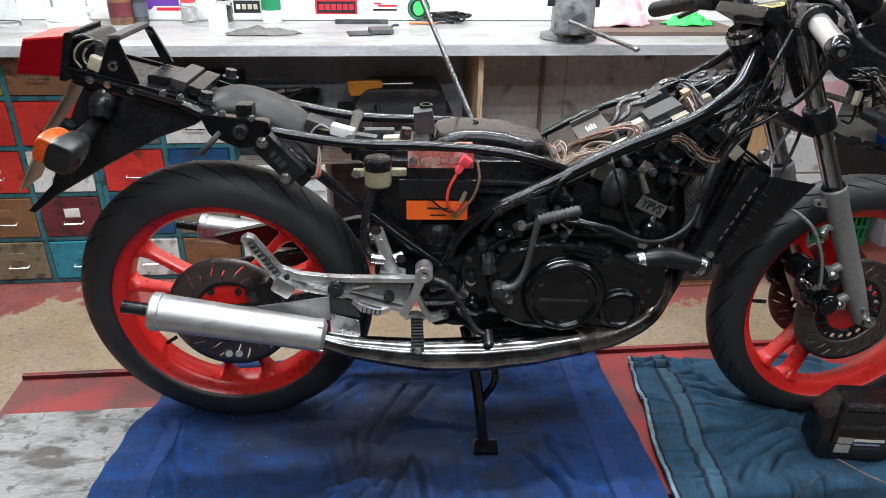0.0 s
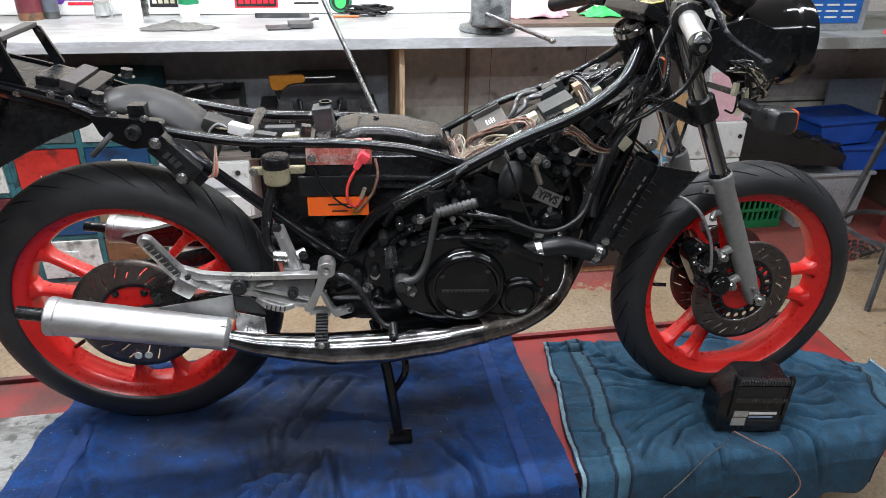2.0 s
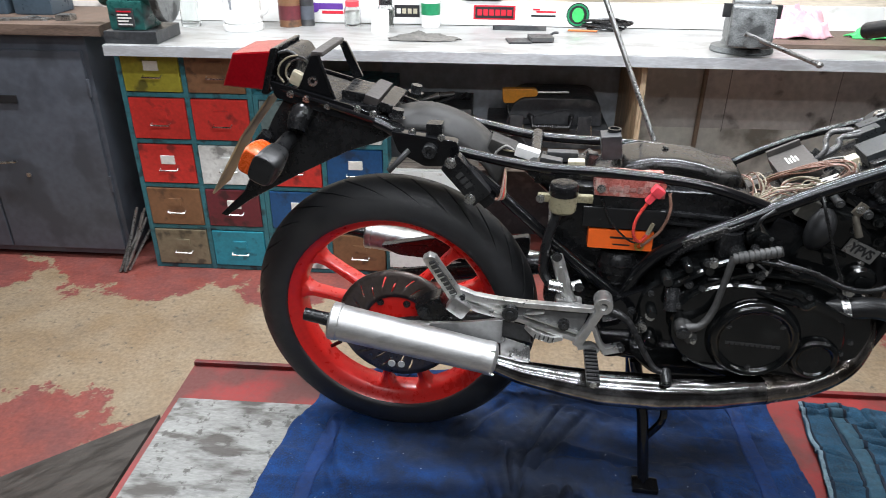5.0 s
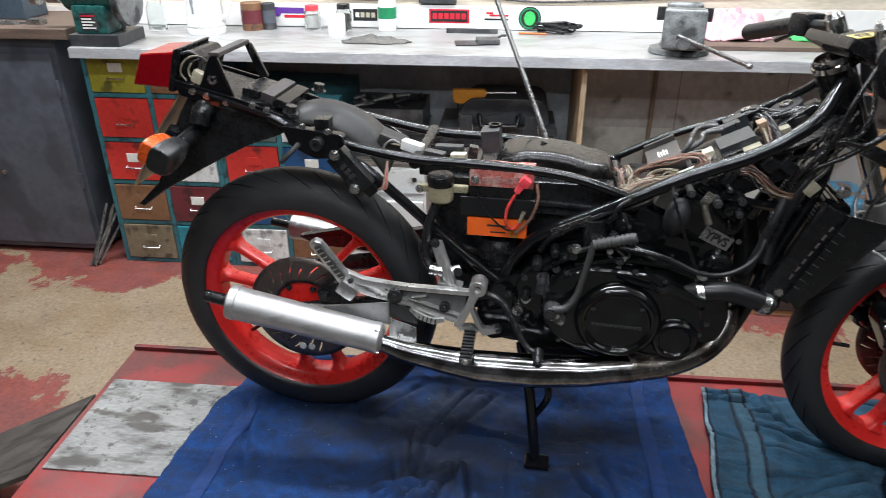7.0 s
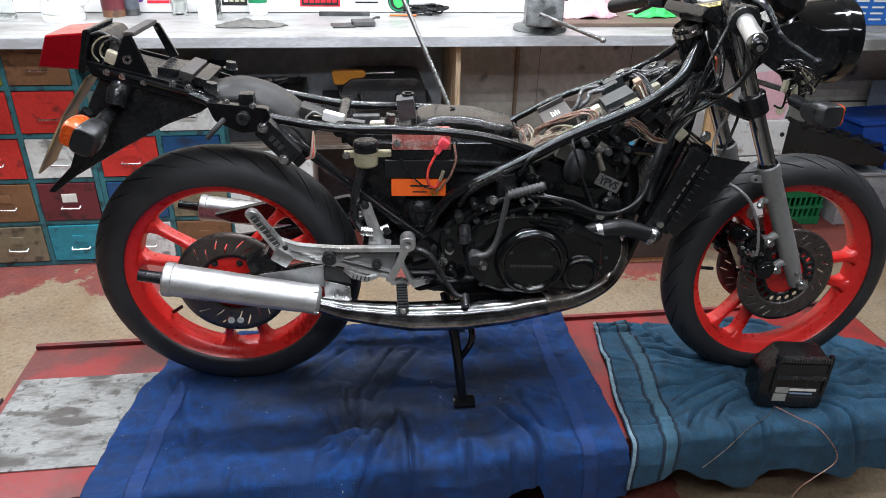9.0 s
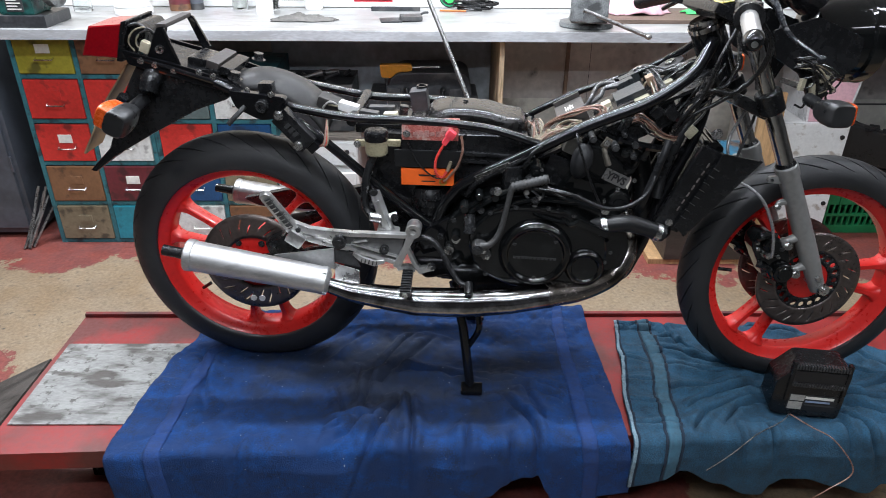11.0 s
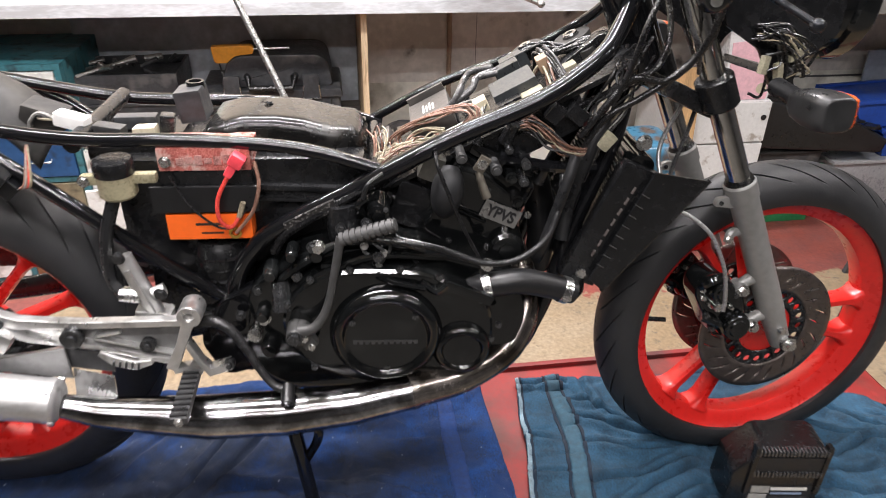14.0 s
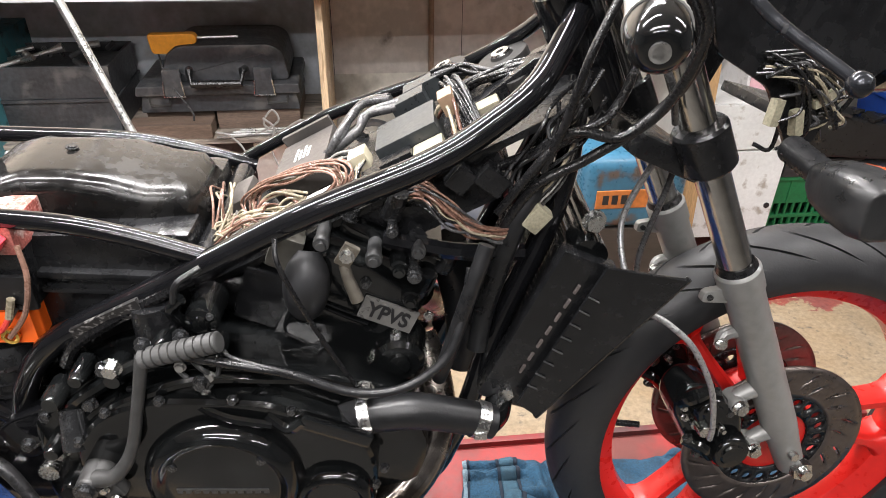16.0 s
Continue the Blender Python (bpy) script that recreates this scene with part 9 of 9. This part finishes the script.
for x in (-0.17, 0.17):
    bm = B()
    sweep(bm, [(x - 0.03, -0.012, 0.05), (x - 0.028, -0.016, 0.028), (x + 0.028, -0.016, 0.028), (x + 0.03, -0.012, 0.05)], 0.004, 6, smooth=False)
    part("clip", bm, GREY_PLASTIC, tc)
bm = B()
box(bm, 0.165, 0.405, 1.235, 1.31, SHELF, SHELF + 0.045, 0.004)
part("wood_block", bm, DARK_WOOD, None, "dark worn block of wood on the shelf", category="block")
bm = B()
box(bm, 0.41, 0.66, 1.31, 1.56, SHELF, SHELF + 0.0595, 0.004)
part("wood_block", bm, DARK_WOOD, None, "dark worn block of wood on the shelf", category="block")
bm = B()
box(bm, 0.20, 0.40, 1.33, 1.56, SHELF, SHELF + 0.0595, 0.004)
part("wood_block", bm, DARK_WOOD, None, "dark worn block of wood on the shelf", category="block")
DRILL_BODY = mat("amber_tool_plastic", (0.62, 0.26, 0.025), 0.4, var=0.15)
dr = thing("soldering_gun", "amber plastic soldering gun with thin lead", "soldering gun", pose(0.30, 1.345, SHELF + 0.262))
bm = B()
prism(bm, rounded([(-0.055, 0.022), (0.075, 0.024), (0.085, 0.010), (0.080, -0.006), (0.02, -0.012), (-0.005, -0.035), (-0.045, -0.035), (-0.050, -0.022)], 0.008), -0.016, 0.016, 0.006)
part("body", bm, DRILL_BODY, dr)
bm = B()
rod(bm, (0.08, 0, 0.008), (0.20, 0.0, 0.010), 0.004, 8)
part("tip", bm, STEEL, dr)
bm = B()
sweep(bm, [(-0.035, 0, -0.035), (-0.01, -0.05, -0.10), (0.05, -0.085, -0.18), (0.055, -0.095, -0.21)], 0.0028, 6)
part("lead", bm, WIRES[6], dr)
lc = thing("white_lead", "loops of white mains lead on the shelf", "cable")
for pts in ([(0.42, 1.21, SHELF + 0.03), (0.46, 1.205, SHELF + 0.02), (0.50, 1.195, SHELF - 0.03), (0.49, 1.19, SHELF - 0.10)],
            [(0.42, 1.22, SHELF + 0.01), (0.52, 1.24, SHELF + 0.008), (0.60, 1.23, SHELF + 0.05), (0.585, 1.235, SHELF + 0.085), (0.56, 1.23, SHELF + 0.04), (0.64, 1.22, SHELF + 0.01), (0.70, 1.23, SHELF + 0.03), (0.67, 1.24, SHELF + 0.05), (0.60, 1.24, SHELF + 0.012)],
            [(0.56, 1.21, SHELF + 0.07), (0.59, 1.205, SHELF + 0.04), (0.575, 1.20, SHELF - 0.02), (0.60, 1.195, SHELF - 0.10)]):
    bm = B()
    sweep(bm, pts, 0.0032, 8)
    part("lead", bm, WIRES[4], lc)
for k in range(3):
    bm = B()
    rod(bm, (0.44 + 0.02 * k, 1.240 + 0.018 * k, SHELF + 0.007), (0.70, 1.245 + 0.016 * k, SHELF + 0.008), 0.006, 10)
    part("steel_tube", bm, STEEL, None, "bright steel tube lying on the shelf", category="tube", group="tubes on the shelf")
wb = thing("white_box", "white steel box on the floor under the bench", "box", pose(0.60, 1.40, FLOOR))
bm = B()
box(bm, -0.11, 0.14, 0, 0.24, 0, 0.40, 0.006)
part("body", bm, WHITE_PL, wb)
bm = B()
box(bm, -0.25, 0.745, WALL_Y - 0.03, WALL_Y - 0.022, FLOOR, 0.60)
part("back_panel", bm, CASE_BLACK, bench, "dark back panel", False)
ap = thing("air_compressor", "old air compressor head with finned cylinder", "compressor", pose(1.02, 1.35, FLOOR))
bm = B()
rod(bm, (-0.22, 0, 0.13), (0.22, 0, 0.13), 0.13, 28)
part("tank", bm, DARK_STEEL, ap)
bm = B()
for k in range(7):
    box(bm, -0.055, 0.055, -0.05, 0.05, 0.30 + k * 0.022, 0.312 + k * 0.022, 0.003)
box(bm, -0.04, 0.04, -0.035, 0.035, 0.25, 0.47, 0.004)
part("cylinder", bm, GRIMY_IRON, ap)
bm = B()
lathe(bm, [(0.085, -0.012), (0.10, -0.012), (0.10, 0.012), (0.085, 0.012)], (-0.14, -0.03, 0.40), "y", 32, closed=True)
for k in range(4):
    a = k * 1.57 + 0.4
    rod(bm, (-0.14, -0.03, 0.40), (-0.14 + 0.09 * math.cos(a), -0.03, 0.40 + 0.09 * math.sin(a)), 0.008, 8)
part("flywheel", bm, CASE_BLACK, ap)
bm = B()
box(bm, -0.19, 0.10, -0.05, 0.05, 0.24, 0.27, 0.004)
part("mount", bm, DARK_STEEL, ap)
bm = B()
rod(bm, (1.10, WALL_Y - 0.016, -0.25), (1.10, WALL_Y - 0.016, 0.60), 0.010, 10)
part("copper_pipe", bm, mat("brown_painted_pipe", (0.30, 0.21, 0.15), 0.6, var=0.2), None, "brown painted pipe running down the wall", category="pipe")

# ---------------------------------------------------------------- far end, past the front wheel
eb = thing("end_bench", "dull grey end bench beside the main workbench", "workbench")
bm = B()
box(bm, 2.254, 3.9, 1.06, WALL_Y - 0.01, 0.60, 0.645, 0.004)
part("worktop", bm, mat("grimy_grey_worktop", (0.27, 0.28, 0.27), 0.55, var=0.2, dirt=(0.15, 0.15, 0.14), dirt_amount=0.35), eb)
bm = B()
box(bm, 3.3, 3.36, 1.1, WALL_Y - 0.01, FLOOR, 0.60, 0.003)
part("leg", bm, DARK_WOOD, eb)
te = thing("test_meter", "grey metal instrument case with blue printed face", "instrument", pose(2.50, 1.20, 0.645))
bm = B()
box(bm, -0.16, 0.16, 0, 0.20, 0, 0.26, 0.008)
part("case", bm, mat("grey_case", (0.30, 0.31, 0.33), 0.4), te)
bm = B()
box(bm, -0.125, 0.125, -0.004, 0.0, 0.03, 0.24, 0.002)
fc = part("face", bm, mat("blue_face", (0.02, 0.12, 0.42), 0.4), te)
for k in range(12):
    bm = B()
    box(bm, -0.11 + 0.075 * (k % 3), -0.055 + 0.075 * (k % 3), -0.0048, -0.004, 0.05 + 0.024 * (k // 3), 0.057 + 0.024 * (k // 3))
    part("print_bar", bm, CARD, fc)
mf = thing("mirror_tray", "shallow pale metal tray on the end bench", "tray", pose(2.23, 1.35, BENCH_Z))
bm = B()
box(bm, -0.13, 0.0, -0.08, 0.20, 0, 0.10, 0.008)
part("body", bm, mat("pale_tray_metal", (0.45, 0.45, 0.42), 0.3, 0.4), mf)
pl_ = thing("pliers", "red handled pliers on the end bench", "pliers", pose(2.78, 1.12, 0.645, 0, 0, 20))
for s in (-1, 1):
    bm = B()
    sweep(bm, [(-0.09, s * 0.02, 0.010), (-0.02, s * 0.012, 0.010), (0.0, 0, 0.010)], 0.008, 8)
    part("handle", bm, RED_RUBBER, pl_)
bm = B()
box(bm, 0.0, 0.05, -0.010, 0.010, 0.004, 0.016, 0.003)
part("jaw", bm, STEEL, pl_)

SCUFFED_WHITE = mat("scuffed_white_front", (0.66, 0.67, 0.66), 0.45, var=0.08, dirt=(0.35, 0.32, 0.28), dirt_amount=0.15, dirt_scale=20)


def drawer_unit(label, x, top, split, out):
    """A white steel unit with two drawers; the lower one is pulled out by out."""
    dw = thing("drawer_unit", label, "drawer unit", pose(x, 1.20, FLOOR), "white drawer units")
    bm = B()
    box(bm, 0, 0.335, 0.016, 0.42, 0.075, top, 0.006)
    part("body", bm, WHITE_PL, dw)
    for z0_, z1_, y_ in ((0.08, split, -out), (split + 0.008, top - 0.002, 0.0)):
        bm = B()
        box(bm, 0.004, 0.331, y_, y_ + 0.015, z0_, z1_, 0.004)
        if y_ < -0.02:
            box(bm, 0.012, 0.020, y_ + 0.014, 0.0155, z0_ + 0.01, z1_ - 0.03)
            box(bm, 0.315, 0.323, y_ + 0.014, 0.0155, z0_ + 0.01, z1_ - 0.03)
            box(bm, 0.020, 0.315, y_ + 0.014, 0.0155, z0_ + 0.01, z0_ + 0.02)
        d_ = part("drawer", bm, SCUFFED_WHITE, dw)
        bm = B()
        z_ = z0_ + 0.62 * (z1_ - z0_) if z1_ - z0_ < 0.2 else z0_ + 0.37 * (z1_ - z0_)
        rod(bm, (0.290 if out else 0.308, y_ - 0.004, z_), (0.290 if out else 0.308, y_ + 0.002, z_), 0.010, 18)
        part("lock", bm, BLACK_INK, d_)
    for fx_ in (0.03, 0.29):
        bm = B()
        box(bm, fx_, fx_ + 0.03, 0.03, 0.40, 0.0, 0.074, 0.003)
        part("foot", bm, CASE_BLACK, dw)
    return dw


drawer_unit("grubby white two-drawer unit on the floor", 1.905, 0.566, 0.402, 0.0)
drawer_unit("white two-drawer unit below the shelf, lower drawer pulled out", -0.185, 0.475, 0.365, 0.07)
pb = thing("storage_box", "clear plastic box of pink cloth on the drawers", "box", pose(2.05, 1.22, FLOOR + 0.562))
bm = B()
prism(bm, [(0.0, 0.0), (0.17, 0.0), (0.205, 0.27), (-0.03, 0.27)], 0.0, 0.005, 0.001)
prism(bm, [(0.165, 0.0), (0.17, 0.0), (0.205, 0.27), (0.200, 0.27)], 0.005, 0.25)
prism(bm, [(0.0, 0.0), (0.005, 0.0), (-0.025, 0.27), (-0.03, 0.27)], 0.005, 0.25)
prism(bm, [(0.0, 0.0), (0.17, 0.0), (0.205, 0.27), (-0.03, 0.27)], 0.25, 0.255)
box(bm, -0.036, 0.212, -0.008, 0.262, 0.262, 0.275, 0.003)
part("shell", bm, mat("milky_clear_plastic", (0.62, 0.62, 0.62), 0.3, var=0.08), pb, "milky plastic shell", False)
bm = B()
prism(bm, [(0.008, 0.008), (0.162, 0.008), (0.186, 0.235), (-0.012, 0.215)], -0.0035, 0.0, 0.001)
part("pink_cloth", bm, PINK_CLOTH, pb, "pink cloth showing through")
bm = B()
rod(bm, (0.135, -0.0065, 0.05), (0.135, -0.0035, 0.05), 0.020, 24)
part("round_label", bm, CREAM, pb, "round cream sticker")
bm = B()
box(bm, -0.05, 0.05, -0.012, 0.012, 0, 0.70, 0.003)
ob = part("plywood_offcut", bm, WOOD, None, "upright pale plywood offcut leaning on drawers", category="board")
ob.matrix_basis = pose(1.895, 1.165, FLOOR + 0.003, -1.5, -2, 0)
bx = thing("blue_tin_box", "scuffed blue enamel tin box with orange band", "tin box", pose(1.48, 0.98, FLOOR + 0.262))
bm = B()
box(bm, 0, 0.32, 0, 0.22, 0.0, 0.24, 0.06, segs=5)
part("body", bm, BLUE_ENAMEL, bx)
bm = B()
box(bm, 0.04, 0.28, -0.003, 0.02, 0.075, 0.135, 0.004)
bd = part("band", bm, mat("rusty_orange_band", (0.42, 0.13, 0.03), 0.5, var=0.25), bx)
for k in range(3):
    bm = B()
    box(bm, 0.06 + 0.028 * k, 0.078 + 0.028 * k, -0.0042, -0.003, 0.09, 0.12)
    part("print_bar", bm, BLACK_INK, bd)
# Added box that carries the tin, near black to fill the dark gap.
bm = B()
box(bm, 1.46, 1.82, 0.99, 1.24, FLOOR + 0.026, FLOOR + 0.26, 0.006)
part("added_dark_box", bm, mat("near_black_wood", (0.045, 0.036, 0.030), 0.6, var=0.35, scale=6, bump=0.25, bscale=60, streak=(1, 8, 8)), None, "added near-black wooden box that carries the tin", category="box")
bm = B()
box(bm, 1.40, 1.86, 1.00, 1.26, FLOOR, FLOOR + 0.025, 0.003)
part("plank", bm, WOOD, None, "pale pine plank lying on the floor", category="plank")
gc = thing("green_crate", "green slotted plastic crate holding a dark tray", "crate", pose(2.27, 1.30, FLOOR))
bm = B()
for k in range(2):
    yy_ = k * 0.25
    box(bm, 0, 0.33, yy_, yy_ + 0.012, 0.0, 0.04, 0.003)
    box(bm, 0, 0.33, yy_, yy_ + 0.012, 0.085, 0.10, 0.003)
    box(bm, 0, 0.33, yy_, yy_ + 0.012, 0.145, 0.24, 0.003)
    box(bm, k * 0.318, k * 0.318 + 0.012, 0.012, 0.25, 0.0, 0.24, 0.003)
    box(bm, -0.012, 0.342, yy_ - 0.010, yy_ + 0.022, 0.24, 0.256, 0.004)
for k in range(12):
    box(bm, 0.006 + k * 0.0278, 0.014 + k * 0.0278, 0.001, 0.011, 0.035, 0.15, 0)
for k in range(5):
    box(bm, 0.004 + k * 0.0785, 0.012 + k * 0.0785, -0.004, 0.001, 0.15, 0.24, 0)
box(bm, 0.01, 0.32, 0.01, 0.25, 0.0, 0.01)
part("crate", bm, GREEN_PLASTIC, gc, "green moulded crate", False)
tr_ = thing("parts_tray", "shallow dark grey tray lying in the crate", "tray", pose(2.30, 1.285, FLOOR + 0.257))
bm = B()
box(bm, 0.0, 0.27, 0.0, 0.26, 0.0, 0.062, 0.010)
part("body", bm, CASE_BLACK, tr_)
bm = B()
box(bm, -0.012, 0.282, -0.012, 0.272, 0.062, 0.072, 0.003)
part("rim", bm, GREY_PLASTIC, tr_)
cb = thing("clear_box", "cloudy clear plastic storage box", "box", pose(2.64, 1.28, FLOOR))
bm = B()
prism(bm, [(0.03, 0.0), (0.34, 0.0), (0.37, 0.262), (0.0, 0.262)], 0, 0.26, 0.006)
box(bm, -0.012, 0.382, -0.012, 0.272, 0.262, 0.277, 0.004)
part("shell", bm, mat("cloudy_plastic", (0.33, 0.34, 0.35), 0.35, var=0.15), cb)
fa = thing("fairing_panel", "broken black plastic fairing panel lying on boxes", "fairing", pose(2.50, 1.27, FLOOR + 0.332, 0, 3, -4))
bm = B()
prism(bm, rounded([(-0.25, 0.004), (0.30, 0.004), (0.31, 0.06), (0.16, 0.125), (-0.02, 0.150), (-0.22, 0.200), (-0.255, 0.13)], 0.015), -0.01, 0.10, 0.010)
part("panel", bm, INDICATOR_GREY, fa, "", False)
for k in range(16):
    bm = B()
    x = -0.21 + 0.031 * k
    z_ = 0.188 - 0.0046 * k - 0.003 * max(0, k - 9)
    obox(bm, (x, 0.03 + 0.03 * math.sin(k * 2.1), z_), (0.040, 0.05, 0.012), 12 * math.sin(k * 1.7), 14 * math.sin(k * 3.1), 30 * math.sin(k), 0.003)
    part("torn_flap", bm, INDICATOR_GREY, fa, "", False)
for z_, x_, a_ in ((0.279, 2.84, -4), (0.401, 2.69, 7)):
    bb = thing("blue_bin", "bright blue plastic parts bin on the boxes", "bin", pose(x_, 1.30, FLOOR + z_, 0, 0, a_), "stacked parts bins")
    bm = B()
    prism(bm, [(0.02, 0.0), (0.30, 0.0), (0.33, 0.112), (-0.01, 0.112)], 0, 0.22, 0.006)
    part("body", bm, BLUE_PLASTIC, bb)
    for x0_, x1_, y0_, y1_ in ((-0.022, 0.342, -0.010, 0.006), (-0.022, 0.342, 0.214, 0.230), (-0.022, -0.006, 0.007, 0.213), (0.326, 0.342, 0.007, 0.213)):
        bm = B()
        box(bm, x0_, x1_, y0_, y1_, 0.103, 0.120, 0.003)
        part("rim", bm, BLUE_PLASTIC, bb)
bm = B()
box(bm, 0.0, 0.30, 0.0, 0.012, 0.0, 0.645, 0.003)
ob = part("plastic_sheet", bm, mat("slate_blue_plastic", (0.22, 0.25, 0.29), 0.4, var=0.15, scale=5), None, "slate blue plastic sheet leaning behind the bins", category="sheet")
ob.matrix_basis = pose(2.89, 1.535, FLOOR, -4, 0, 0)
rb = thing("red_box", "dull red steel box on the floor", "box", pose(3.02, 0.80, FLOOR))
bm = B()
box(bm, 0, 0.45, 0, 0.35, 0, 0.30, 0.008)
part("body", bm, DARK_RED, rb)
tb = thing("pale_tub", "pale grey plastic tub on the red box", "tub", pose(3.12, 0.84, FLOOR + 0.30))
bm = B()
lathe(bm, [(0, 0), (0.10, 0), (0.135, 0.22), (0.142, 0.22), (0.142, 0.235), (0.125, 0.235), (0.095, 0.01), (0, 0.01)], (0.1, 0.12, 0), "z", 32)
part("body", bm, mat("pale_blue_grey_plastic", (0.35, 0.42, 0.50), 0.4), tb)
sl = thing("workshop_stool", "round wooden stool on dark angle iron legs", "stool", pose(2.66, 0.72, FLOOR))
bm = B()
lathe(bm, [(0, 0.755), (0.15, 0.755), (0.158, 0.762), (0.158, 0.782), (0.15, 0.79), (0, 0.79)], axis="z", n=40)
part("seat", bm, WOOD, sl)
for k in range(4):
    a = radians(45 + 90 * k)
    bm = B()
    sweep(bm, [(0.235 * math.cos(a), 0.235 * math.sin(a), 0.0), (0.11 * math.cos(a), 0.11 * math.sin(a), 0.757)], 0.013, 6, smooth=False)
    part("leg", bm, CASE_BLACK, sl)
bm = B()
lathe(bm, [(0.175, 0.25), (0.187, 0.25), (0.187, 0.265), (0.175, 0.265)], axis="z", n=32, closed=True)
part("foot_ring", bm, CASE_BLACK, sl)
ch = thing("drive_chain", "rusty drive chain heaped on the floor", "chain")
random.seed(21)
for k in range(46):
    a = k * 0.42
    bm = B()
    obox(bm, (0, 0, 0), (0.020, 0.010, 0.012), 0, 0, 0, 0.003)
    ob = part("link", bm, RUST, ch)
    ob.matrix_basis = pose(2.70 + 0.11 * math.cos(a) * (1 - k * 0.008) + 0.003 * k, 1.00 + 0.06 * math.sin(a), FLOOR + 0.008 + 0.0006 * k, random.uniform(-20, 20), random.uniform(-15, 15), math.degrees(a) + 90)

# ---------------------------------------------------------------- battery charger on the towel
GRIP_RIB = mat("glossy_black_rib", (0.035, 0.036, 0.038), 0.22, spec=0.9, var=0.3)
LABEL_GREY = mat("grey_tan_print", (0.34, 0.33, 0.30), 0.5, var=0.25, scale=60)
cg = thing("battery_charger", "black portable battery charger with ribbed grip", "battery charger", pose(1.383, -0.276, 0.016, 0, 0, -9) @ Matrix.Diagonal((0.90, 0.62, 0.84, 1)))
bm = B()
side = rounded([(-0.085, 0.0), (0.085, 0.0), (0.088, 0.16), (0.07, 0.178), (-0.045, 0.178), (-0.095, 0.115), (-0.098, 0.02)], 0.010)
prism(bm, side, -0.062, 0.062, 0.008)
part("case", bm, MATT_BLACK, cg)
bm = B()
box(bm, -0.060, 0.078, -0.066, -0.060, 0.108, 0.160, 0.003)
part("recess", bm, BLACK_INK, cg)
for z0, nm in ((0.168, "top_rib"), (0.108, "lower_rib")):
    for k in range(19):
        bm = B()
        x = -0.058 + k * 0.0072
        box(bm, x, x + 0.0042, -0.072, -0.05, z0, z0 + 0.014, 0.001)
        part(nm, bm, GRIP_RIB, cg)
for x in (-0.066, 0.072):
    bm = B()
    box(bm, x, x + 0.010, -0.070, -0.045, 0.055, 0.19, 0.003)
    part("grip_post", bm, MATT_BLACK, cg)
bm = B()
box(bm, -0.055, 0.070, -0.0635, -0.0618, 0.022, 0.078, 0.001)
fl = part("label", bm, BLACK_INK, cg, "printed front label")
for x0, x1, z0, z1, m_ in ((-0.052, -0.016, 0.025, 0.052, LABEL_GREY), (-0.012, 0.060, 0.064, 0.073, CARD), (-0.010, 0.052, 0.052, 0.058, mat("blue_grey_print", (0.25, 0.32, 0.45), 0.5)), (-0.050, -0.014, 0.056, 0.076, LABEL_GREY), (-0.010, 0.066, 0.040, 0.045, FOOT_GREY)):
    bm = B()
    box(bm, x0, x1, -0.0646, -0.0636, z0, z1)
    part("print_bar", bm, m_, fl)
cl2 = thing("charger_lead", "thin pink and white charger lead trailing to the floor", "cable")
for pts, r, m_ in (([(1.335, -0.322, 0.030), (1.360, -0.372, 0.036), (1.405, -0.405, 0.022), (1.459, -0.425, -0.055), (1.405, -0.435, -0.105), (1.372, -0.435, -0.145), (1.352, -0.435, -0.24), (1.34, -0.45, FLOOR + 0.006), (1.30, -0.50, FLOOR + 0.004)], 0.0016, WIRES[3]),
                   ([(1.332, -0.322, 0.030), (1.310, -0.345, 0.034), (1.283, -0.360, 0.030), (1.23, -0.385, 0.024), (1.17, -0.405, -0.02), (1.11, -0.425, -0.05)], 0.0015, WIRES[6]),
                   ([(1.20, -0.55, FLOOR + 0.004), (1.25, -0.62, FLOOR + 0.004), (1.35, -0.64, FLOOR + 0.004), (1.42, -0.58, FLOOR + 0.004), (1.40, -0.52, FLOOR + 0.004)], 0.003, WIRES[0]),
                   ([(0.95, -0.50, FLOOR + 0.004), (1.05, -0.52, FLOOR + 0.004), (1.15, -0.56, FLOOR + 0.004), (1.22, -0.66, FLOOR + 0.004)], 0.003, WIRES[0])):
    bm = B()
    sweep(bm, pts, r, 8)
    part("lead", bm, m_, cl2)
